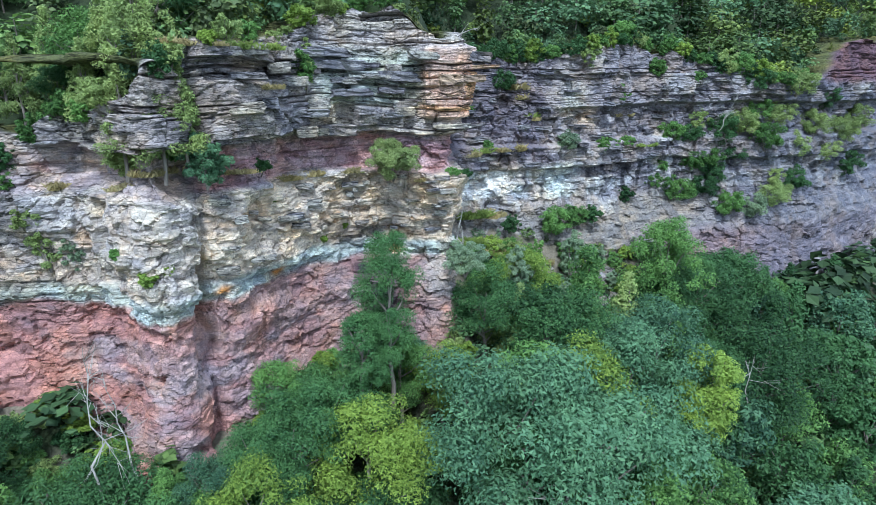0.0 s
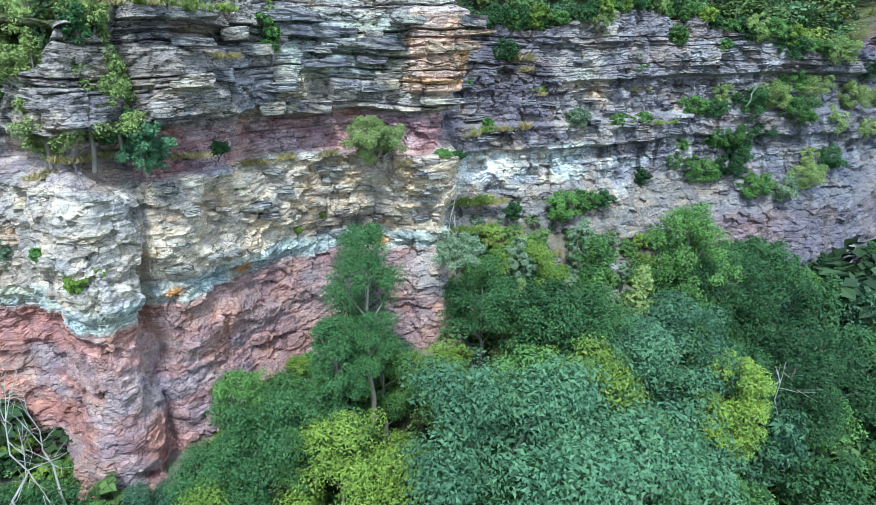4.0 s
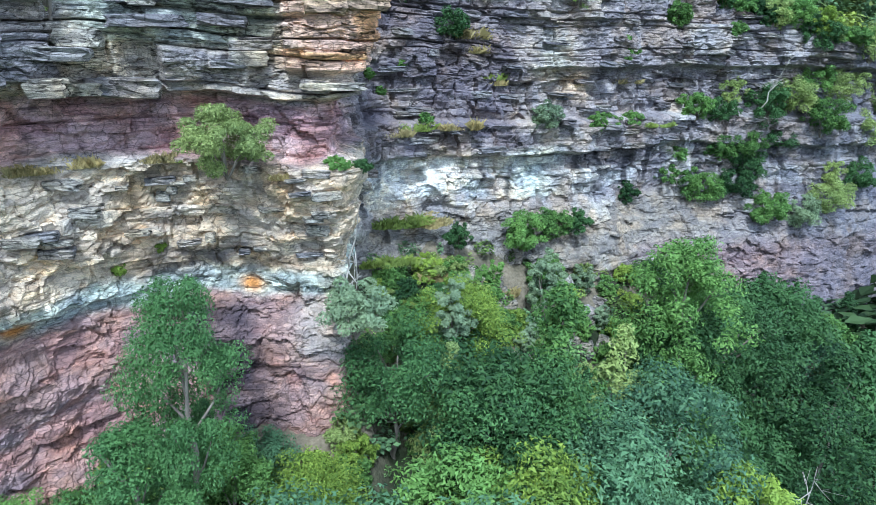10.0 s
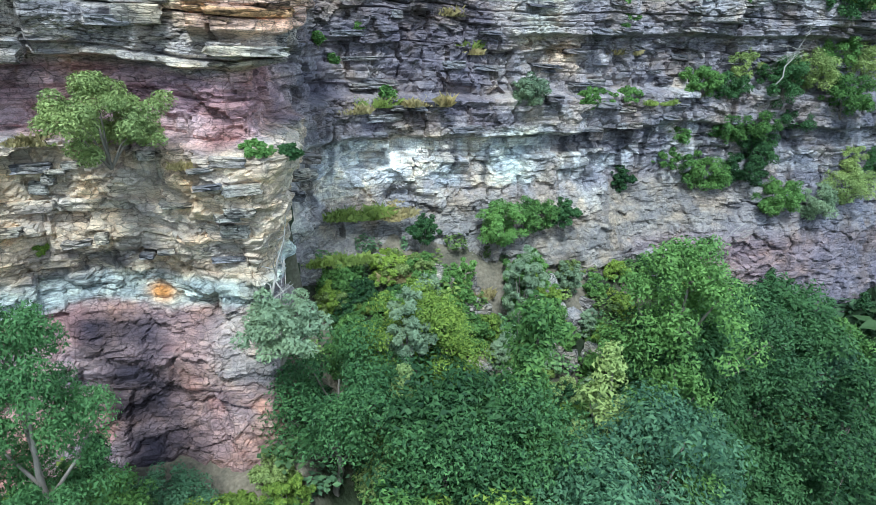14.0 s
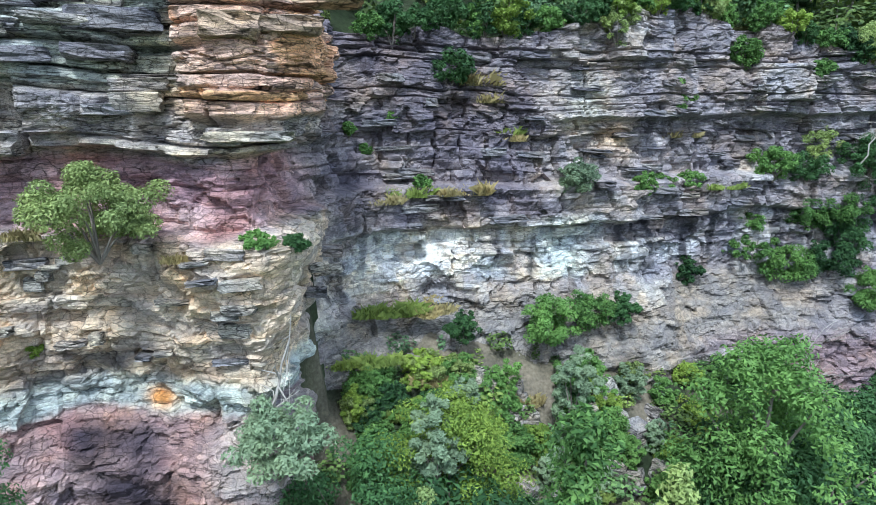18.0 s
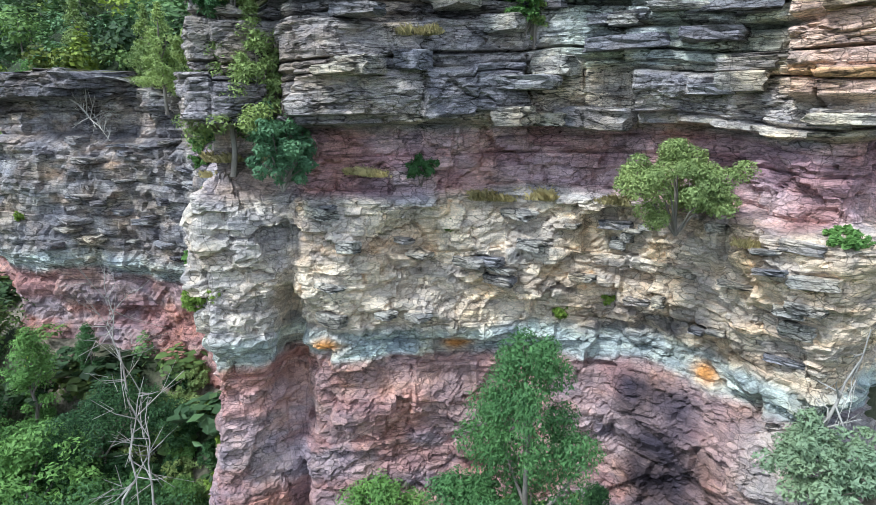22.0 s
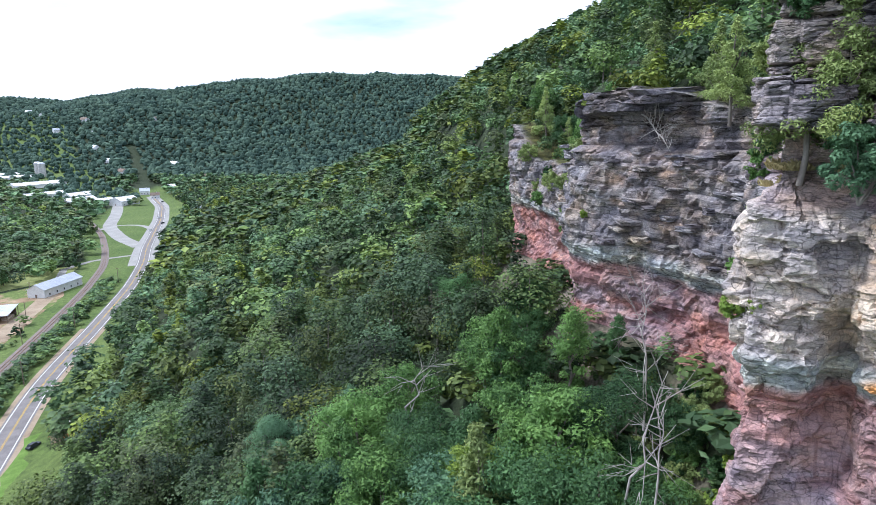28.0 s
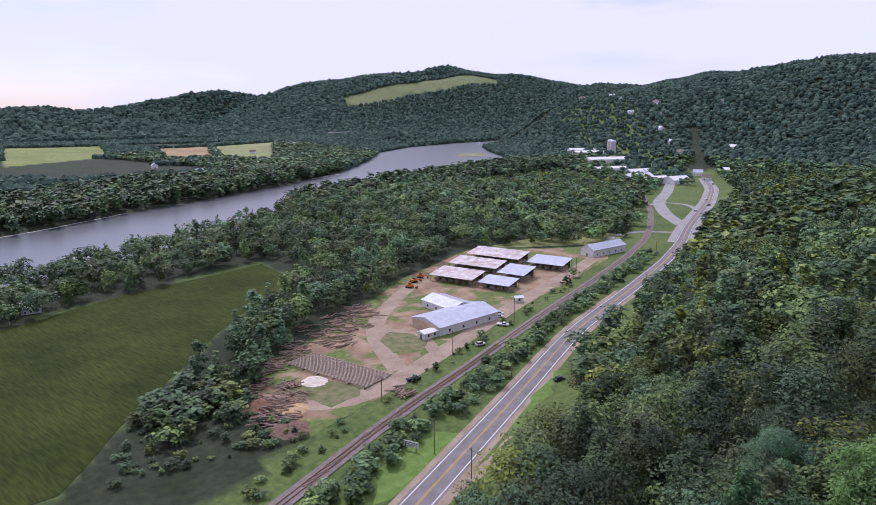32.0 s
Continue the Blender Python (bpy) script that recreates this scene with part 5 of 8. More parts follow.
for x, y, h, k in ((-47.5, 15.5, 6.5, 4), (-45.5, 18.2, 5.5, 6), (-43.6, 19.6, 6.0, 2), (-41.6, 18.6, 7.0, 6), (-39.6, 20.5, 5.5, 4), (-38.0, 18.5, 6.0, 2), (-36.4, 18.0, 5.0, 6), (-40.6, 15.6, 8.0, 0), (-44.0, 15.0, 7.5, 4), (-37.0, 14.6, 7.0, 5), (-34.0, 14.6, 6.0, 4), (-31.6, 15.2, 5.0, 6), (-28.6, 16.6, 5.0, 4)):
    put_tree(k, x, y, h, 67 * x % 360)
for x, dy, h, k in ((-65.7, 8.0, 8, 11), (-44.0, 8.5, 9, 2), (-89.5, 7, 9, 4), (-81.1, 8, 10, 2), (-74.1, 9, 10, 0), (-100.0, 8, 10, 2)):
    put_tree(min(k, len(PROTO) - 1), x, float(np.interp(x, FACE_X, FACE_Y)) + dy, h, 53 * x % 360, float(np.interp(x, TOP_X, TOP_Z)) + 0.15 * dy - 0.8, "trees along the cliff's brow")
# ---- woods, joined: the long slope, the brow over the cliff, the valley and the far hills ----
TONES = np.array([(0.075, 0.145, 0.078), (0.11, 0.20, 0.095), (0.125, 0.235, 0.145), (0.14, 0.235, 0.088), (0.165, 0.245, 0.082), (0.21, 0.29, 0.065), (0.13, 0.19, 0.095)]) * np.array((1.10, 1.0, 0.84))
NEAR_SHADE = 0.62  # shade on the woods close under the cliff, put into their leaf tones
TONE_SHARE = np.array([0.20, 0.20, 0.20, 0.17, 0.12, 0.06, 0.05])


def wood_forms(rng, n_quads, size, count=5):
    """Crowns of leaf sprays turned outwards; each spray has a tint."""
    out = []
    for i in range(count):
        kind = "pine" if i == count - 1 else ("slim" if i == count - 2 else "round")
        c, r = tree_form(rng, kind, 10.0)
        v, _ = leaf_quads(rng, c, r * 1.12, n_quads, size)
        q = v.reshape(-1, 4, 3)
        mid = q.mean(1)
        way = (mid - np.array((0, 0, 4.2))) * np.array((1, 1, 0.8))
        way = way / np.linalg.norm(way, axis=1)[:, None] + rng.normal(scale=0.38, size=way.shape) + np.array((0, 0, 0.35))
        way /= np.linalg.norm(way, axis=1)[:, None]
        u = np.cross(way, rng.normal(size=way.shape))
        u /= np.linalg.norm(u, axis=1)[:, None]
        w = np.cross(way, u)
        s = size * rng.uniform(0.6, 1.3, (len(q), 1))
        q = np.stack([mid - u * s * 0.6, mid + w * s * 0.42, mid + u * s * 0.6 - way * s * 0.2, mid - w * s * 0.42], 1)
        out.append((q, np.ones(len(q))))
    return out


def woods(name, rng, x, y, heights, forms, label, z=None, stems=0, tones=None, spread=1.0, deep=1.0):
    """Many trees joined into one mesh; each keeps its own tone."""
    z = ground_z(x, y) - 0.3 if z is None else z
    n = len(x)
    pick = rng.integers(0, len(forms), n)
    tone = rng.choice(len(TONES), n, p=TONE_SHARE) if tones is None else tones
    parts_, cols = [], []
    for i in range(n):
        q, tint = forms[pick[i]]
        q = q * (heights[i] / 10.0)
        a = rng.uniform(0, 6.283)
        wide = rng.uniform(0.9, 1.25) * spread
        c, s = math.cos(a) * wide, math.sin(a) * wide
        v = np.stack([q[..., 0] * c - q[..., 1] * s + x[i], q[..., 0] * s + q[..., 1] * c + y[i], q[..., 2] + z[i]], -1)
        parts_.append(v.reshape(-1, 3))
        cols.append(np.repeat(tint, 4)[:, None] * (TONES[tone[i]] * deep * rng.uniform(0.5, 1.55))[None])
    v = np.concatenate(parts_)
    me = mesh_of(name, v, np.arange(len(v)).reshape(-1, 4), WOOD_LEAF, False)
    paint(me, "tone", np.concatenate(cols))
    ob = tagged(new(name, me), label, "woods", kind="stuff")
    if stems:
        tubes = []
        for i in range(0, n, stems):
            h = heights[i]
            tubes.append(tube_arrays([(x[i], y[i], z[i] - 0.5), (x[i] + rng.normal(scale=0.2), y[i], z[i] + 0.4 * h), (x[i], y[i] + rng.normal(scale=0.3), z[i] + 0.85 * h)], [0.018 * h, 0.012 * h, 0.004 * h], 5))
        tv, tf = join_arrays(tubes)
        stem = new("trunks", mesh_of("trunks", tv, tf, BARK, True))
        stem.parent = ob
    return ob


fr = np.random.default_rng(21)
near_forms = wood_forms(fr, 500, 0.56)
mid_forms = wood_forms(fr, 110, 1.25)
low_forms = wood_forms(fr, 50, 2.1)
tiny_forms = wood_forms(fr, 28, 2.9)
slope_forms = wood_forms(fr, 850, 0.40)
hill_forms = wood_forms(fr, 240, 0.82)

# slope below, next to the nearest trees
x, y = scatter(fr, -175, 66, -92, 36, 7.8)
face = np.interp(x, FACE_X, FACE_Y)
k = clear_of_trees(x, y) & (y < face - 3.5) & ~((x > -66) & (y > -14)) & (x < 40) & (ground_z(x, y) > 1.0)
k &= ~((x > -20) & (y < -30))
close = k & (x > -115) & (y > -52)
k &= ~close
fine_forms = wood_forms(fr, 1500, 0.30, 6)
# deep darkens these leaf tones to carry the near slope's shade
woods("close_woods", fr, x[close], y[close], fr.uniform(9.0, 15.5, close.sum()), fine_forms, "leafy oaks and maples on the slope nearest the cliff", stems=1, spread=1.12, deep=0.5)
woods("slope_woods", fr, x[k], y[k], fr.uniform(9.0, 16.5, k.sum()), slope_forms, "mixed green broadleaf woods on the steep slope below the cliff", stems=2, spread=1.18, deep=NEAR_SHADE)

x, y = scatter(fr, 58, 150, -35, 56, 6.2)
k = clear_of_trees(x, y) & (y < np.interp(x, FACE_X, FACE_Y) - 2.5)
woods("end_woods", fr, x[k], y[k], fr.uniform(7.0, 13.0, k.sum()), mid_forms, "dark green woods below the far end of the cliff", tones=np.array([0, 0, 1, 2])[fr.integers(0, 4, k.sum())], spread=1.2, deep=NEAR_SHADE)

# brow over the cliff, and the slope behind it
x, y = scatter(fr, -125, 170, 18, 90, 5.0)
face = np.interp(x, FACE_X, FACE_Y)
k = (y > face + 5.5) & (y < face + 34) & (x < 110) & ~((x > -5) & (x < 5) & (y < 51))
woods("brow_woods", fr, x[k], y[k], fr.uniform(5.0, 10.0, k.sum()), near_forms, "dense green trees and scrub along the brow over the cliff", stems=1, spread=1.25, deep=0.85)
# scrub on the brow itself
x, y = scatter(fr, -118, 96, 14, 66, 2.3)
face = np.interp(x, FACE_X, FACE_Y)
gap = fbm(x / 6, y / 6, 66)
k = (y > face + 1.8) & (y < face + 12.5) & (gap > -0.55) & ~((x > -5) & (x < 4.5) & (y < 47.5))
woods("brow_scrub", fr, x[k], y[k], fr.uniform(1.4, 4.6, k.sum()) * (1 + 0.5 * gap[k]), wood_forms(fr, 190, 0.95), "bushes and saplings along the edge of the cliff", deep=0.8, z=np.maximum(np.interp(x[k], TOP_X, TOP_Z) + 0.12 * (y[k] - face[k]), ground_z(x[k], y[k])) - 0.4)
# undergrowth on the slope below
x, y = scatter(fr, -120, 62, -60, 47, 2.9)
face = np.interp(x, FACE_X, FACE_Y)
k = (y < face - 0.8) & clear_of_trees(x, np.minimum(y, face - 3.3)) & (fr.uniform(size=x.shape) < 0.55) & ~((x > -20) & (y < -25)) & ~((x > -30) & (x < 32) & (y > face - 15))
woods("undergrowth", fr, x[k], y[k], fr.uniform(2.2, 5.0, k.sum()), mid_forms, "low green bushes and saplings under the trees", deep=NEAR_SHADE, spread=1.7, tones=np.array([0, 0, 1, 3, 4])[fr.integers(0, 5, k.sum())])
x, y = scatter(fr, -150, 300, 60, 190, 9.5)
k = (y > np.interp(x, FACE_X, FACE_Y) + 26)
woods("ridge_woods", fr, x[k], y[k], fr.uniform(9, 14, k.sum()), mid_forms, "green woods climbing to the ridge above the cliff", deep=0.8)

# low scrub at the foot of the rock
x, y = scatter(fr, -62, 64, 8, 49, 1.9)
face = np.interp(x, FACE_X, FACE_Y)
k = (y < face - 0.6) & (y > face - 15.5) & (fr.uniform(size=x.shape) < 0.62) & (fbm(x / 4, y / 4, 91) > -0.3)
small_forms = wood_forms(fr, 150, 0.85)
woods("foot_scrub", fr, x[k], y[k], fr.uniform(1.0, 3.0, k.sum()), small_forms, "low green scrub and saplings along the foot of the cliff", spread=1.5, tones=np.array([1, 1, 3, 4, 4, 5, 2])[fr.integers(0, 7, k.sum())])

# slope further along the valley
x, y = scatter(fr, -620, -170, -190, 170, 10.2)
k = clear_of_trees(x, y) & (ground_z(x, y) > 0.8)
off_ = k & (x < -400)
k &= ~off_
woods("upper_valley_woods", fr, x[off_], y[off_], fr.uniform(10, 17, off_.sum()), low_forms, "green broadleaf woods where the hillside meets the town", spread=1.4, deep=0.72)
woods("hillside_woods", fr, x[k], y[k], fr.uniform(10, 17, k.sum()), hill_forms, "green broadleaf woods on the hillside along the valley", stems=4, spread=1.25, deep=0.85)
x, y = scatter(fr, -1060, -600, -260, 250, 12)
k = clear_of_trees(x, y)
woods("far_slope_woods", fr, x[k], y[k], fr.uniform(10, 16, k.sum()), low_forms, "green woods at the far end of the hillside", deep=0.75)

# valley floor: riverside woods and thickets between road and rails
RIVERSIDE = [(60, -408), (60, -322), (-10, -337), (-85, -327), (-145, -345), (-240, -358), (-245, -300), (-225, -290), (-170, -255), (-112, -207), (-120, -180), (-160, -208), (-210, -228), (-262, -252), (-350, -276), (-400, -232), (-440, -205), (-520, -215), (-620, -262), (-850, -400), (-1000, -560), (-1050, -760), (-920, -745), (-690, -655), (-440, -600), (-260, -470), (-140, -425), (-60, -405)]
x, y = scatter(fr, -700, 60, -660, -170, 11.0)
k = in_poly(x, y, RIVERSIDE) & clear_of_trees(x, y)
dark = np.array([0, 0, 1, 1, 2, 3, 6])[fr.integers(0, 7, k.sum())]
off_ = k & (x < -430)
k &= ~off_
woods("bend_woods", fr, x[off_], y[off_], fr.uniform(9, 17, off_.sum()), mid_forms, "dark green woods between the yard and the river bend", spread=1.4, tones=np.array([0, 0, 1, 1, 2, 3, 6])[fr.integers(0, 7, off_.sum())])
dark = np.array([0, 0, 1, 1, 2, 3, 6])[fr.integers(0, 7, k.sum())]
woods("riverside_woods", fr, x[k], y[k], fr.uniform(10, 19, k.sum()), hill_forms, "dark green riverside woods on the valley floor", stems=4, tones=dark, spread=1.15, deep=0.85)
x, y = scatter(fr, -1100, -690, -800, -250, 12)
k = in_poly(x, y, RIVERSIDE) & clear_of_trees(x, y)
woods("far_riverside_woods", fr, x[k], y[k], fr.uniform(5, 9, k.sum()), low_forms, "dark green woods beside the river bend", spread=1.5)
x, y = scatter(fr, -420, -60, -170, -95, 3.6)
dr, dl = near_line(x, y, ROAD)[0], near_line(x, y, RAIL)[0]
order = np.argsort(ROAD[:, 0])
between = (y < np.interp(x, ROAD[order, 0], ROAD[order, 1]) - 6.5) & (dl > 5.5) & (y > np.interp(x, RAIL[::-1, 0], RAIL[::-1, 1]))
k = between & (dr > 8.5) & ~((x > -150) & (dr < 14)) & (fr.uniform(size=x.shape) < 0.85)
woods("trackside_thicket", fr, x[k], y[k], fr.uniform(2.4, 5.4, k.sum()), mid_forms, "dark green bushes between the road and the railway", spread=1.9, tones=np.array([0, 0, 1, 1, 3])[fr.integers(0, 5, k.sum())])
x, y = scatter(fr, -330, -60, -230, -125, 4.0)
hedge = (near_line(x, y, RAIL)[0] < 13) & (near_line(x, y, RAIL)[0] > 6) & (y < np.interp(x, RAIL[::-1, 0], RAIL[::-1, 1])) & (fr.uniform(size=x.shape) < 0.30)
corner = in_poly(x, y, [(-60, -160), (-112, -140), (-112, -172), (-132, -198), (-112, -210), (-80, -190)])
k = hedge | corner & (fr.uniform(size=x.shape) < 0.8)
woods("yard_edge_scrub", fr, x[k], y[k], fr.uniform(1.2, 3.6, k.sum()) * np.where((y[k] < -168) & (x[k] < -80), 2.2, 1.0), mid_forms, "rough green scrub at the edge of the timber yard", spread=1.9, deep=0.75, tones=np.array([0, 0, 1, 3, 4])[fr.integers(0, 5, k.sum())])


# far bank and far hills: crowns as small rough lumps
def crowns(name, rng, x, y, r, label, dark=1.0):
    ico = bmesh.new()
    bmesh.ops.create_icosphere(ico, subdivisions=1, radius=1.0)
    bv = np.array([v.co[:] for v in ico.verts])
    bf = np.array([[v.index for v in f.verts] for f in ico.faces if f.normal.z > -0.4])
    ico.free()
    n = len(x)
    z = ground_z(x, y)
    jit = 1 + rng.normal(scale=0.16, size=(n, len(bv), 1))
    v = bv[None] * jit * r[:, None, None] * np.array((1.0, 1.0, 1.05)) + np.stack([x, y, z + r * 0.6], -1)[:, None]
    f = bf[None] + (np.arange(n) * len(bv))[:, None, None]
    return tagged(new(name, mesh_of(name, v, f.reshape(-1, 3), CANOPY, False)), label, "woods", kind="stuff")


def seen_side(x, y):
    a = np.degrees(np.arctan2(-(x + 4), y + 1))
    return (a > 62) & (a < 172)


for name, x0, x1, y0, y1, gap, label in (("far_bank_woods", -1000, 60, -900, -540, 11, "dark woods along the far bank of the river"), ("valley_woods", -1500, -620, -1600, 560, 11, "dark green woods round the small town"),
                                         ("hill_woods", -2950, -1500, -1300, 700, 11, "dense dark green woods covering the far hill"), ("far_plain_woods", -1500, 300, -2700, -880, 12, "hedges and woods among the far fields"), ("hill_back_woods", -4300, -1500, -3500, -1300, 17, "dense dark woods on the hill beyond the river"), ("skyline_woods", -4400, 500, -4700, -2650, 26, "hazy wooded hills on the skyline")):
    x, y = scatter(fr, x0, x1, y0, y1, gap)
    k = clear_of_trees(x, y) & seen_side(x, y)
    if name == "far_bank_woods":
        rr, ww = near_line(x, y, RIVER)
        k &= (rr < ww + 190) & (y < -560)
    if name == "far_plain_woods":
        k &= (fbm(x / 260, y / 180, 61) > -0.02) | (ground_z(x, y) > 15)
    if name == "valley_woods":
        k &= ~in_poly(x, y, RIVERSIDE) & (x < -600) & ~((x > -1060) & (y > -262))
    if name == "far_bank_woods":
        woods(name, fr, x[k], y[k], fr.uniform(13, 21, k.sum()), low_forms, label, deep=0.75, spread=1.2, tones=np.array([0, 0, 1, 2, 6])[fr.integers(0, 5, k.sum())])
        continue
    if name == "valley_woods":
        near_ = k & (x > -1150)
        woods("lower_town_woods", fr, x[near_], y[near_], fr.uniform(9, 15, near_.sum()), tiny_forms, "dark green woods below the town", spread=1.5, tones=np.array([0, 0, 1, 2, 6])[fr.integers(0, 5, near_.sum())])
        k &= ~near_
    crowns(name, fr, x[k], y[k], gap * fr.uniform(0.34, 0.66, k.sum()), label)


x, y = scatter(fr, -1950, -860, -1200, -290, 11)
k = in_poly(x, y, TOWN) & (near_line(x, y, ROAD)[0] > 14) & (fr.uniform(size=x.shape) < np.where(x < -1250, 0.9, 0.55))
crowns("town_trees", fr, x[k], y[k], fr.uniform(3.5, 6.5, k.sum()), "scattered trees between the buildings of the town")
# ---- the valley: road, railway, timber yard, town ----
def ribbon(line, width, z, shift=0.0, dense=12.0):
    """A strip along a polyline, draped on the ground."""
    line = np.asarray(line, float)[:, :2]
    seg = np.hypot(*np.diff(line, axis=0).T)
    cum = np.r_[0, np.cumsum(seg)]
    u = np.linspace(0, cum[-1], max(2, int(cum[-1] / dense)))
    p = np.c_[np.interp(u, cum, line[:, 0]), np.interp(u, cum, line[:, 1])]
    ker = np.array([1, 2, 3, 2, 1]) / 9
    if len(p) > 8:
        p = np.c_[np.convolve(np.pad(p[:, 0], 2, mode="edge"), ker, "valid"), np.convolve(np.pad(p[:, 1], 2, mode="edge"), ker, "valid")]
    d = np.gradient(p, axis=0)
    d /= np.linalg.norm(d, axis=1)[:, None]
    nrm = np.c_[-d[:, 1], d[:, 0]]
    c = p + nrm * shift
    h = z if np.isscalar(z) else z
    a, b = c + nrm * width / 2, c - nrm * width / 2
    v = np.concatenate([np.c_[a, np.full(len(a), h)], np.c_[b, np.full(len(b), h)]])
    n = len(p)
    return v, np.array([[i, n + i, n + i + 1, i + 1] for i in range(n - 1)]), p, d


def strip(name, line, width, z, material, label, shift=0.0, category="road", parent=None):
    v, f, _, _ = ribbon(line, width, z, shift)
    ob = new(name, mesh_of(name, v, f, material, True))
    if parent is not None:
        ob.parent = parent
        return ob
    return tagged(ob, label, category, kind="structure")


def patch(name, poly, z, material, label, category="ground", step=5.0):
    """A flat area with a slightly ragged outline."""
    bm = bmesh.new()
    pts = []
    for (ax, ay), (bx, by) in zip(poly, poly[1:] + poly[:1]):
        n = max(1, int(math.hypot(bx - ax, by - ay) / step))
        for i in range(n):
            t = i / n
            pts.append((ax + (bx - ax) * t + random.uniform(-0.7, 0.7), ay + (by - ay) * t + random.uniform(-0.7, 0.7), z))
    vs = [bm.verts.new(p) for p in pts]
    bmesh.ops.triangulate(bm, faces=[bm.faces.new(vs)])
    bmesh.ops.recalc_face_normals(bm, faces=bm.faces)
    return tagged(new(name, bm_mesh(bm, name, material)), label, category, kind="structure")


DIRT, _nt, _bs = nodes_of("yard_dirt_and_weeds")
_v = world_coords(_nt)
_dirt = ramp(_nt, tex_noise(_nt, 0.10, 5, _v), [(0.3, (0.20, 0.125, 0.075)), (0.55, (0.33, 0.235, 0.145)), (0.75, (0.42, 0.33, 0.22))])
_weed = ramp(_nt, tex_noise(_nt, 0.5, 4, _v), [(0.3, (0.08, 0.12, 0.03)), (0.7, (0.17, 0.22, 0.06))])
_mask = ramp(_nt, tex_noise(_nt, 0.045, 4, _v, 0.6), [(0.47, (0, 0, 0)), (0.55, (1, 1, 1))])
_c = blend(_nt, _dirt, _weed, _mask)
_c = blend(_nt, _c, ramp(_nt, tex_noise(_nt, 3.0, 4, _v), [(0.3, (0.75, 0.75, 0.75)), (0.7, (1.2, 1.2, 1.2))]), 0.8, "MULTIPLY")
_nt.links.new(_c, _bs.inputs["Base Color"])
_bs.inputs["Roughness"].default_value = 0.95

CROP, _nt, _bs = nodes_of("rows_of_green_crop")
_v = world_coords(_nt)
_c = ramp(_nt, tex_noise(_nt, 0.03, 5, _v), [(0.3, (0.028, 0.044, 0.008)), (0.7, (0.058, 0.076, 0.015))])
_c = blend(_nt, _c, ramp(_nt, tex_noise(_nt, 1.2, 4, world_coords(_nt, (1.0, 0.12, 1))), [(0.3, (0.6, 0.62, 0.6)), (0.7, (1.3, 1.3, 1.2))]), 0.9, "MULTIPLY")
_nt.links.new(_c, _bs.inputs["Base Color"])
_bs.inputs["Roughness"].default_value = 0.9
_bs.inputs["Specular IOR Level"].default_value = 0.08
bump(_nt, _bs, tex_noise(_nt, 1.5, 4, world_coords(_nt, (1.0, 0.15, 1))), 1.0, 0.6)

patch("crop_field", CORN, 0.14, CROP, "large field of dark green standing crop", "field", 12)
patch("yard", YARD, 0.06, DIRT, "dusty timber yard of packed earth and weeds", "yard")
patch("gravel_lot", LOT, 0.07, GRAVEL, "bare gravel lay-by beside the road", "lot")
WEEDS = simple("yard_weeds", (0.10, 0.13, 0.04), (0.24, 0.22, 0.11), 0.25, 0.95)
LAWN_MAT = simple("mown_grass", (0.10, 0.18, 0.03), (0.17, 0.27, 0.06), 0.3, 0.95)
patch("roadside_lawn", LAWN, 0.06, LAWN_MAT, "mown bright green grass beside the road", "lawn")
patch("verge", [(-100, -103), (-116, -100), (-142, -107), (-136, -118), (-112, -113)], 0.035, LAWN_MAT, "green grass verge below the road", "lawn")
patch("yard_island", [(-186, -163), (-176, -170), (-182, -184), (-193, -190), (-197, -180), (-194, -168)], 0.105, WEEDS, "weedy green island between the tracks", "lawn", 4)
patch("yard_grass", [(-128, -152), (-140, -151), (-146, -156), (-141, -170), (-131, -181), (-126, -172)], 0.09, WEEDS, "green weeds around the drying rack", "lawn", 4)
patch("meadow", [(-405, -228), (-436, -200), (-480, -208), (-470, -240), (-400, -262), (-362, -266)], 0.08, simple("dry_meadow", (0.16, 0.20, 0.06), (0.28, 0.30, 0.11), 0.2, 0.95), "pale green meadow behind the sheds", "meadow")

road = strip("road", ROAD, 8.6, 0.10, ASPHALT, "two-lane grey asphalt road along the foot of the hill")
for shift, w, mat_ in ((3.45, 0.28, PAINT_WHITE), (-3.45, 0.28, PAINT_WHITE), (0.2, 0.16, PAINT_YELLOW), (-0.2, 0.16, PAINT_YELLOW)):
    strip("road_line", ROAD[:, :2], w, 0.125, mat_, "", shift, parent=road)
strip("gravel_shoulder", ROAD[2:9], 12.4, 0.05, GRAVEL, "narrow gravel shoulder along the road")
strip("junction_apron", [(-470, -154), (-520, -168), (-560, -178), (-600, -186)], 34, 0.085, PAVE, "broad pale paved junction", category="pavement")
strip("wide_road", ROAD[10:17], 17, 0.092, PAVE, "broad pale highway climbing past the junction")
strip("side_road", SIDE_ROAD, 13, 0.09, PAVE, "pale side road running to the farm buildings")
strip("crossing_lane", [(-520, -172), (-500, -205), (-470, -215), (-440, -205)], 5, 0.09, PAVE, "short lane crossing the railway")
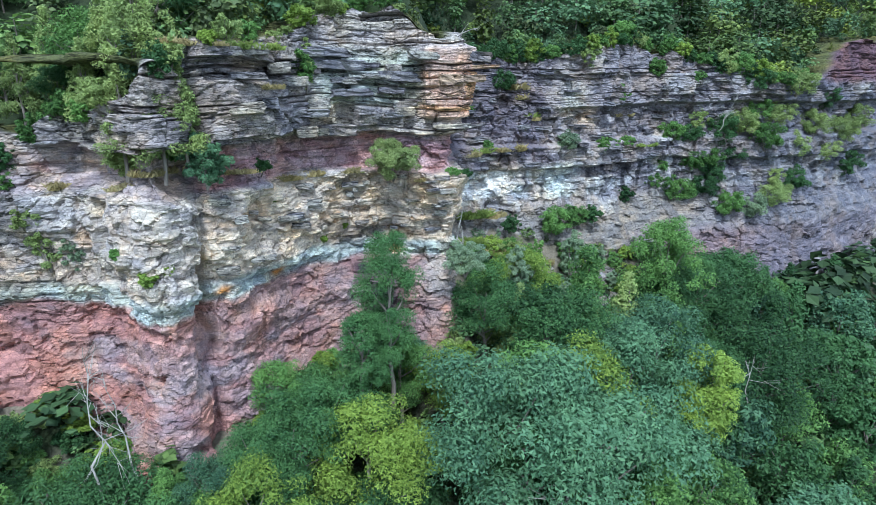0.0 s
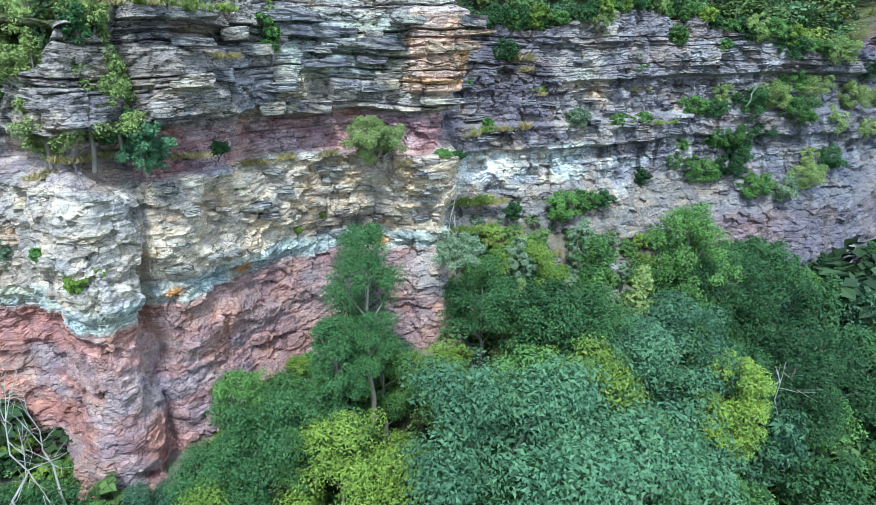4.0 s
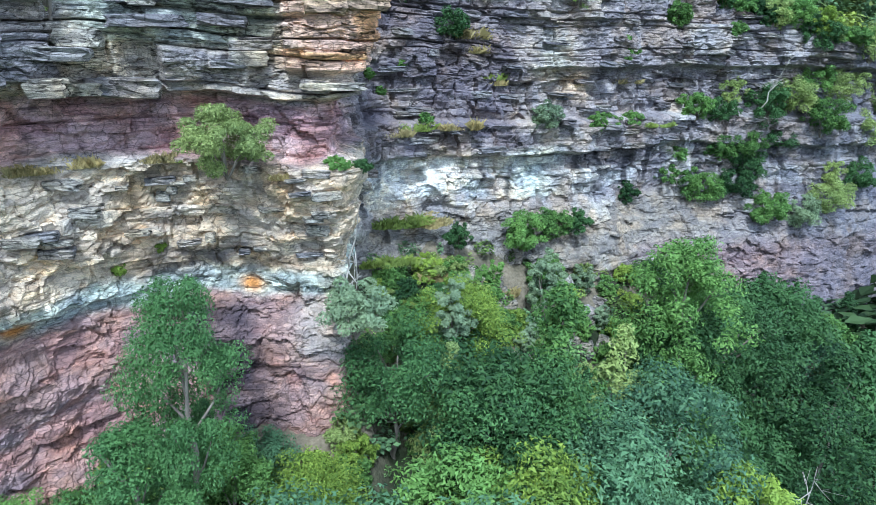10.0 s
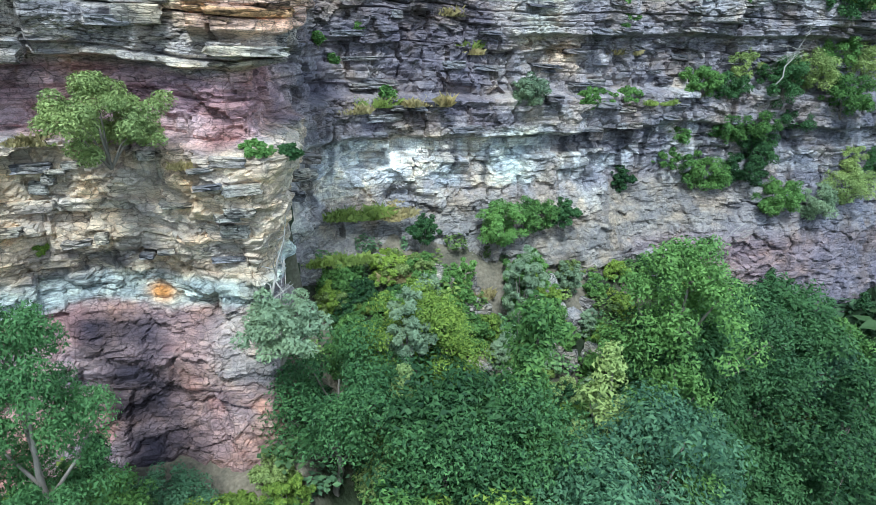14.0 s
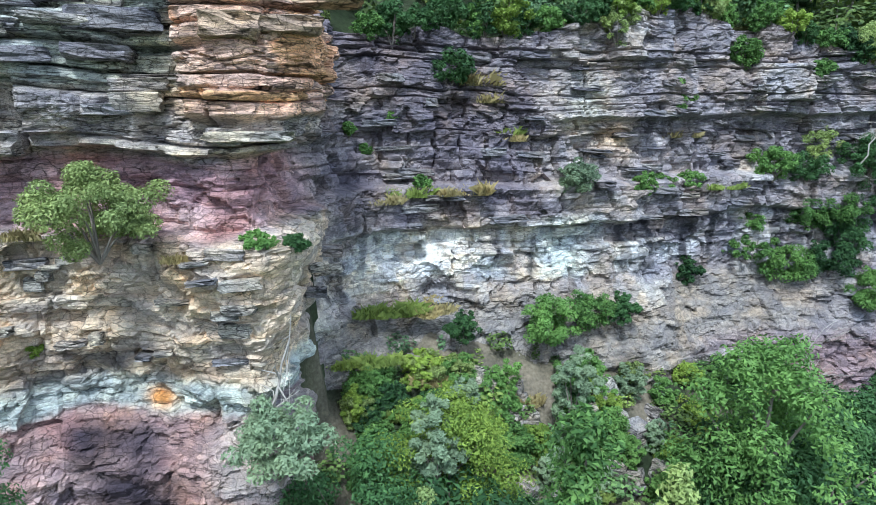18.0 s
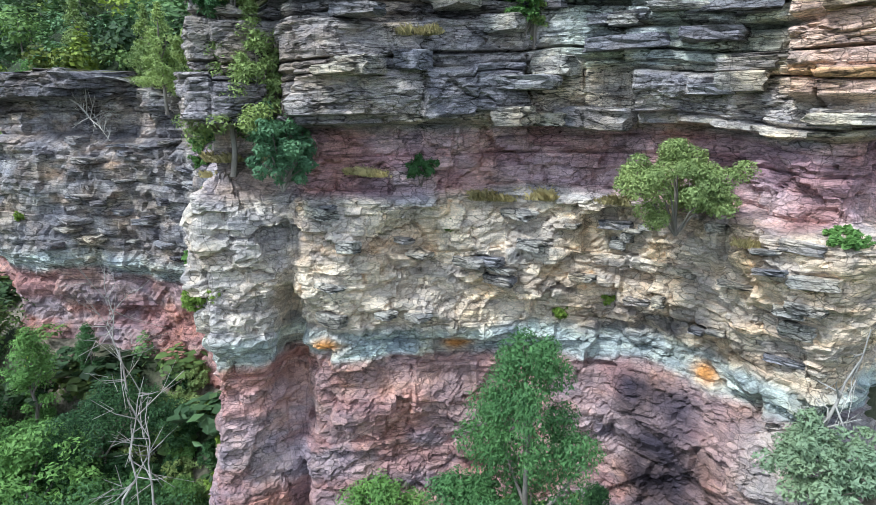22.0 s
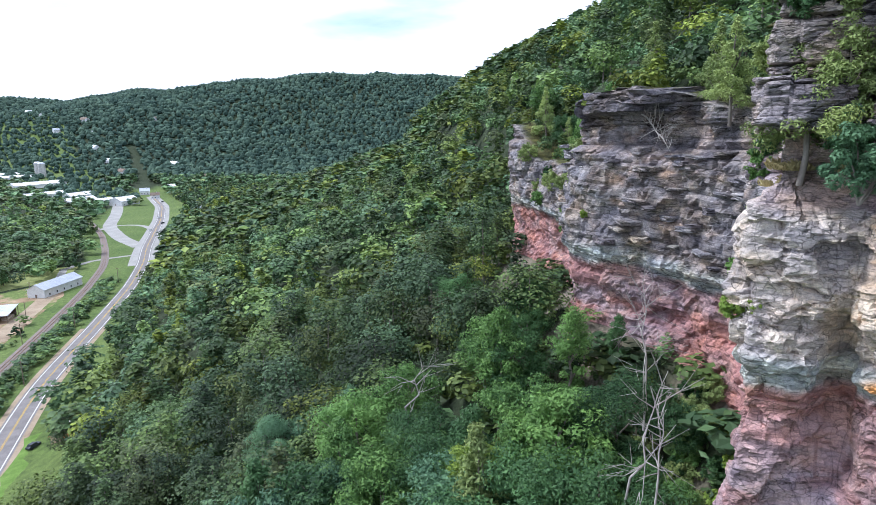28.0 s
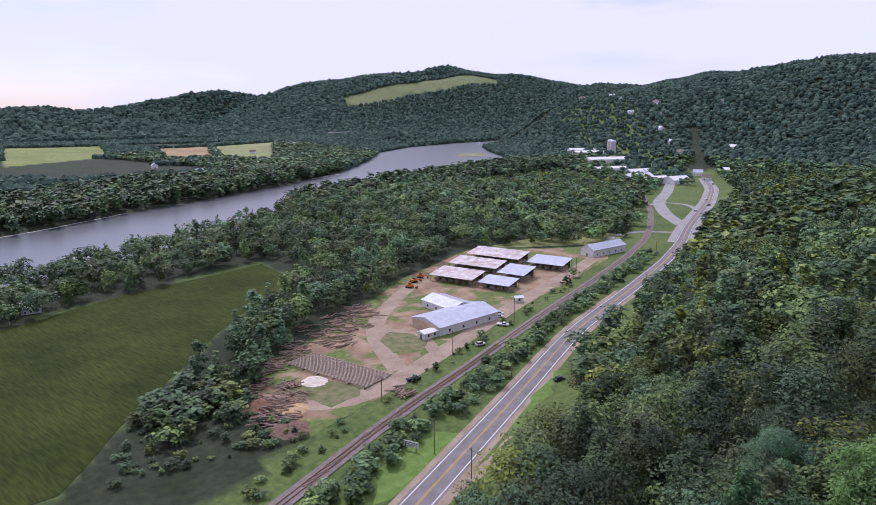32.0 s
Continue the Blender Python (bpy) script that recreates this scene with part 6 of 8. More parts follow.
strip("loop_road", [(-640, -204), (-690, -232), (-690, -262), (-650, -262)], 6, 0.085, PAVE, "small loop road on the grass island")
strip("yard_track", [(-122, -166), (-124, -150), (-138, -147), (-161, -151), (-186, -155), (-218, -161), (-275, -172), (-357, -183), (-430, -198)], 9.0, 0.085, GRAVEL, "pale dusty track through the timber yard")
strip("yard_loop", [(-161, -151), (-172, -168), (-181, -187), (-190, -202), (-217, -214), (-239, -230), (-262, -236)], 8.0, 0.095, GRAVEL, "pale dusty track looping round the yard")
strip("yard_loop_inner", [(-186, -155), (-196, -168), (-200, -182), (-192, -196)], 6.0, 0.10, GRAVEL, "pale dusty track beside the mill")

# railway
bed = strip("railway_bed", RAIL, 5.4, 0.22, BALLAST, "railway bed of dusty grey ballast", category="railway")
for s in (0.75, -0.75):
    v, f, p, d = ribbon(RAIL, 0.14, 0.50, s)
    lo = v.copy()
    lo[:, 2] -= 0.17
    n = len(v)
    half = n // 2
    walls = np.array([[i, i + 1, n + i + 1, n + i] for i in range(half - 1)] + [[half + i, n + half + i, n + half + i + 1, half + i + 1] for i in range(half - 1)])
    rail = new("rail", mesh_of("rail", np.concatenate([v, lo]), np.concatenate([f, walls]), RUST))
    rail.parent = bed
bm = bmesh.new()
box(bm, (-0.13, -1.3, 0.2), (0.13, 1.3, 0.35), 0.02)
sleeper_mesh = bm_mesh(bm, "sleeper", TIMBER)
cum = np.r_[0, np.cumsum(np.hypot(*np.diff(RAIL[3:8], axis=0).T))]
for u in np.arange(0, cum[-1], 0.62)[:290]:
    x, y = np.interp(u, cum, RAIL[3:8, 0]), np.interp(u, cum, RAIL[3:8, 1])
    x2, y2 = np.interp(u + 0.5, cum, RAIL[3:8, 0]), np.interp(u + 0.5, cum, RAIL[3:8, 1])
    sl = new("sleeper", sleeper_mesh)
    sl.parent = bed
    sl.matrix_world = pose(x, y, 0, 0, 0, math.degrees(math.atan2(y2 - y, x2 - x)))


def quad_roof(bm, w, l, eave, ridge, over=0.5, thick=0.16):
    """A gable roof along y, as two thick slopes."""
    for s in (-1, 1):
        a = [(0, -l / 2 - over, ridge), (0, l / 2 + over, ridge), (s * (w / 2 + over), l / 2 + over, eave - over * (ridge - eave) / (w / 2)), (s * (w / 2 + over), -l / 2 - over, eave - over * (ridge - eave) / (w / 2))]
        top = [bm.verts.new((x, y, z + thick)) for x, y, z in a]
        bot = [bm.verts.new(p) for p in a]
        bm.faces.new(top)
        bm.faces.new(bot[::-1])
        for i in range(4):
            bm.faces.new([top[i], bot[i], bot[(i + 1) % 4], top[(i + 1) % 4]])
    bmesh.ops.recalc_face_normals(bm, faces=bm.faces)


def gable_walls(bm, w, l, eave, ridge):
    base = [(-w / 2, -l / 2), (w / 2, -l / 2), (w / 2, l / 2), (-w / 2, l / 2)]
    lo = [bm.verts.new((x, y, 0)) for x, y in base]
    hi = [bm.verts.new((x, y, eave)) for x, y in base]
    pk = [bm.verts.new((0, -l / 2, ridge)), bm.verts.new((0, l / 2, ridge))]
    bm.faces.new([lo[0], lo[1], hi[1], pk[0], hi[0]])
    bm.faces.new([lo[2], lo[3], hi[3], pk[1], hi[2]])
    bm.faces.new([lo[1], lo[2], hi[2], hi[1]])
    bm.faces.new([lo[3], lo[0], hi[0], hi[3]])
    bmesh.ops.recalc_face_normals(bm, faces=bm.faces)


def seams(bm, w, l, eave, ridge, gap=1.6, thick=0.18):
    """Standing seams on both slopes."""
    n = int(l / gap)
    for i in range(n + 1):
        y = -l / 2 + i * l / n
        for s in (-1, 1):
            a = Vector((0, y, ridge + thick))
            b = Vector((s * w / 2, y, eave + thick))
            d = (b - a)
            m = Matrix.Translation((a + b) / 2) @ d.to_track_quat("X", "Z").to_matrix().to_4x4() @ Matrix.Diagonal((d.length, 0.09, 0.08, 1))
            bmesh.ops.create_cube(bm, size=1.0, matrix=m)


def house(name, m, w, l, eave, ridge, wall, roof, label, category="house", windows=3, chimney=False, door=True):
    ob = thing(name, m, label, category)
    bm = bmesh.new()
    gable_walls(bm, w, l, eave, ridge)
    part("wall", bm, wall, ob)
    bm = bmesh.new()
    quad_roof(bm, w, l, eave, ridge)
    rf = part("roof", bm, roof, ob)
    if roof in (ROOF_METAL, ROOF_RUSTY, ROOF_TEAL):
        bm = bmesh.new()
        seams(bm, w, l, eave, ridge)
        part("seams", bm, roof, rf)
    for s in (-1, 1):
        for i in range(windows):
            y = -l / 2 + (i + 0.7) * l / (windows + 0.4)
            bm = bmesh.new()
            box(bm, (s * w / 2 - 0.06, y - 0.5, 1.0), (s * w / 2 + 0.06, y + 0.5, 2.2), 0.02)
            part("window", bm, DARK, ob)
    if door:
        bm = bmesh.new()
        box(bm, (-0.6, -l / 2 - 0.08, 0), (0.6, -l / 2 + 0.06, 2.1), 0.02)
        part("door", bm, TIMBER, ob)
    if chimney:
        bm = bmesh.new()
        box(bm, (0.4, l * 0.2 - 0.4, ridge - 0.8), (1.2, l * 0.2 + 0.4, ridge + 1.1), 0.04)
        part("chimney", bm, CONCRETE, rf)
    return ob


def open_shed(m, w, l, low, high, roof, label):
    """A pole shed: a single-pitch metal roof on posts with a dark back wall and stacked boards inside."""
    ob = thing("open_shed", m, label, "shed", "open sheds of the timber yard")
    bm = bmesh.new()
    pts = [(-w / 2 - 0.6, -l / 2 - 0.6, high), (w / 2 + 0.6, -l / 2 - 0.6, low), (w / 2 + 0.6, l / 2 + 0.6, low), (-w / 2 - 0.6, l / 2 + 0.6, high)]
    top = [bm.verts.new((x, y, z + 0.18)) for x, y, z in pts]
    bot = [bm.verts.new(p) for p in pts]
    bm.faces.new(top), bm.faces.new(bot[::-1])
    for i in range(4):
        bm.faces.new([top[i], bot[i], bot[(i + 1) % 4], top[(i + 1) % 4]])
    seam_at = []
    n = int(l / 1.4)
    for i in range(n + 1):
        y = -l / 2 + i * l / n
        a, b = Vector((-w / 2 - 0.5, y, high + 0.2)), Vector((w / 2 + 0.5, y, low + 0.2))
        d = b - a
        seam_at.append(Matrix.Translation((a + b) / 2) @ d.to_track_quat("X", "Z").to_matrix().to_4x4())
        long_ = d.length
    bmesh.ops.recalc_face_normals(bm, faces=bm.faces)
    rf = part("roof", bm, roof, ob)
    bm = bmesh.new()
    box(bm, (-long_ / 2, -0.05, -0.04), (long_ / 2, 0.05, 0.04))
    seam = bm_mesh(bm, "roof_seam", roof)
    for sm in seam_at:
        part("roof_seam", seam, None, rf).matrix_local = sm
    bm = bmesh.new()
    box(bm, (-0.12, -0.12, 0), (0.12, 0.12, 1), 0.02)
    post = bm_mesh(bm, "post", TIMBER)
    k = max(3, int(l / 4.5))
    for i in range(k + 1):
        for s, h in ((-1, high), (1, low)):
            p = part("post", post, None, ob)
            p.location, p.scale = (s * w / 2, -l / 2 + i * l / k, 0), (1, 1, h)
    bm = bmesh.new()
    box(bm, (-w / 2 + 0.5, -l / 2 + 0.6, 0), (-w / 2 + 0.62, l / 2 - 0.6, high - 0.4))
    part("back_wall", bm, TIMBER, ob)
    for i in range(k):
        y = -l / 2 + (i + 0.5) * l / k
        for j in range(3):
            bm = bmesh.new()
            box(bm, (-w * 0.28, y - 1.5, 0.1 + 0.5 * j), (w * 0.28, y + 1.5, 0.58 + 0.5 * j), 0.05)
            part("board_pack", bm, BOARDS, ob)
    return ob


# the sawmill: two joined metal-roofed halls
house("mill_hall", pose(-222, -175.6, 0, 0, 0, 81), 20, 36, 3.9, 6.2, SIDING, ROOF_METAL, "long sawmill hall with a grey metal roof and white siding", "mill", 4)
house("mill_wing", pose(-236.0, -192.0, 0, 0, 0, -9), 15, 22, 3.7, 5.7, SIDING, ROOF_METAL, "lower mill wing with a grey metal roof", "mill", 3, door=False)
gable = thing("mill_gable", pose(-203.3, -178, 0, 0, 0, 81), "tan boarded end wall of the sawmill", "wall")
bm = bmesh.new()
box(bm, (-8.6, -0.12, 0), (8.6, 0.0, 4.6), 0.03, pose(0, 0, 0, 0, 0, 90) @ pose(0, 0, 0, 0, 0, -90))
part("panel", bm, SIDING_TAN, gable)
house("office_trailer", pose(-199, -172, 0, 0, 0, 81), 4.5, 8, 2.8, 3.4, SIDING, SIDING, "small white office trailer at the mill's end", "trailer", 2)
for x, y, w, l, lo, hi, rf, turn, label in (
        (-281, -222, 16, 27, 3.8, 5.6, ROOF_RUSTY, 9, "open timber shed with a rust-streaked metal roof"), (-311, -230, 15, 32, 3.8, 5.6, ROOF_RUSTY, 9, "long open timber shed with a streaked metal roof"),
        (-340, -235, 17, 37, 4.0, 6.0, ROOF_RUSTY, 9, "longest open timber shed with a rusty roof"), (-343.5, -198, 16, 23, 3.8, 5.6, ROOF_METAL, 9, "open timber shed with a pale grey metal roof"),
        (-308, -199, 17, 16, 4.2, 6.0, ROOF_METAL, 9, "boarded shed with a blue-grey metal roof"), (-284, -195, 13, 18, 3.4, 4.8, ROOF_METAL, 9, "low open shed with a pale metal roof")):
    open_shed(pose(x, y, 0, 0, 0, turn), w, l, lo, hi, rf, label)
house("barn", pose(-404, -191, 0, 0, 0, 77), 11, 34, 5.0, 8.0, SIDING, ROOF_METAL, "long white barn with a grey roof beside the railway", "barn", 5)
house("hut", pose(-268, -171.5, 0, 0, 0, 60), 3.4, 4.2, 2.6, 3.3, SIDING, SIDING, "small white hut beside the track", "hut", 1)

# heaps and stacks in the yard
bm = bmesh.new()
bmesh.ops.create_cone(bm, cap_ends=True, segments=8, radius1=0.24, radius2=0.19, depth=5.0, matrix=pose(0, 0, 0, 90))
log_mesh = bm_mesh(bm, "log", LOGS)


def log_pile(x, y, turn, n, length, width, label, spread=10):
    ob = thing("log_pile", pose(x, y, 0, 0, 0, turn), label, "log pile", "log piles of the timber yard")
    for i in range(n):
        lg = new("log", log_mesh)
        lg.parent = ob
        t = random.random()
        lg.matrix_local = pose(random.uniform(-width / 2, width / 2), random.uniform(-length / 2, length / 2), 0.2 + 1.9 * t * (1 - t) * random.uniform(0.2, 2), random.uniform(-6, 6), 0, random.gauss(0, spread))
    return ob


log_pile(-172, -206, 70, 70, 16, 34, "long loose pile of cut grey-brown logs", 22)
log_pile(-189, -214, 75, 70, 14, 26, "heap of cut logs beside the trees", 22)
log_pile(-205, -221, 72, 60, 12, 24, "long heap of cut logs under the trees", 24)
log_pile(-152, -203, 64, 50, 10, 20, "loose heap of grey-brown logs beside the trees", 26)
log_pile(-121, -186, 55, 60, 12, 24, "heap of weathered logs at the yard's end", 25)
log_pile(-116, -163, 40, 90, 12, 26, "fanned heap of long grey slabwood", 30)
log_pile(-135, -196, 60, 40, 9, 12, "loose stack of short logs", 25)
log_pile(-151, -141.5, 80, 26, 4, 8, "small heap of logs beside the track", 20)
log_pile(-128, -176, 15, 30, 5, 8, "criss-cross pile of split logs", 45)


def heap(name, x, y, r, h, material, label):
    bm = bmesh.new()
    bmesh.ops.create_cone(bm, cap_ends=True, segments=22, radius1=r, radius2=0.05, depth=h, matrix=pose(0, 0, h / 2))
    bmesh.ops.subdivide_edges(bm, edges=list(bm.edges), cuts=2, use_grid_fill=True)
    for v in bm.verts:
        k = 1 + 0.18 * noise.noise(v.co * 0.6 + Vector((x, y, 0)))
        v.co.x *= k
        v.co.y *= k
        v.co.z = max(0, v.co.z * (0.85 + 0.3 * noise.noise(v.co * 0.9)))
    ob = new(name, bm_mesh(bm, name, material))
    ob.matrix_world = pose(x, y, 0.02)
    return tagged(ob, label, "heap")


heap("sawdust_heap", -137.5, -172.5, 5.0, 2.2, SAWDUST, "heap of pale cream sawdust")
heap("bark_heap", -113, -172, 5.5, 2.0, simple("brown_bark_mulch", (0.14, 0.07, 0.04), (0.28, 0.15, 0.09), 0.8, 0.95), "heap of reddish brown bark")
heap("chip_heap", -120, -160, 4.5, 1.2, simple("tan_wood_chips", (0.42, 0.28, 0.13), (0.60, 0.42, 0.22), 0.6, 0.95), "low heap of tan wood chips")
heap("soil_heap", -308, -176, 6, 1.4, GRAVEL, "low heap of brown earth")
heap("brush_pile", -110, -150, 6.5, 2.2, simple("brown_brush", (0.12, 0.07, 0.05), (0.26, 0.17, 0.12), 1.5, 0.95), "heap of brown brushwood")
# the low rack of drying timbers
rack = thing("drying_rack", pose(-149.5, -173.5, 0, 0, 0, 7), "wide low rack of weathered timbers in rows", "rack")
bm = bmesh.new()
box(bm, (-0.14, -20, 0.45), (0.14, 20, 0.75), 0.03)
beam = bm_mesh(bm, "beam", BOARDS)
bm = bmesh.new()
box(bm, (-7.5, -0.12, 0.0), (7.5, 0.12, 0.45), 0.02)
bearer = bm_mesh(bm, "bearer", TIMBER)
for i in range(19):
    part("beam", beam, None, rack).location = (-7.2 + 0.8 * i, random.uniform(-0.3, 0.3), 0.03 * i)
for i in range(6):
    part("bearer", bearer, None, rack).location = (0, -19 + 7.6 * i, 0)


def car(m, paint_, label, truck=False, name="car"):
    ob = thing(name, m, label, "truck" if truck else "car")
    L = 5.6 if truck else 4.5
    bm = bmesh.new()
    box(bm, (-0.9, -L / 2, 0.35), (0.9, L / 2, 1.0), 0.12)
    part("body", bm, paint_, ob)
    bm = bmesh.new()
    y0, y1 = (-0.2, 1.6) if truck else (-1.7, 1.1)
    vs = box(bm, (-0.82, y0, 0.98), (0.82, y1, 1.62), 0.0)
    for v in vs:
        if v.co.z > 1.3:
            v.co.x *= 0.82
            v.co.y = (y0 + y1) / 2 + (v.co.y - (y0 + y1) / 2) * 0.72
    part("cabin", bm, DARK, ob)
    bm = bmesh.new()
    c = (y0 + y1) / 2
    box(bm, (-0.66, c - (y1 - y0) * 0.35, 1.60), (0.66, c + (y1 - y0) * 0.35, 1.66), 0.02)
    part("roof", bm, paint_, ob)
    for sx in (-0.86, 0.86):
        for sy in (-L * 0.31, L * 0.31):
            bm = bmesh.new()
            bmesh.ops.create_cone(bm, cap_ends=True, segments=14, radius1=0.34, radius2=0.34, depth=0.22, matrix=pose(sx, sy, 0.34, 0, 90))
            part("wheel", bm, RUBBER, ob)
    return ob


car(pose(-194.9, -105.5, 0.08, 0, 0, 70), CAR_DARK, "dark parked car on the roadside grass")
car(pose(-240, -164.5, 0.1, 0, 0, 50), CAR_WHITE, "white pickup truck parked beside the mill", True, "pickup_truck")
car(pose(-244, -166.5, 0.1, 0, 0, 50), CAR_WHITE, "white van parked beside the mill", False, "van")
car(pose(-232, -156, 0.1, 0, 0, 20), CAR_WHITE, "old white truck among scrap beside the track", True, "old_truck")
car(pose(-161.5, -146, 0.1, 0, 0, 65), CAR_DARK, "dark loaded truck beside the track", True, "flatbed_truck")
car(pose(-205, -148.5, 0.1, 0, 0, 65), CONCRETE, "derelict grey car in the weeds", False, "derelict_car")
for k, (x, y) in enumerate(((-690, -211), (-735, -228), (-905, -274), (-640, -208), (-545, -164), (-560, -162), (-470, -151))):
    car(pose(x, y, 0.15, 0, 0, 75), CAR_WHITE if k % 2 else CAR_DARK, "car on the road near the junction")
car(pose(-800, -330, 0.15, 0, 0, 70), CAR_WHITE, "white box truck parked at the farm", True, "box_truck")


def machine(x, y, turn):
    """A yellow-orange loader left in the grass: body, cab, arm and tracks."""
    ob = thing("loader", pose(x, y, 0.1, 0, 0, turn), "rusty orange loader parked in the grass", "machine", "loaders at the wood's edge")
    for name, lo, hi, mt in (("body", (-1.2, -1.8, 0.7), (1.2, 1.8, 1.9), ORANGE), ("cab", (-0.8, -0.6, 1.9), (0.8, 1.0, 2.9), RUST), ("track", (-1.5, -2.0, 0), (-1.0, 2.0, 0.8), RUBBER), ("track", (1.0, -2.0, 0), (1.5, 2.0, 0.8), RUBBER), ("arm", (-0.3, 1.6, 1.2), (0.3, 4.2, 1.6), ORANGE), ("bucket", (-1.3, 4.0, 0.3), (1.3, 4.9, 1.3), RUST)):
        bm = bmesh.new()
        box(bm, lo, hi, 0.12)
        part(name, bm, mt, ob)


machine(-252, -233, 20), machine(-262, -239, 70), machine(-272, -243, 40)


def pole(x, y, h=10.5, turn=0.0):
    ob = thing("utility_pole", pose(x, y, float(ground_z(x, y)), 0, 0, turn), "wooden utility pole with a crossarm and insulators", "pole", "utility poles")
    bm = bmesh.new()
    bmesh.ops.create_cone(bm, cap_ends=True, segments=8, radius1=0.19, radius2=0.13, depth=h + 0.5, matrix=pose(0, 0, h / 2 - 0.25))
    part("post", bm, TIMBER, ob)
    bm = bmesh.new()
    box(bm, (-1.2, -0.06, h - 0.75), (1.2, 0.06, h - 0.6), 0.01)
    part("crossarm", bm, TIMBER, ob)
    for dx in (-1.05, 0, 1.05):
        bm = bmesh.new()
        bmesh.ops.create_cone(bm, cap_ends=True, segments=6, radius1=0.07, radius2=0.04, depth=0.22, matrix=pose(dx, 0, h - 0.5))
        part("insulator", bm, CONCRETE, ob)
    return ob


for x, y, h in ((-128, -107, 11), (-142, -142.5, 9), (-125, -91.5, 9), (-186, -120, 11), (-190, -151, 10), (-239, -154.5, 11), (-300, -160, 10), (-248, -134, 10), (-322, -146, 10), (-345, -180, 9), (-392, -200, 9), (-420, -160, 10)):
    pole(x, y, h, 75)
bb = thing("billboard", pose(-125.2, -113.4, 0, 0, 0, 105), "small white roadside billboard on two posts", "billboard")
bm = bmesh.new()
box(bm, (-2.4, -0.08, 1.0), (2.4, 0.08, 2.9), 0.03)
part("panel", bm, SIDING, bb)
for dx in (-1.7, 1.7):
    bm = bmesh.new()
    box(bm, (dx - 0.1, -0.2, 0), (dx + 0.1, -0.08, 2.7), 0.01)
    part("post", bm, TIMBER, bb)
bm = bmesh.new()
for i in range(3):
    box(bm, (-1.9, -0.10, 2.4 - 0.5 * i), (1.9 - 0.5 * i, -0.085, 2.55 - 0.5 * i))
part("writing", bm, DARK, bb)
fence = thing("guard_rail", pose(0, 0, 0), "low grey guard rail at the lay-by's edge", "guard rail")
bm = bmesh.new()
box(bm, (-10, -0.05, 0.45), (10, 0.05, 0.8), 0.03, pose(-122, -84.2, 0.1, 0, 0, -10))
part("rail", bm, CONCRETE, fence)
for i in range(8):
    bm = bmesh.new()
    box(bm, (-9.5 + 2.7 * i - 0.08, -0.08, 0), (-9.5 + 2.7 * i + 0.08, 0.05, 0.75), 0.0, pose(-122, -84.2, 0.0, 0, 0, -10))
    part("post", bm, TIMBER, fence)
house("cottage", pose(-196, -96, 1.5, 0, 0, 70), 5, 7, 2.7, 4.6, SIDING_TAN, simple("orange_shingles", (0.40, 0.18, 0.08), (0.55, 0.27, 0.13), 1.0, 0.85), "small cottage with an orange-brown roof under the trees", chimney=True)

# junction and town
house("shop", pose(-548, -160, 0, 0, 0, 72), 12, 24, 4, 6.2, SIDING, ROOF_TEAL, "white roadside shop with a teal metal roof", "shop", 4)
for x, y, turn, w, l, e, r, label in ((-918, -388, 62, 18, 46, 5, 9, "long white hoop barn"), (-904, -352, 62, 16, 30, 5, 8, "white farm shed"), (-889, -318, 62, 22, 30, 6, 11, "big white barn with a dark doorway"), (-1000, -470, 55, 20, 60, 5, 8, "long low white farm building"),
                                      (-1090, -520, 52, 24, 80, 6, 10, "long white greenhouse"), (-985, -415, 60, 18, 40, 5, 9, "white hoop barn"), (-1180, -600, 45, 24, 70, 6, 9, "long white greenhouse roof"), (-1240, -650, 45, 22, 60, 6, 9, "low white warehouse")):
    house("white_barn", pose(x, y, float(ground_z(x, y)), 0, 0, turn), w, l, e, r, SIDING, SIDING if w > 15 else ROOF_METAL, label + " at the edge of town", "barn", 4)
for i, (x, y) in enumerate(((-1185, -555), (-1196, -566))):
    silo = thing("silo", pose(x, y, float(ground_z(x, y))), "grey concrete silo with a domed top", "silo", "farm silos")
    bm = bmesh.new()
    bmesh.ops.create_cone(bm, cap_ends=True, segments=20, radius1=6, radius2=6, depth=22, matrix=pose(0, 0, 11))
    part("body", bm, CONCRETE, silo)
    bm = bmesh.new()
    bmesh.ops.create_uvsphere(bm, u_segments=18, v_segments=8, radius=6, matrix=pose(0, 0, 22) @ Matrix.Diagonal((1, 1, 0.5, 1)))
    part("dome", bm, ROOF_METAL, silo)
hr = random.Random(4)
HOUSE_SPOTS = [(-960, -300), (-1010, -330), (-1050, -300), (-1100, -390), (-1180, -420), (-1260, -470), (-1330, -520), (-1420, -560), (-1500, -600), (-1560, -716), (-1450, -640), (-1600, -760), (-1700, -900), (-1250, -350), (-1500, -450), (-1150, -270), (-1750, -1250), (-1650, -1150), (-1800, -1350), (-700, -1250), (-820, -1330), (-930, -1420), (-640, -1300), (-560, -1180), (-470, -900), (-540, -980), (-420, -860), (-1900, -1500), (-2000, -1700), (-1120, -1500), (-700, -175), (-100, -345), (-75, -340)]
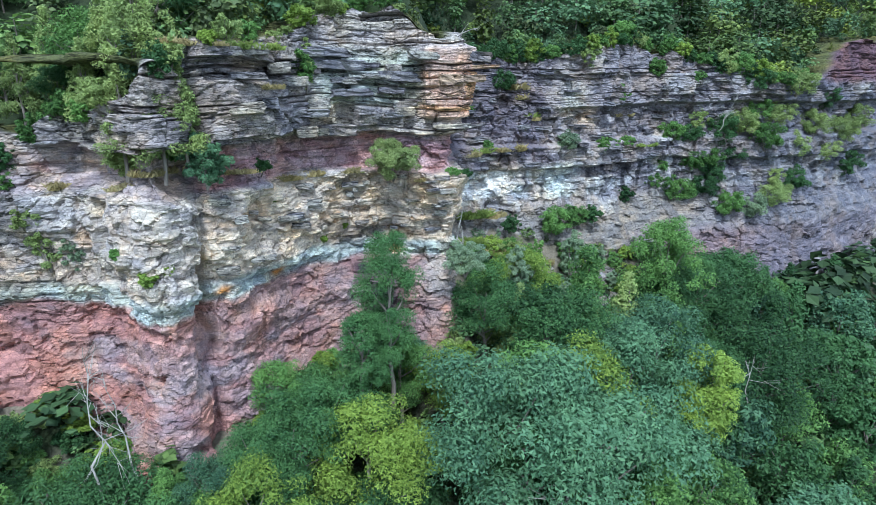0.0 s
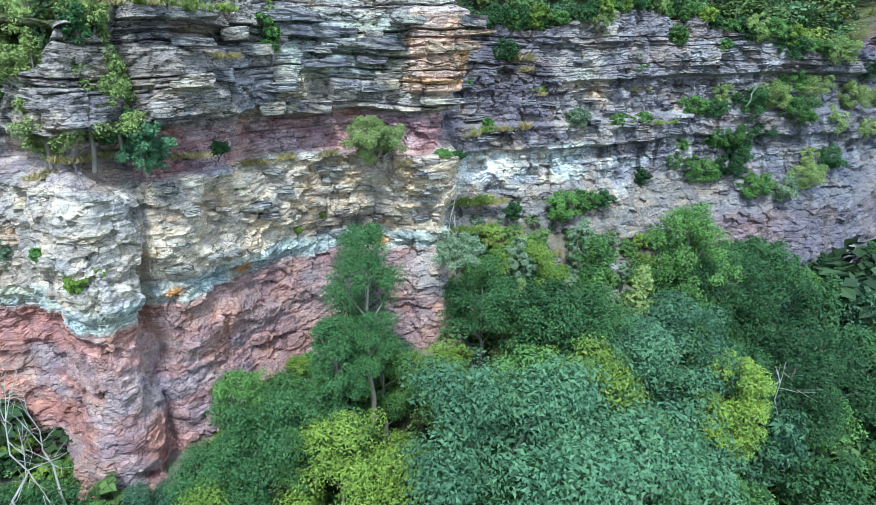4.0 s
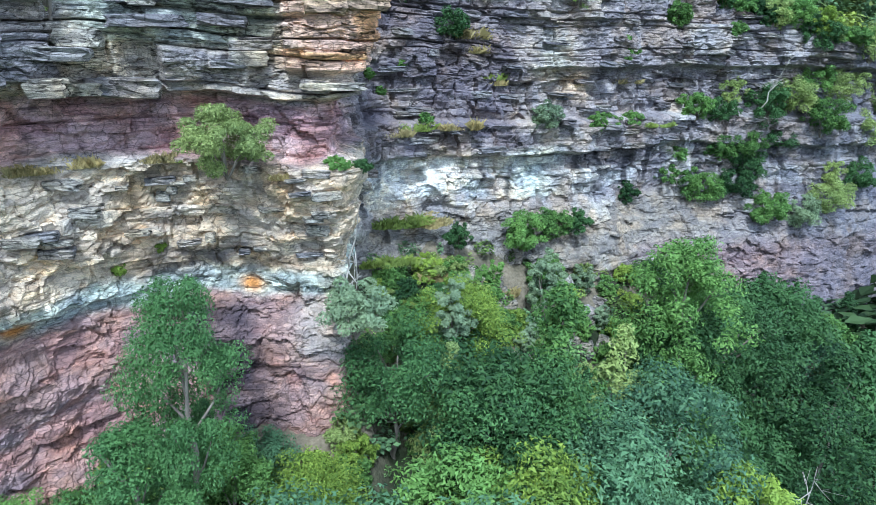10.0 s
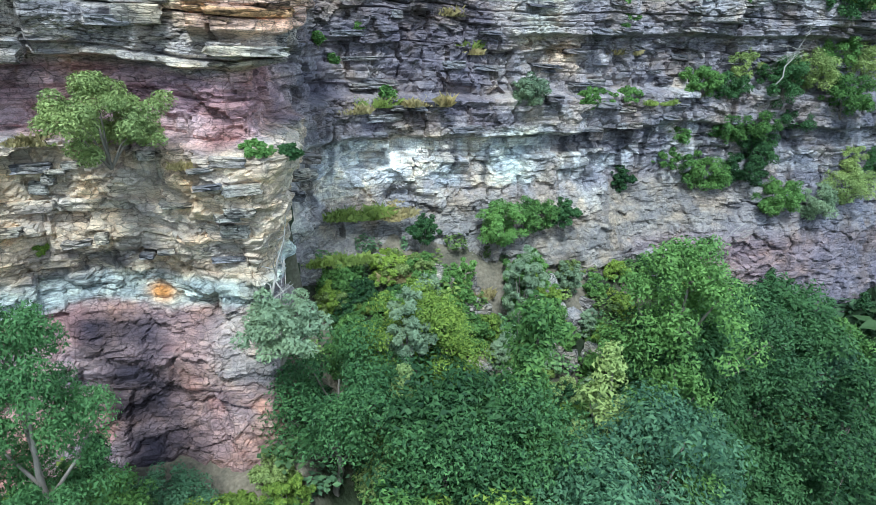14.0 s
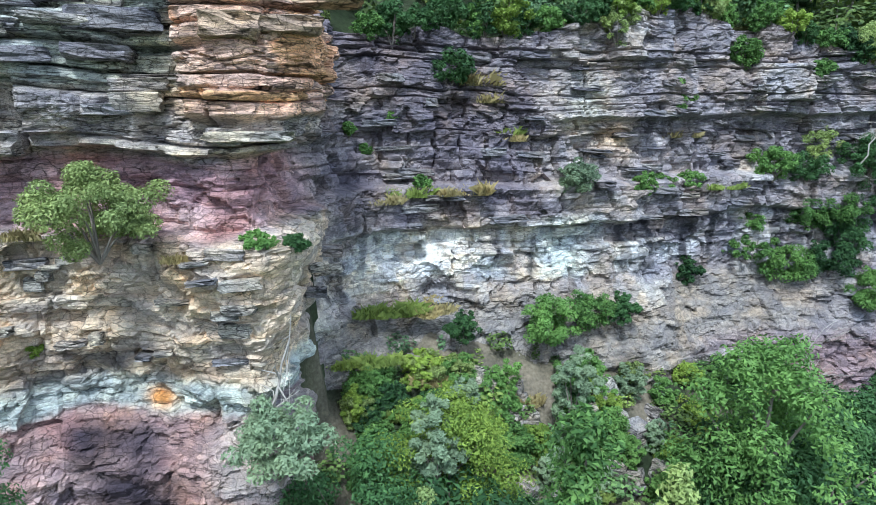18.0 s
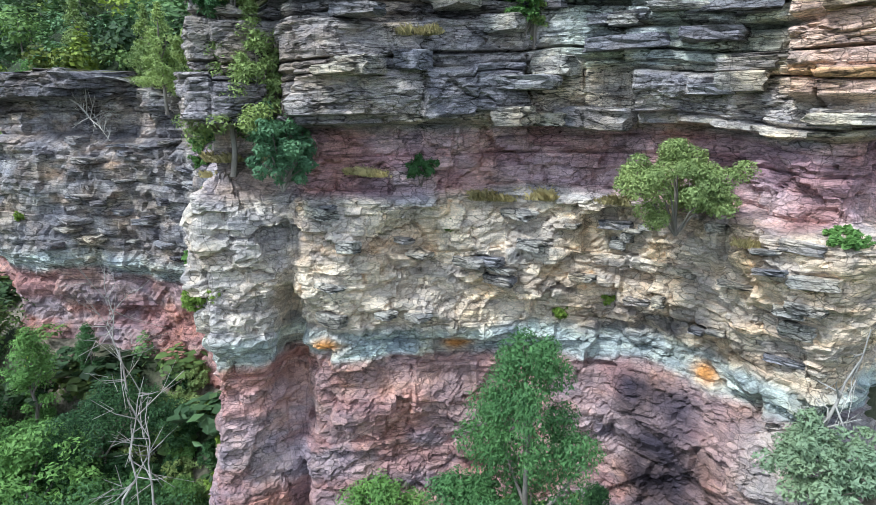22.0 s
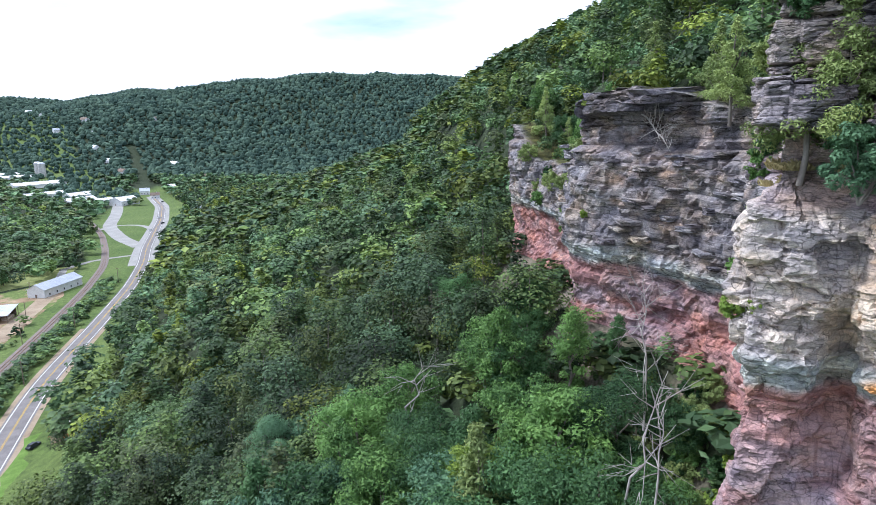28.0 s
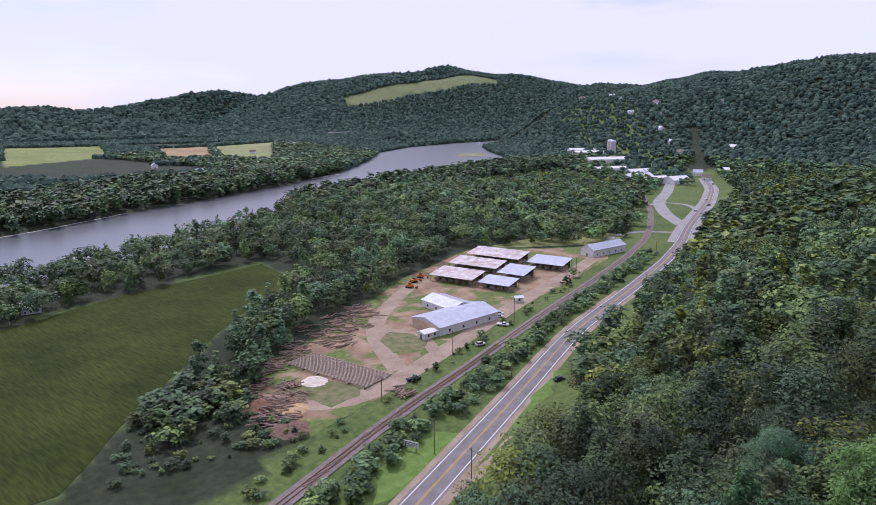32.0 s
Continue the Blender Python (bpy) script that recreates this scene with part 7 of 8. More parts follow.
for x, y in HOUSE_SPOTS:
    s = hr.uniform(0.9, 1.4) * (0.55 if x > -300 else 1.0)
    house("house", pose(x, y, float(ground_z(x, y)), 0, 0, hr.uniform(0, 180)) @ Matrix.Scale(s, 4), 9, 12, 5, 8.5, SIDING, hr.choice([ROOF_METAL, TIMBER, SIDING]), "pale house among the trees of the town", "house", 3, chimney=True)

# the bridge over the river bend
br = thing("bridge", pose(-2010, -2260, 14, 0, 0, 18), "long pale concrete river bridge on piers", "bridge")
bm = bmesh.new()
box(bm, (-190, -6, 9), (190, 6, 12), 0.3)
part("deck", bm, CONCRETE, br)
for i in range(7):
    bm = bmesh.new()
    box(bm, (-160 + 53 * i - 3, -5, -22), (-160 + 53 * i + 3, 5, 9), 0.5)
    part("pier", bm, CONCRETE, br)
shoal = patch("gravel_bar", [(-1200, -960), (-1300, -1040), (-1370, -1030), (-1330, -960), (-1240, -920)], -2.3, simple("shingle", (0.16, 0.18, 0.09), (0.30, 0.29, 0.18), 0.05, 0.95), "grassy gravel bar in the river", "gravel bar", 30)
strip("river_bank", RIVER[3:9, :2] - np.array((0, 0)), 3.0, -2.3, simple("pale_bank_stones", (0.4, 0.38, 0.34), (0.6, 0.57, 0.5), 0.2, 0.95), "thin pale stony edge of the river", shift=80.0, category="river bank")

# ---- what grows on the cliff ----
def shrub_meshes(seed, leaf, wide, tall, n, size):
    """A bush: several stems from one foot and a broken dome of small leaves."""
    r = np.random.default_rng(seed)
    k = 64
    d = r.normal(size=(k, 3))
    d /= np.linalg.norm(d, axis=1)[:, None]
    c = d * r.uniform(0.45, 1.12, (k, 1)) * np.array((wide / 2, wide / 2, tall * 0.46)) * 0.86 + np.array((0, 0, tall * 0.46))
    c[:, 2] = np.maximum(c[:, 2], 0.05 * tall)
    rad = r.uniform(0.05, 0.13, k) * min(wide, tall * 1.3)
    tubes = []
    for i in r.choice(k, 8, replace=False):
        tubes.append(tube_arrays([(0, 0, -0.3), c[i] * np.array((0.4, 0.4, 0.5)), c[i]], [0.05 * tall / 3, 0.03 * tall / 3, 0.01], 5))
    tv, tf = join_arrays(tubes)
    v, f = leaf_tris(r, c, rad, n, size)
    return mesh_of("stem", tv, tf, BARK, True), mesh_of("foliage", v, f, leaf, False)


SHRUBS = {}
br0 = random.Random(31)


def shrub(x, z, wide, tall, kind, label, y=None, turn=None):
    """A bush rooted on the rock face (or at a given depth)."""
    leaf = {"green": LEAF_MID, "deep": LEAF_DEEP, "grey": LEAF_GREY, "yellow": LEAF_YELLOW, "pine": LEAF_PINE, "blue": LEAF_BLUE, "feather": LEAF_FEATHER}[kind]
    key = (kind, round(wide), round(tall))
    if key not in SHRUBS:
        SHRUBS[key] = shrub_meshes(500 + len(SHRUBS), leaf, wide, tall, int(1200 + 480 * wide * tall ** 0.8), 0.17 if kind != "pine" else 0.145)
    if y is None:
        y, z = shelf(x, z)
    ob = thing("shrub", None, label, "shrub", "shrubs on the cliff")
    part("stem", SHRUBS[key][0], None, ob)
    part("foliage", SHRUBS[key][1], None, ob)
    ob.matrix_world = pose(x, y, z - 0.05, 0, 0, (37 * x + 11 * z) % 360 if turn is None else turn)
    return ob


def blades(r, n, wide, deep, tall):
    """Arching grass blades over a small patch."""
    k = max(4, int(wide * 3.5))
    cx, cy, ch = r.uniform(-wide / 2, wide / 2, k), r.normal(scale=deep / 5, size=k), r.uniform(0.35, 1.25, k)
    pick = r.integers(0, k, n)
    p = np.c_[cx[pick] + r.normal(scale=0.24, size=n), cy[pick] + r.normal(scale=0.18, size=n), np.zeros(n)]
    lean = r.normal(scale=0.26, size=(n, 2))
    lean[:, 1] -= 0.18
    h = 0.72 * tall * r.uniform(0.2, 1.2, n) * ch[pick]
    a = r.uniform(0, 6.28, n)
    s = np.c_[np.cos(a), np.sin(a), np.zeros(n)] * 0.013
    mid = p + np.c_[lean * h[:, None] * 0.45, h * 0.65]
    tip = p + np.c_[lean * h[:, None] * 1.3, h * r.uniform(0.3, 1.05, n)]
    v = np.stack([p - s, p + s, mid + s * 0.8, tip], 1).reshape(-1, 3)
    return v, np.arange(4 * n).reshape(n, 4)


GRASS_GREEN = leaf_material("green_grass_blades", (0.14, 0.20, 0.05), (0.30, 0.38, 0.11))


def tuft(x, z, wide, tall, dry, label, y=None):
    r = np.random.default_rng(int(abs(x * 31 + z * 17)) + 3)
    v, f = blades(r, int(520 * wide), wide, 1.3, tall)
    if y is None:
        y, z = shelf(x, z)
    ob = new("grass_tuft", mesh_of("grass_tuft", v, f, GRASS_DRY if dry else GRASS_GREEN))
    ob.matrix_world = pose(x, y, z - 0.05)
    return tagged(ob, label, "grass", "grass tufts on the ledges", "stuff")


# main face
SHRUBS[("feather", 6, 4)] = shrub_meshes(700, LEAF_FEATHER, 6.0, 4.4, 26000, 0.115)
shrub(-9.9, 90.9, 6.0, 4.4, "feather", "large round feathery yellow-green bush on the ledge", 29.6)
shrub(-14.4, 84.6, 0.9, 1.0, "yellow", "small yellow-green plant hanging on the rock")
shrub(-16.8, 84.0, 1.0, 1.3, "yellow", "small yellow plant in a crack of the rock")
shrub(-21.8, 89.2, 1.0, 1.1, "yellow", "small yellow plant on the buff rock")
tuft(-20.3, 91.6, 2.2, 0.8, True, "brown dry grass on the narrow ledge")
tuft(-18.3, 91.6, 2.0, 0.9, True, "dry brown grass tuft under the purple bed")
tuft(-13.6, 90.9, 1.8, 0.9, True, "straw-coloured grass beside the bush")
tuft(-12.6, 91.2, 1.6, 0.6, False, "low green grass beside the bush")
tuft(-6.6, 90.6, 1.6, 0.6, True, "sparse dry grass on the rock step")
shrub(-18.4, 100.0, 3.2, 4.2, "green", "young bright green tree rooted on the upper ledge")
tuft(-23.5, 103.4, 5.0, 0.9, False, "yellowish grass on the top of the ledge")
tuft(-22.0, 100.2, 2.4, 0.7, True, "dry grass on the ledge")
tuft(-27.5, 103.2, 4.0, 0.8, True, "pale dry grass on the cliff's brow")
shrub(-3.2, 91.3, 2.0, 1.0, "green", "low creeping green plant at the corner")
shrub(-1.6, 90.6, 1.4, 1.0, "deep", "dark green plant hanging at the corner")
shrub(-23.0, 92.2, 2.0, 1.7, "deep", "dark green bush under the overhang")
tuft(-25.5, 92.6, 3.0, 0.7, True, "ochre grass on the shelf by the tree")
# buttress
shrub(-27.6, 92.4, 4.0, 4.6, "blue", "blue-green tree leaning out over the buttress", 21.4)
shrub(-29.2, 95.0, 3.2, 6.4, "pine", "feathery olive conifer on the buttress ledge", 21.8)
shrub(-34.0, 96.6, 3.0, 5.0, "pine", "feathery conifer on the upper ledge", 24.0)
shrub(-18.0, 99.4, 2.0, 5.4, "pine", "slim conifer standing on the upper ledge")
shrub(-32.4, 84.9, 1.8, 1.7, "yellow", "yellow-green plant on the buttress nose")
shrub(-31.0, 85.6, 1.2, 1.2, "yellow", "yellow plant on the buttress nose")
shrub(-34.6, 86.8, 1.0, 1.2, "green", "small green plant on the buttress")
shrub(-43.0, 93.6, 2.6, 3.2, "deep", "bright green bush at the gully's head")
shrub(-40.4, 94.6, 2.4, 3.0, "green", "green bush at the gully's head")
shrub(-38.6, 84.6, 2.8, 4.4, "grey", "grey-green bush in the gully")
shrub(-40.6, 84.8, 2.6, 6.4, "pine", "slim olive conifer in the gully")
tuft(-38.6, 92.4, 2.4, 0.8, True, "rusty dry grass at the gully's head")
shrub(-86.0, 86.6, 3.6, 3.0, "pine", "olive bush on the far wall"), shrub(-91.6, 86.0, 3.8, 3.6, "pine", "olive bush on the recessed wall")
shrub(-83.2, 91.6, 3.0, 2.6, "pine", "bush at the far wall's top"), shrub(-104.2, 89.6, 4.0, 3.6, "pine", "dark bush below the far spur")
shrub(-97.2, 83.0, 4.0, 3.4, "green", "green bush at the foot of the far wall"), shrub(-68.6, 89.4, 1.6, 0.9, "pine", "low mossy plant on the far wall")
shrub(-77.6, 93.2, 3.4, 2.8, "green", "green bush along the far wall's brow"), shrub(-72.7, 93.6, 3.0, 2.4, "pine", "olive bush along the far wall's brow")
tuft(-73.4, 93.8, 4.0, 0.7, True, "ochre grass on the far wall's brow"), tuft(-64.3, 97.6, 4.0, 0.8, False, "mossy grass on the capstone")
for bx, bz, w, h, k in ((-30.4, 93.6, 2.6, 2.2, "green"), (-33.6, 93.8, 2.6, 2.4, "pine"), (-36.0, 96.8, 2.4, 2.2, "green"), (-30.0, 100.6, 2.8, 3.0, "deep"), (-34.6, 98.6, 3.0, 3.2, "pine"), (-38.0, 97.0, 2.8, 2.8, "green")):
    shrub(bx, bz, w, h, k, "bushy growth on top of the buttress")
for bx in (-32.0, -33.6, -30.4):
    tuft(bx, 93.2, 2.0, 0.8, True, "ochre dry grass on top of the buttress")
# recessed wall
shrub(10.0, 99.0, 4.2, 3.0, "deep", "dark green bush on the upper dark wall"), tuft(12.6, 99.0, 2.4, 1.4, True, "pale dry grass beside the upper bush"), tuft(13.6, 97.8, 2.0, 1.2, True, "straw-coloured grass on the dark wall")
tuft(16.1, 95.0, 4.6, 1.1, False, "yellow-green grass on a jutting ledge"), tuft(14.6, 94.6, 2.4, 0.8, True, "dry grass on the jutting ledge")
tuft(6.3, 91.0, 4.0, 1.0, False, "green grass strip along the dark ledge"), tuft(10.6, 91.2, 3.2, 1.3, True, "tall dry grass along the dark ledge"), tuft(4.6, 90.6, 1.8, 1.1, True, "dry grass hanging from the ledge"), shrub(7.6, 91.4, 1.4, 1.8, "green", "small green sapling on the dark ledge")
shrub(20.0, 90.6, 3.8, 3.0, "grey", "grey-green bush on the ledge"), shrub(30.6, 96.6, 2.8, 3.8, "green", "light green shrub against the tan rock")
shrub(26.5, 90.2, 2.4, 2.4, "green", "green bush on the ledge"), shrub(29.0, 90.2, 3.2, 2.0, "green", "spreading green bush on the ledge"), shrub(32.0, 90.2, 3.0, 2.0, "green", "low green bush on the ledge"), tuft(31.0, 94.6, 4.0, 0.8, True, "dry grass streak on the rock"), tuft(35.0, 90.6, 3.0, 0.8, False, "grass on the long ledge")
shrub(2.4, 95.2, 1.2, 1.3, "green", "small green plant in the dark corner"), shrub(5.6, 96.0, 0.9, 0.8, "green", "small green plant on the dark wall"), shrub(3.6, 94.0, 1.2, 0.8, "green", "small plant on the dark wall")
shrub(23.2, 102.2, 3.4, 3.8, "pine", "olive conifer on the brow"), shrub(36.3, 101.4, 3.4, 2.6, "green", "green bush on the brow"), shrub(43.5, 99.6, 3.2, 2.4, "green", "green bush under the brow"), shrub(48.0, 101.6, 4.2, 4.6, "pine", "dark bush on the brow")
for bx, bz, w, h, k in ((46.5, 87.0, 4.6, 3.6, "green"), (50.0, 88.0, 4.6, 3.8, "deep"), (55.0, 89.5, 4.6, 3.8, "green"), (62.0, 88.0, 4.8, 4.0, "pine"), (70.0, 87.0, 4.8, 4.4, "pine"), (41.5, 82.2, 4.4, 3.0, "green"), (45.5, 83.0, 4.2, 3.0, "deep"), (53.5, 79.0, 4.6, 4.2, "grey"), (38.0, 84.0, 3.4, 2.0, "green"), (58.0, 84.0, 3.4, 3.0, "pine")):
    shrub(bx, bz, w * 1.3, h * 1.2, k, "bushy green growth on the grey ledges")
for bx, bz, w, h, k in ((39.5, 92.0, 3.0, 2.6, "green"), (42.5, 91.0, 3.4, 3.0, "deep"), (45.0, 93.0, 3.6, 3.6, "pine"), (48.0, 91.5, 4.2, 4.0, "deep"), (51.5, 92.5, 4.4, 4.4, "pine"), (54.5, 94.0, 4.0, 3.6, "green"), (58.5, 93.0, 4.6, 4.4, "pine"), (47.0, 84.0, 4.0, 4.0, "deep"), (43.5, 86.5, 3.6, 3.2, "green"), (49.0, 80.0, 4.0, 4.2, "green"), (39.0, 86.5, 2.6, 2.0, "green"), (57.5, 80.5, 4.6, 4.4, "pine"), (62.5, 83.0, 4.6, 4.6, "deep"), (66.0, 92.0, 4.8, 4.8, "pine"), (60.5, 97.0, 4.4, 4.2, "pine"), (52.5, 98.5, 3.8, 3.4, "deep"), (74.0, 90.0, 4.8, 4.8, "pine"), (70.0, 95.5, 4.8, 4.8, "deep"), (80.0, 92.0, 4.8, 4.8, "pine"), (78.0, 84.0, 4.8, 4.8, "deep")):
    shrub(bx, bz, w * 1.25, h * 1.15, k, "bushy dark growth hanging on the grey ledges")
for i in range(34):
    bx = 4.6 + 1.72 * i + br0.uniform(-0.6, 0.6)
    shrub(bx, float(np.interp(bx, TOP_X, TOP_Z)) + br0.uniform(-0.7, 0.2), br0.choice([2.4, 3.0, 4.0]), br0.choice([2.0, 2.8, 3.6]), br0.choice(["green", "deep", "green", "pine", "yellow"]), "leafy bush hanging over the cliff's edge")
for i in range(12):
    bx = -29.0 + 1.9 * i + br0.uniform(-0.6, 0.6)
    shrub(bx, float(np.interp(bx, TOP_X, TOP_Z)) + br0.uniform(-0.4, 0.3), br0.choice([1.6, 2.4, 3.0]), br0.choice([1.2, 2.0, 2.8]), br0.choice(["green", "pine", "green", "yellow"]), "low bush on the cliff's brow")
# the broken slope under the recess
def bank(x, y, wide, tall, kind, label):
    return shrub(x, float(ground_z(x, y)) - 0.1, wide, tall, kind, label, y)


tuft(5.2, 83.0, 5.0, 1.4, False, "long green grass on the rocky bank", 43.0), tuft(8.0, 82.8, 3.0, 1.3, True, "long yellowing grass on the rocky bank", 43.4)
shrub(10.0, 80.6, 2.8, 3.2, "deep", "dense dark green bush on the rocky bank", 42.4)
shrub(17.0, 79.8, 5.0, 3.6, "green", "wide fresh green bush on the rocky bank", 43.0), shrub(20.5, 80.6, 4.2, 3.0, "green", "wide fresh green bush on the rocky bank", 43.6), shrub(23.6, 80.8, 3.0, 2.6, "deep", "green bush on the rocky bank", 43.8)
tuft(3.0, 80.2, 4.6, 1.2, False, "yellow-green grass on the steep bank", 41.0), shrub(32.5, 82.4, 3.4, 3.0, "deep", "dark bush at the grey rock's foot")
shrub(12.6, 77.4, 1.8, 2.6, "green", "creeping green plant over a pale boulder", 40.0), tuft(8.5, 83.6, 0.9, 0.8, True, "orange-tinged grass on the white band")
shrub(-2.8, 80.4, 4.6, 4.4, "grey", "round silvery grey-green bush before the corner", 27.6)
shrub(5.3, 76.4, 3.4, 6.4, "grey", "tall silvery grey-green bush on the bank", 31.0), shrub(16.5, 75.5, 3.6, 7.0, "grey", "tall grey-green willow on the bank", 37.5)
for bx, by, w, h, k in ((2.4, 33.5, 3.4, 3.8, "green"), (8.6, 35.0, 3.4, 3.4, "yellow"), (11.6, 36.4, 3.2, 3.6, "green"), (14.0, 38.0, 3.0, 2.8, "yellow"), (3.6, 37.5, 2.8, 2.4, "green"), (19.6, 38.6, 3.6, 4.0, "green"), (6.2, 39.5, 2.4, 1.8, "yellow")):
    bank(bx, by, w, h, k, "leafy bush on the broken bank under the recess")
for bx, by, w, h, k in ((-9.0, 28.8, 3.0, 2.4, "green"), (-6.0, 28.0, 3.4, 2.8, "yellow"), (-17.0, 27.0, 3.6, 3.0, "green"), (-20.5, 25.0, 3.6, 3.2, "green"), (-24.0, 20.8, 3.4, 2.6, "green"), (-3.0, 27.0, 3.0, 2.6, "yellow"), (-28.0, 17.5, 3.2, 2.8, "green"), (-38.0, 17.5, 3.0, 2.4, "yellow")):
    bank(bx, by, w, h, k, "leafy bush at the foot of the red rock")


for bx, bz, w, h, k in ((-69.9, 92.6, 2.4, 1.8, "pine"), (-65.8, 90.0, 1.4, 1.2, "green"), (-75.5, 88.6, 2.0, 1.6, "pine"), (-81.1, 88.2, 2.6, 2.4, "pine"), (-85.3, 83.4, 2.6, 2.0, "green"), (-89.5, 90.0, 3.2, 3.0, "pine"), (-95.1, 87.0, 3.4, 3.0, "deep"), (-100.0, 85.0, 3.0, 2.6, "pine"), (-43.4, 91.0, 2.2, 2.6, "green"), (-42.0, 88.4, 2.2, 2.4, "pine"), (-77.0, 84.6, 1.4, 1.0, "yellow"), (-90.2, 80.0, 2.4, 2.0, "green"), (-63.6, 86.4, 1.0, 0.9, "yellow"), (-82.6, 79.6, 2.6, 2.2, "green")):
    shrub(bx, bz, w, h, k, "bushy growth clinging to the far wall's ledges")
for i in range(84):
    bx = br0.uniform(1.5, 31)
    by = float(np.interp(bx, FACE_X, FACE_Y)) - br0.uniform(3.0, 15.5)
    k = br0.choice(["green", "green", "deep", "yellow", "pine", "green", "grey"])
    bank(bx, by, br0.choice([2.0, 3.0, 3.4]), br0.choice([2.0, 2.6, 3.4]) * (1.3 if k == "grey" else 1.0), k, "leafy bush on the broken bank under the recess")
for i in range(48):
    bx = br0.uniform(-29, 0.5)
    by = float(np.interp(bx, FACE_X, FACE_Y)) - br0.uniform(1.5, 13)
    bank(bx, by, br0.choice([2.6, 3.4]), br0.choice([2.0, 3.0]), br0.choice(["green", "green", "deep", "yellow", "pine"]), "leafy bush at the foot of the red rock")


for i in range(30):
    bx = br0.uniform(-49, -36)
    by = float(np.interp(bx, FACE_X, FACE_Y)) - br0.uniform(1.2, 8)
    bank(bx, by, br0.choice([2.6, 3.4]), br0.choice([2.0, 3.0]), br0.choice(["green", "deep", "deep", "yellow", "pine"]), "leafy bush at the gully's foot")
for i in range(26):
    bx, by = br0.uniform(1.6, 9.0), br0.uniform(33.0, 42.5)
    bank(bx, by, br0.choice([1.6, 2.2, 3.0]), br0.choice([1.4, 2.0, 2.8]), br0.choice(["green", "yellow", "green", "pine"]), "leafy bush in the corner under the recess")
for i in range(20):
    bx, by = br0.uniform(1.6, 24.0), br0.uniform(34.0, 43.0)
    tuft(bx, float(ground_z(bx, by)), br0.uniform(1.5, 3.5), br0.uniform(0.8, 1.6), br0.random() < 0.4, "long grass on the broken bank", by)


# ---- dead wood ----
def dead_tree(base, top, seed, label, n=10, rad=0.16, name="dead_tree"):
    """A bleached snag: one bent trunk and bare forking limbs."""
    r = np.random.default_rng(seed)
    base, top = np.array(base, float), np.array(top, float)
    L = np.linalg.norm(top - base)
    t = np.linspace(0, 1, 8)[:, None]
    line = base + (top - base) * t + r.normal(scale=0.02 * L, size=(8, 3)) * (t > 0)
    ob = thing(name, pose(*base), label, "dead tree")
    v, f = tube_arrays(line - base, rad * (1.05 - 0.9 * t[:, 0]), 7)
    part("trunk", mesh_of("trunk", v, f, DEADWOOD, True), None, ob)
    for i in range(n):
        s = r.uniform(0.3, 0.95)
        p = np.array([np.interp(s, t[:, 0], line[:, j]) for j in range(3)]) - base
        d = r.normal(size=3) + np.array((0, 0, 0.8))
        d /= np.linalg.norm(d)
        ln = L * r.uniform(0.12, 0.34)
        q = p + d * ln + r.normal(scale=0.04 * L, size=3)
        tubes = [tube_arrays([p, (p + q) / 2 + r.normal(scale=0.02 * L, size=3), q], [rad * 0.4, rad * 0.25, 0.015], 5)]
        for _ in range(2):
            e = q + r.normal(scale=0.055 * L, size=3)
            tubes.append(tube_arrays([(p + q) / 2, e], [rad * 0.2, 0.01], 4))
        v, f = join_arrays(tubes)
        part("limb", mesh_of("limb", v, f, DEADWOOD, True), None, ob)
    return ob


dead_tree((-34.5, 15.8, 70.5), (-36.2, 17.2, 79.5), 1, "pale bare dead tree leaning before the buttress", 9, 0.09)
dead_tree((-46.0, 20.6, 71.5), (-50.0, 22.0, 84.5), 2, "bleached dead tree with spreading bare limbs", 18, 0.10)
dead_tree((-37.0, 15.0, 70.0), (-37.5, 17.6, 80.5), 3, "thin grey dead tree in the gully", 14, 0.10)
dead_tree((26.0, 15.6, 61.5), (28.2, 17.5, 70.5), 5, "bare pale dead trunk among green crowns", 5, 0.11)
dead_tree((-3.0, 6.0, 60.0), (-2.4, 7.0, 70.5), 6, "bare crooked trunk between the trees", 5)
dead_tree((31.0, 33.0, 73.0), (34.0, 36.0, 82.0), 7, "grey dead sapling tangle before the rock", 16, 0.08)
dead_tree((46.0, 45.0, 93.0), (48.0, 44.0, 98.5), 8, "bare grey branches on the ledge", 12, 0.07)
dead_tree((-63.0, 2.0, 62.0), (-60.0, 4.0, 74.0), 9, "dark bare limb under the trees", 8, 0.14)
dead_tree((-3.8, 29.6, 80.0), (-1.8, 30.4, 87.4), 10, "bleached roots and trunk snaking down the corner", 9, 0.13, "root_snag")
dead_tree((-58.5, 24.6, 97.4), (-53.0, 25.2, 93.6), 11, "fallen bleached root tangle on the far wall", 16, 0.10, "root_tangle")
dead_tree((-3.5, 32.0, 104.6), (-0.5, 30.2, 105.6), 12, "bleached bent branch on the brow", 4, 0.09, "fallen_branch")

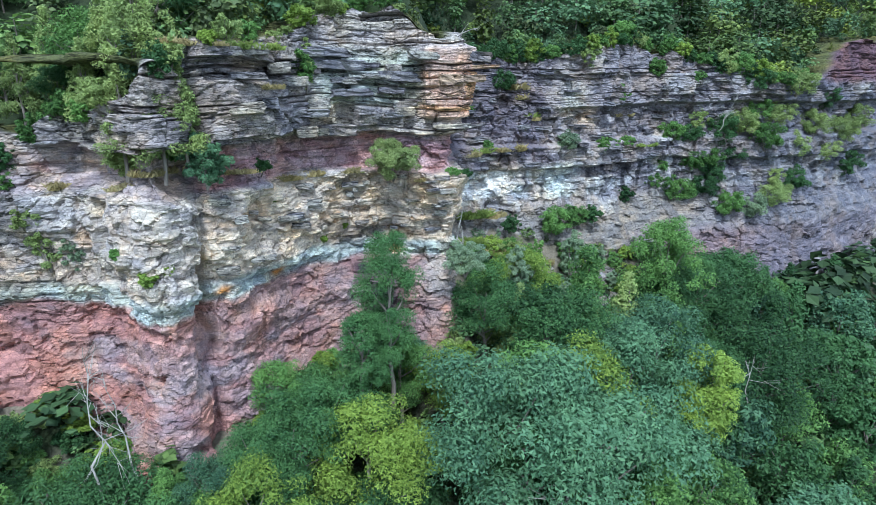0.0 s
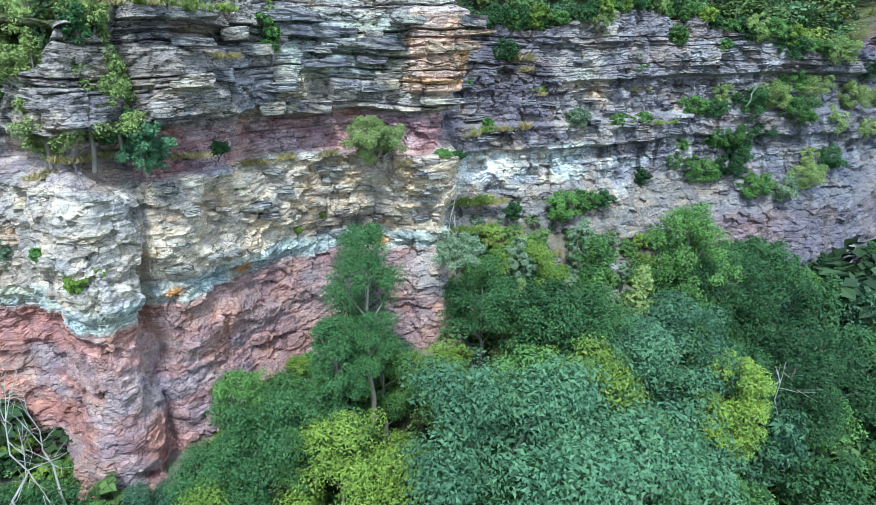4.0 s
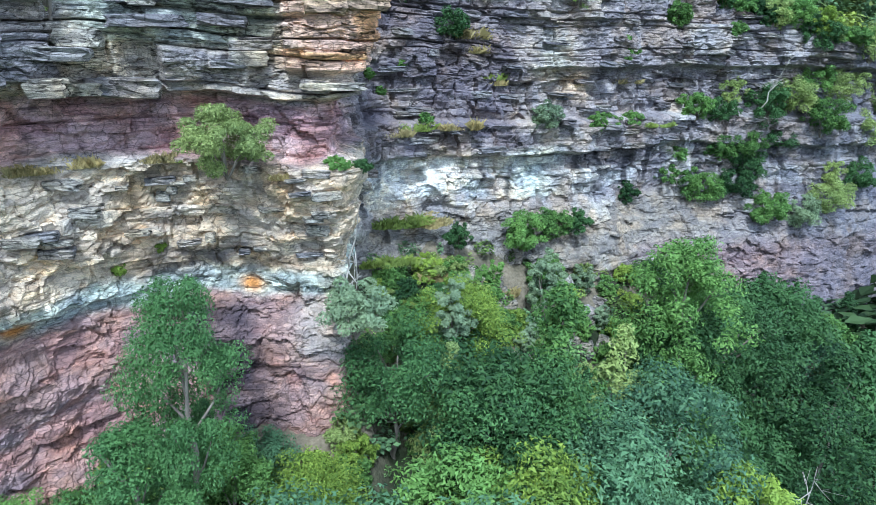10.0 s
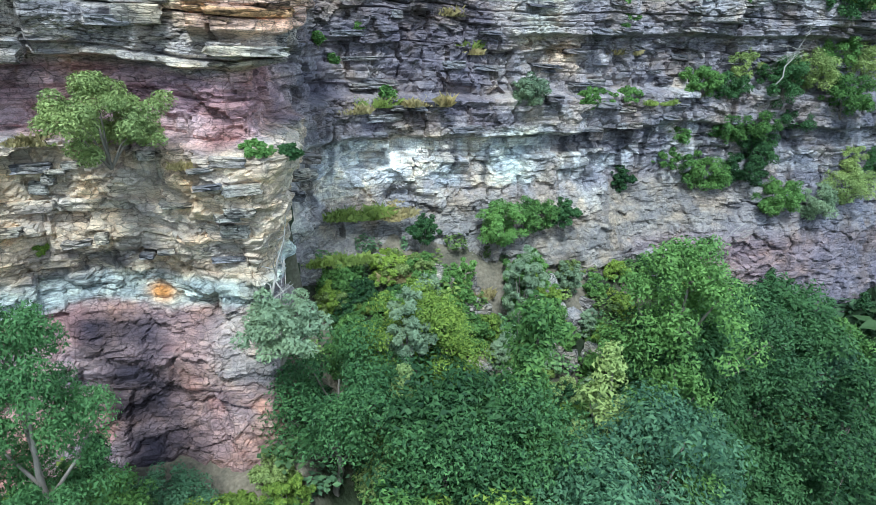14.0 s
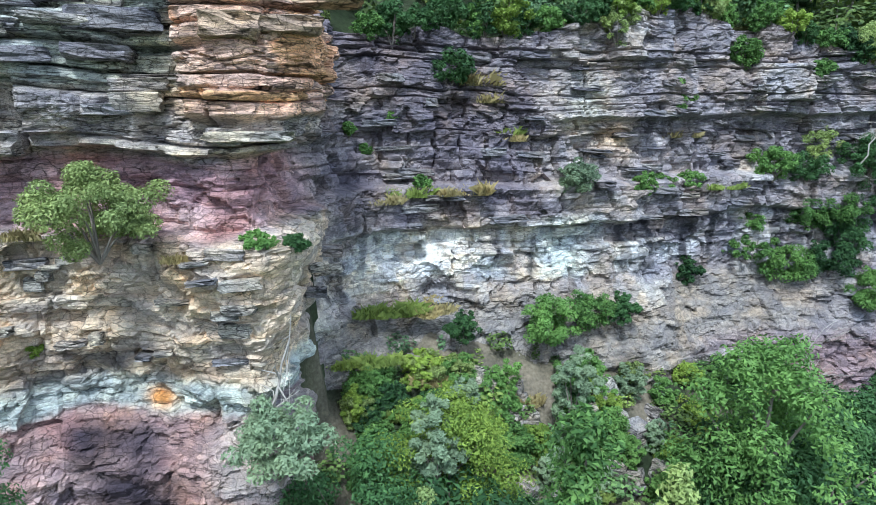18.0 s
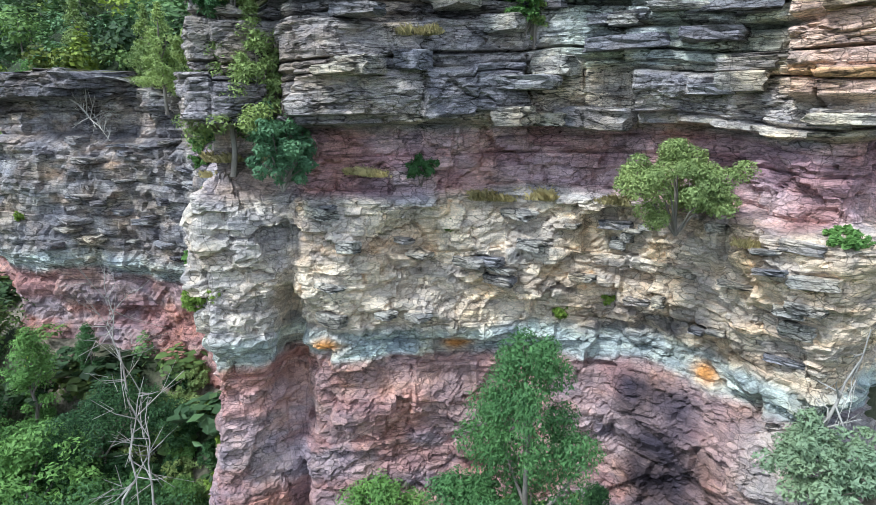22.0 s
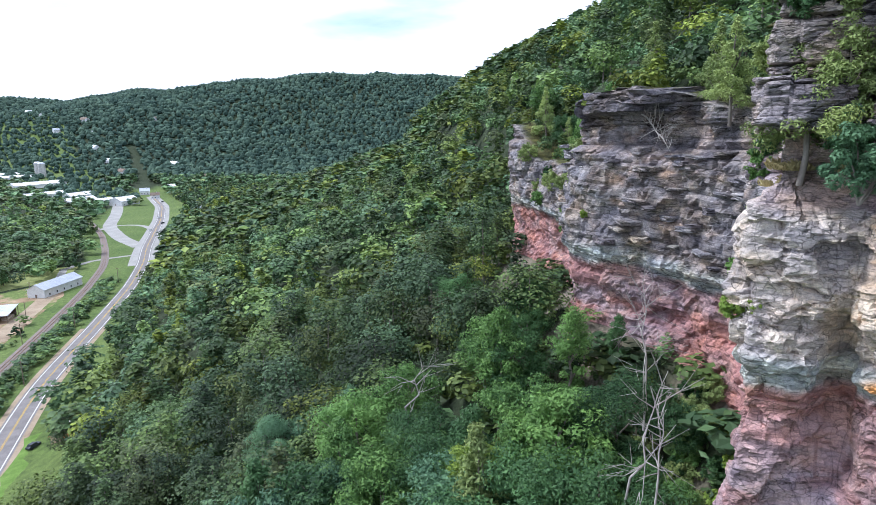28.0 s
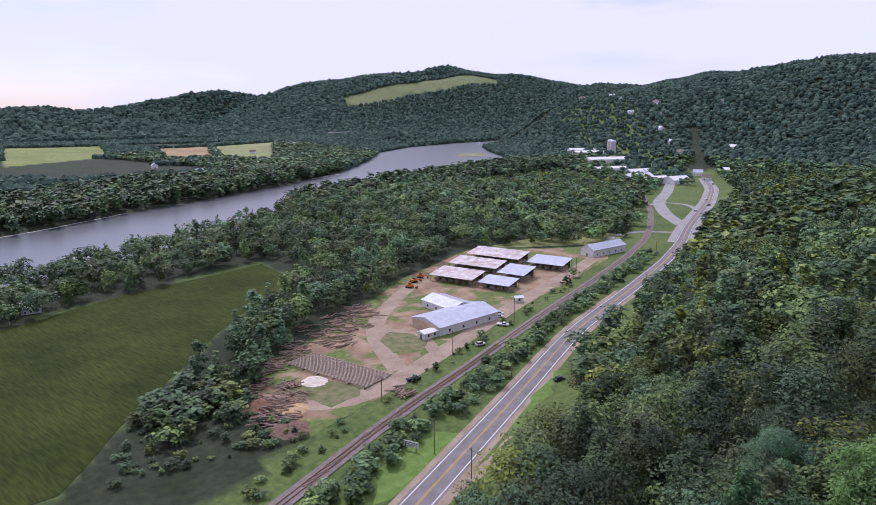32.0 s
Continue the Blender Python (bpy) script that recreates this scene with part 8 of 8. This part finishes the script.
# ---- loose and jutting rock ----
def block_mesh(seed, grey):
    """An angular slab with chipped edges."""
    r = random.Random(seed)
    bm = bmesh.new()
    box(bm, (-0.5, -0.5, -0.5), (0.5, 0.5, 0.5))
    bmesh.ops.bevel(bm, geom=list(bm.edges), offset=0.06, segments=1, affect="EDGES")
    bmesh.ops.subdivide_edges(bm, edges=[e for e in bm.edges if e.calc_length() > 0.5], cuts=2, use_grid_fill=True)
    for v in bm.verts:
        v.co += Vector((r.uniform(-0.06, 0.06), r.uniform(-0.08, 0.08), r.uniform(-0.05, 0.05)))
        v.co.x += 0.25 * v.co.z * r.uniform(-0.3, 0.3)
    me = bm_mesh(bm, "rock_block", ROCK)
    paint(me, "rock", np.tile(grey, (len(me.vertices), 1)) * np.random.default_rng(seed).uniform(0.85, 1.15, (len(me.vertices), 1)))
    return me


BLOCKS = [block_mesh(i, g) for i, g in enumerate([(0.33, 0.32, 0.335), (0.40, 0.375, 0.34), (0.24, 0.235, 0.26), (0.44, 0.42, 0.38), (0.20, 0.19, 0.215), (0.48, 0.36, 0.27)])]
br_ = random.Random(12)


def block(parent, x, z, w, d, h, k, proud=0.3, tilt=3):
    y = on_face(x, z)
    ob = new("rock_block", BLOCKS[k])
    ob.parent = parent
    ob.matrix_world = pose(x, y + d / 2 - proud, z, br_.uniform(-tilt, tilt), br_.uniform(-tilt, tilt), br_.uniform(-9, 9)) @ Matrix.Diagonal((w, d, h, 1))


for i in range(38):
    x = br_.uniform(-27, 1.0)
    z = br_.choice([95.7, 96.4, 97.3, 98.4, 99.4, 100.6, 101.8, 103.0]) + br_.uniform(-0.25, 0.25)
    block(cliff_main, x, z, br_.uniform(1.4, 4.2), br_.uniform(1.2, 2.2), br_.uniform(0.3, 1.1), 5 if -5 < x < 1 and 96.5 < z < 102 else br_.randrange(5), br_.uniform(0.15, 0.6))
for i in range(60):
    x = br_.uniform(4, 60)
    z = br_.uniform(88.5, 102.5)
    block(cliff_main, x, z, br_.uniform(0.8, 3.0), br_.uniform(1.0, 1.8), br_.uniform(0.2, 0.6), br_.choice([0, 2, 2, 4, 4]), br_.uniform(0.1, 0.4))
for i in range(40):
    x = br_.uniform(-27, 0.5)
    z = br_.uniform(84.5, 91.0)
    block(cliff_main, x, z, br_.uniform(0.6, 2.0), br_.uniform(0.8, 1.4), br_.uniform(0.2, 0.7), br_.choice([0, 1, 3, 3]), br_.uniform(0.1, 0.35), 8)
for i in range(60):
    x = br_.uniform(-92, -46)
    z = br_.uniform(84.0, 93.5)
    block(cliff_left, x, z, br_.uniform(0.8, 2.6), br_.uniform(1.0, 1.8), br_.uniform(0.2, 0.6), br_.choice([0, 2, 4, 1]), br_.uniform(0.1, 0.4), 5)
# capstone
for dx, w in ((-62.6, 5.6), (-57.4, 5.2)):
    ob = new("rock_block", BLOCKS[4])
    ob.parent = cliff_left
    ob.matrix_world = pose(dx, 25.6 + 0.22 * (dx + 60), 98.4, 2, 3, 6) @ Matrix.Diagonal((w, 6.0, 1.3, 1))
# boulders on the bank
for i in range(34):
    x, y = br_.uniform(3.5, 26), br_.uniform(34.5, 42.5)
    b = new("boulder", BLOCKS[br_.choice([0, 1, 3])])
    s = br_.uniform(0.7, 2.4)
    b.matrix_world = pose(x, y, float(ground_z(x, y)) + s * 0.2, br_.uniform(-25, 25), br_.uniform(-25, 25), br_.uniform(0, 360)) @ Matrix.Diagonal((s, s * 0.9, s * 0.75, 1))
    tagged(b, "pale angular boulder on the bank under the cliff", "boulder", "boulders on the bank")
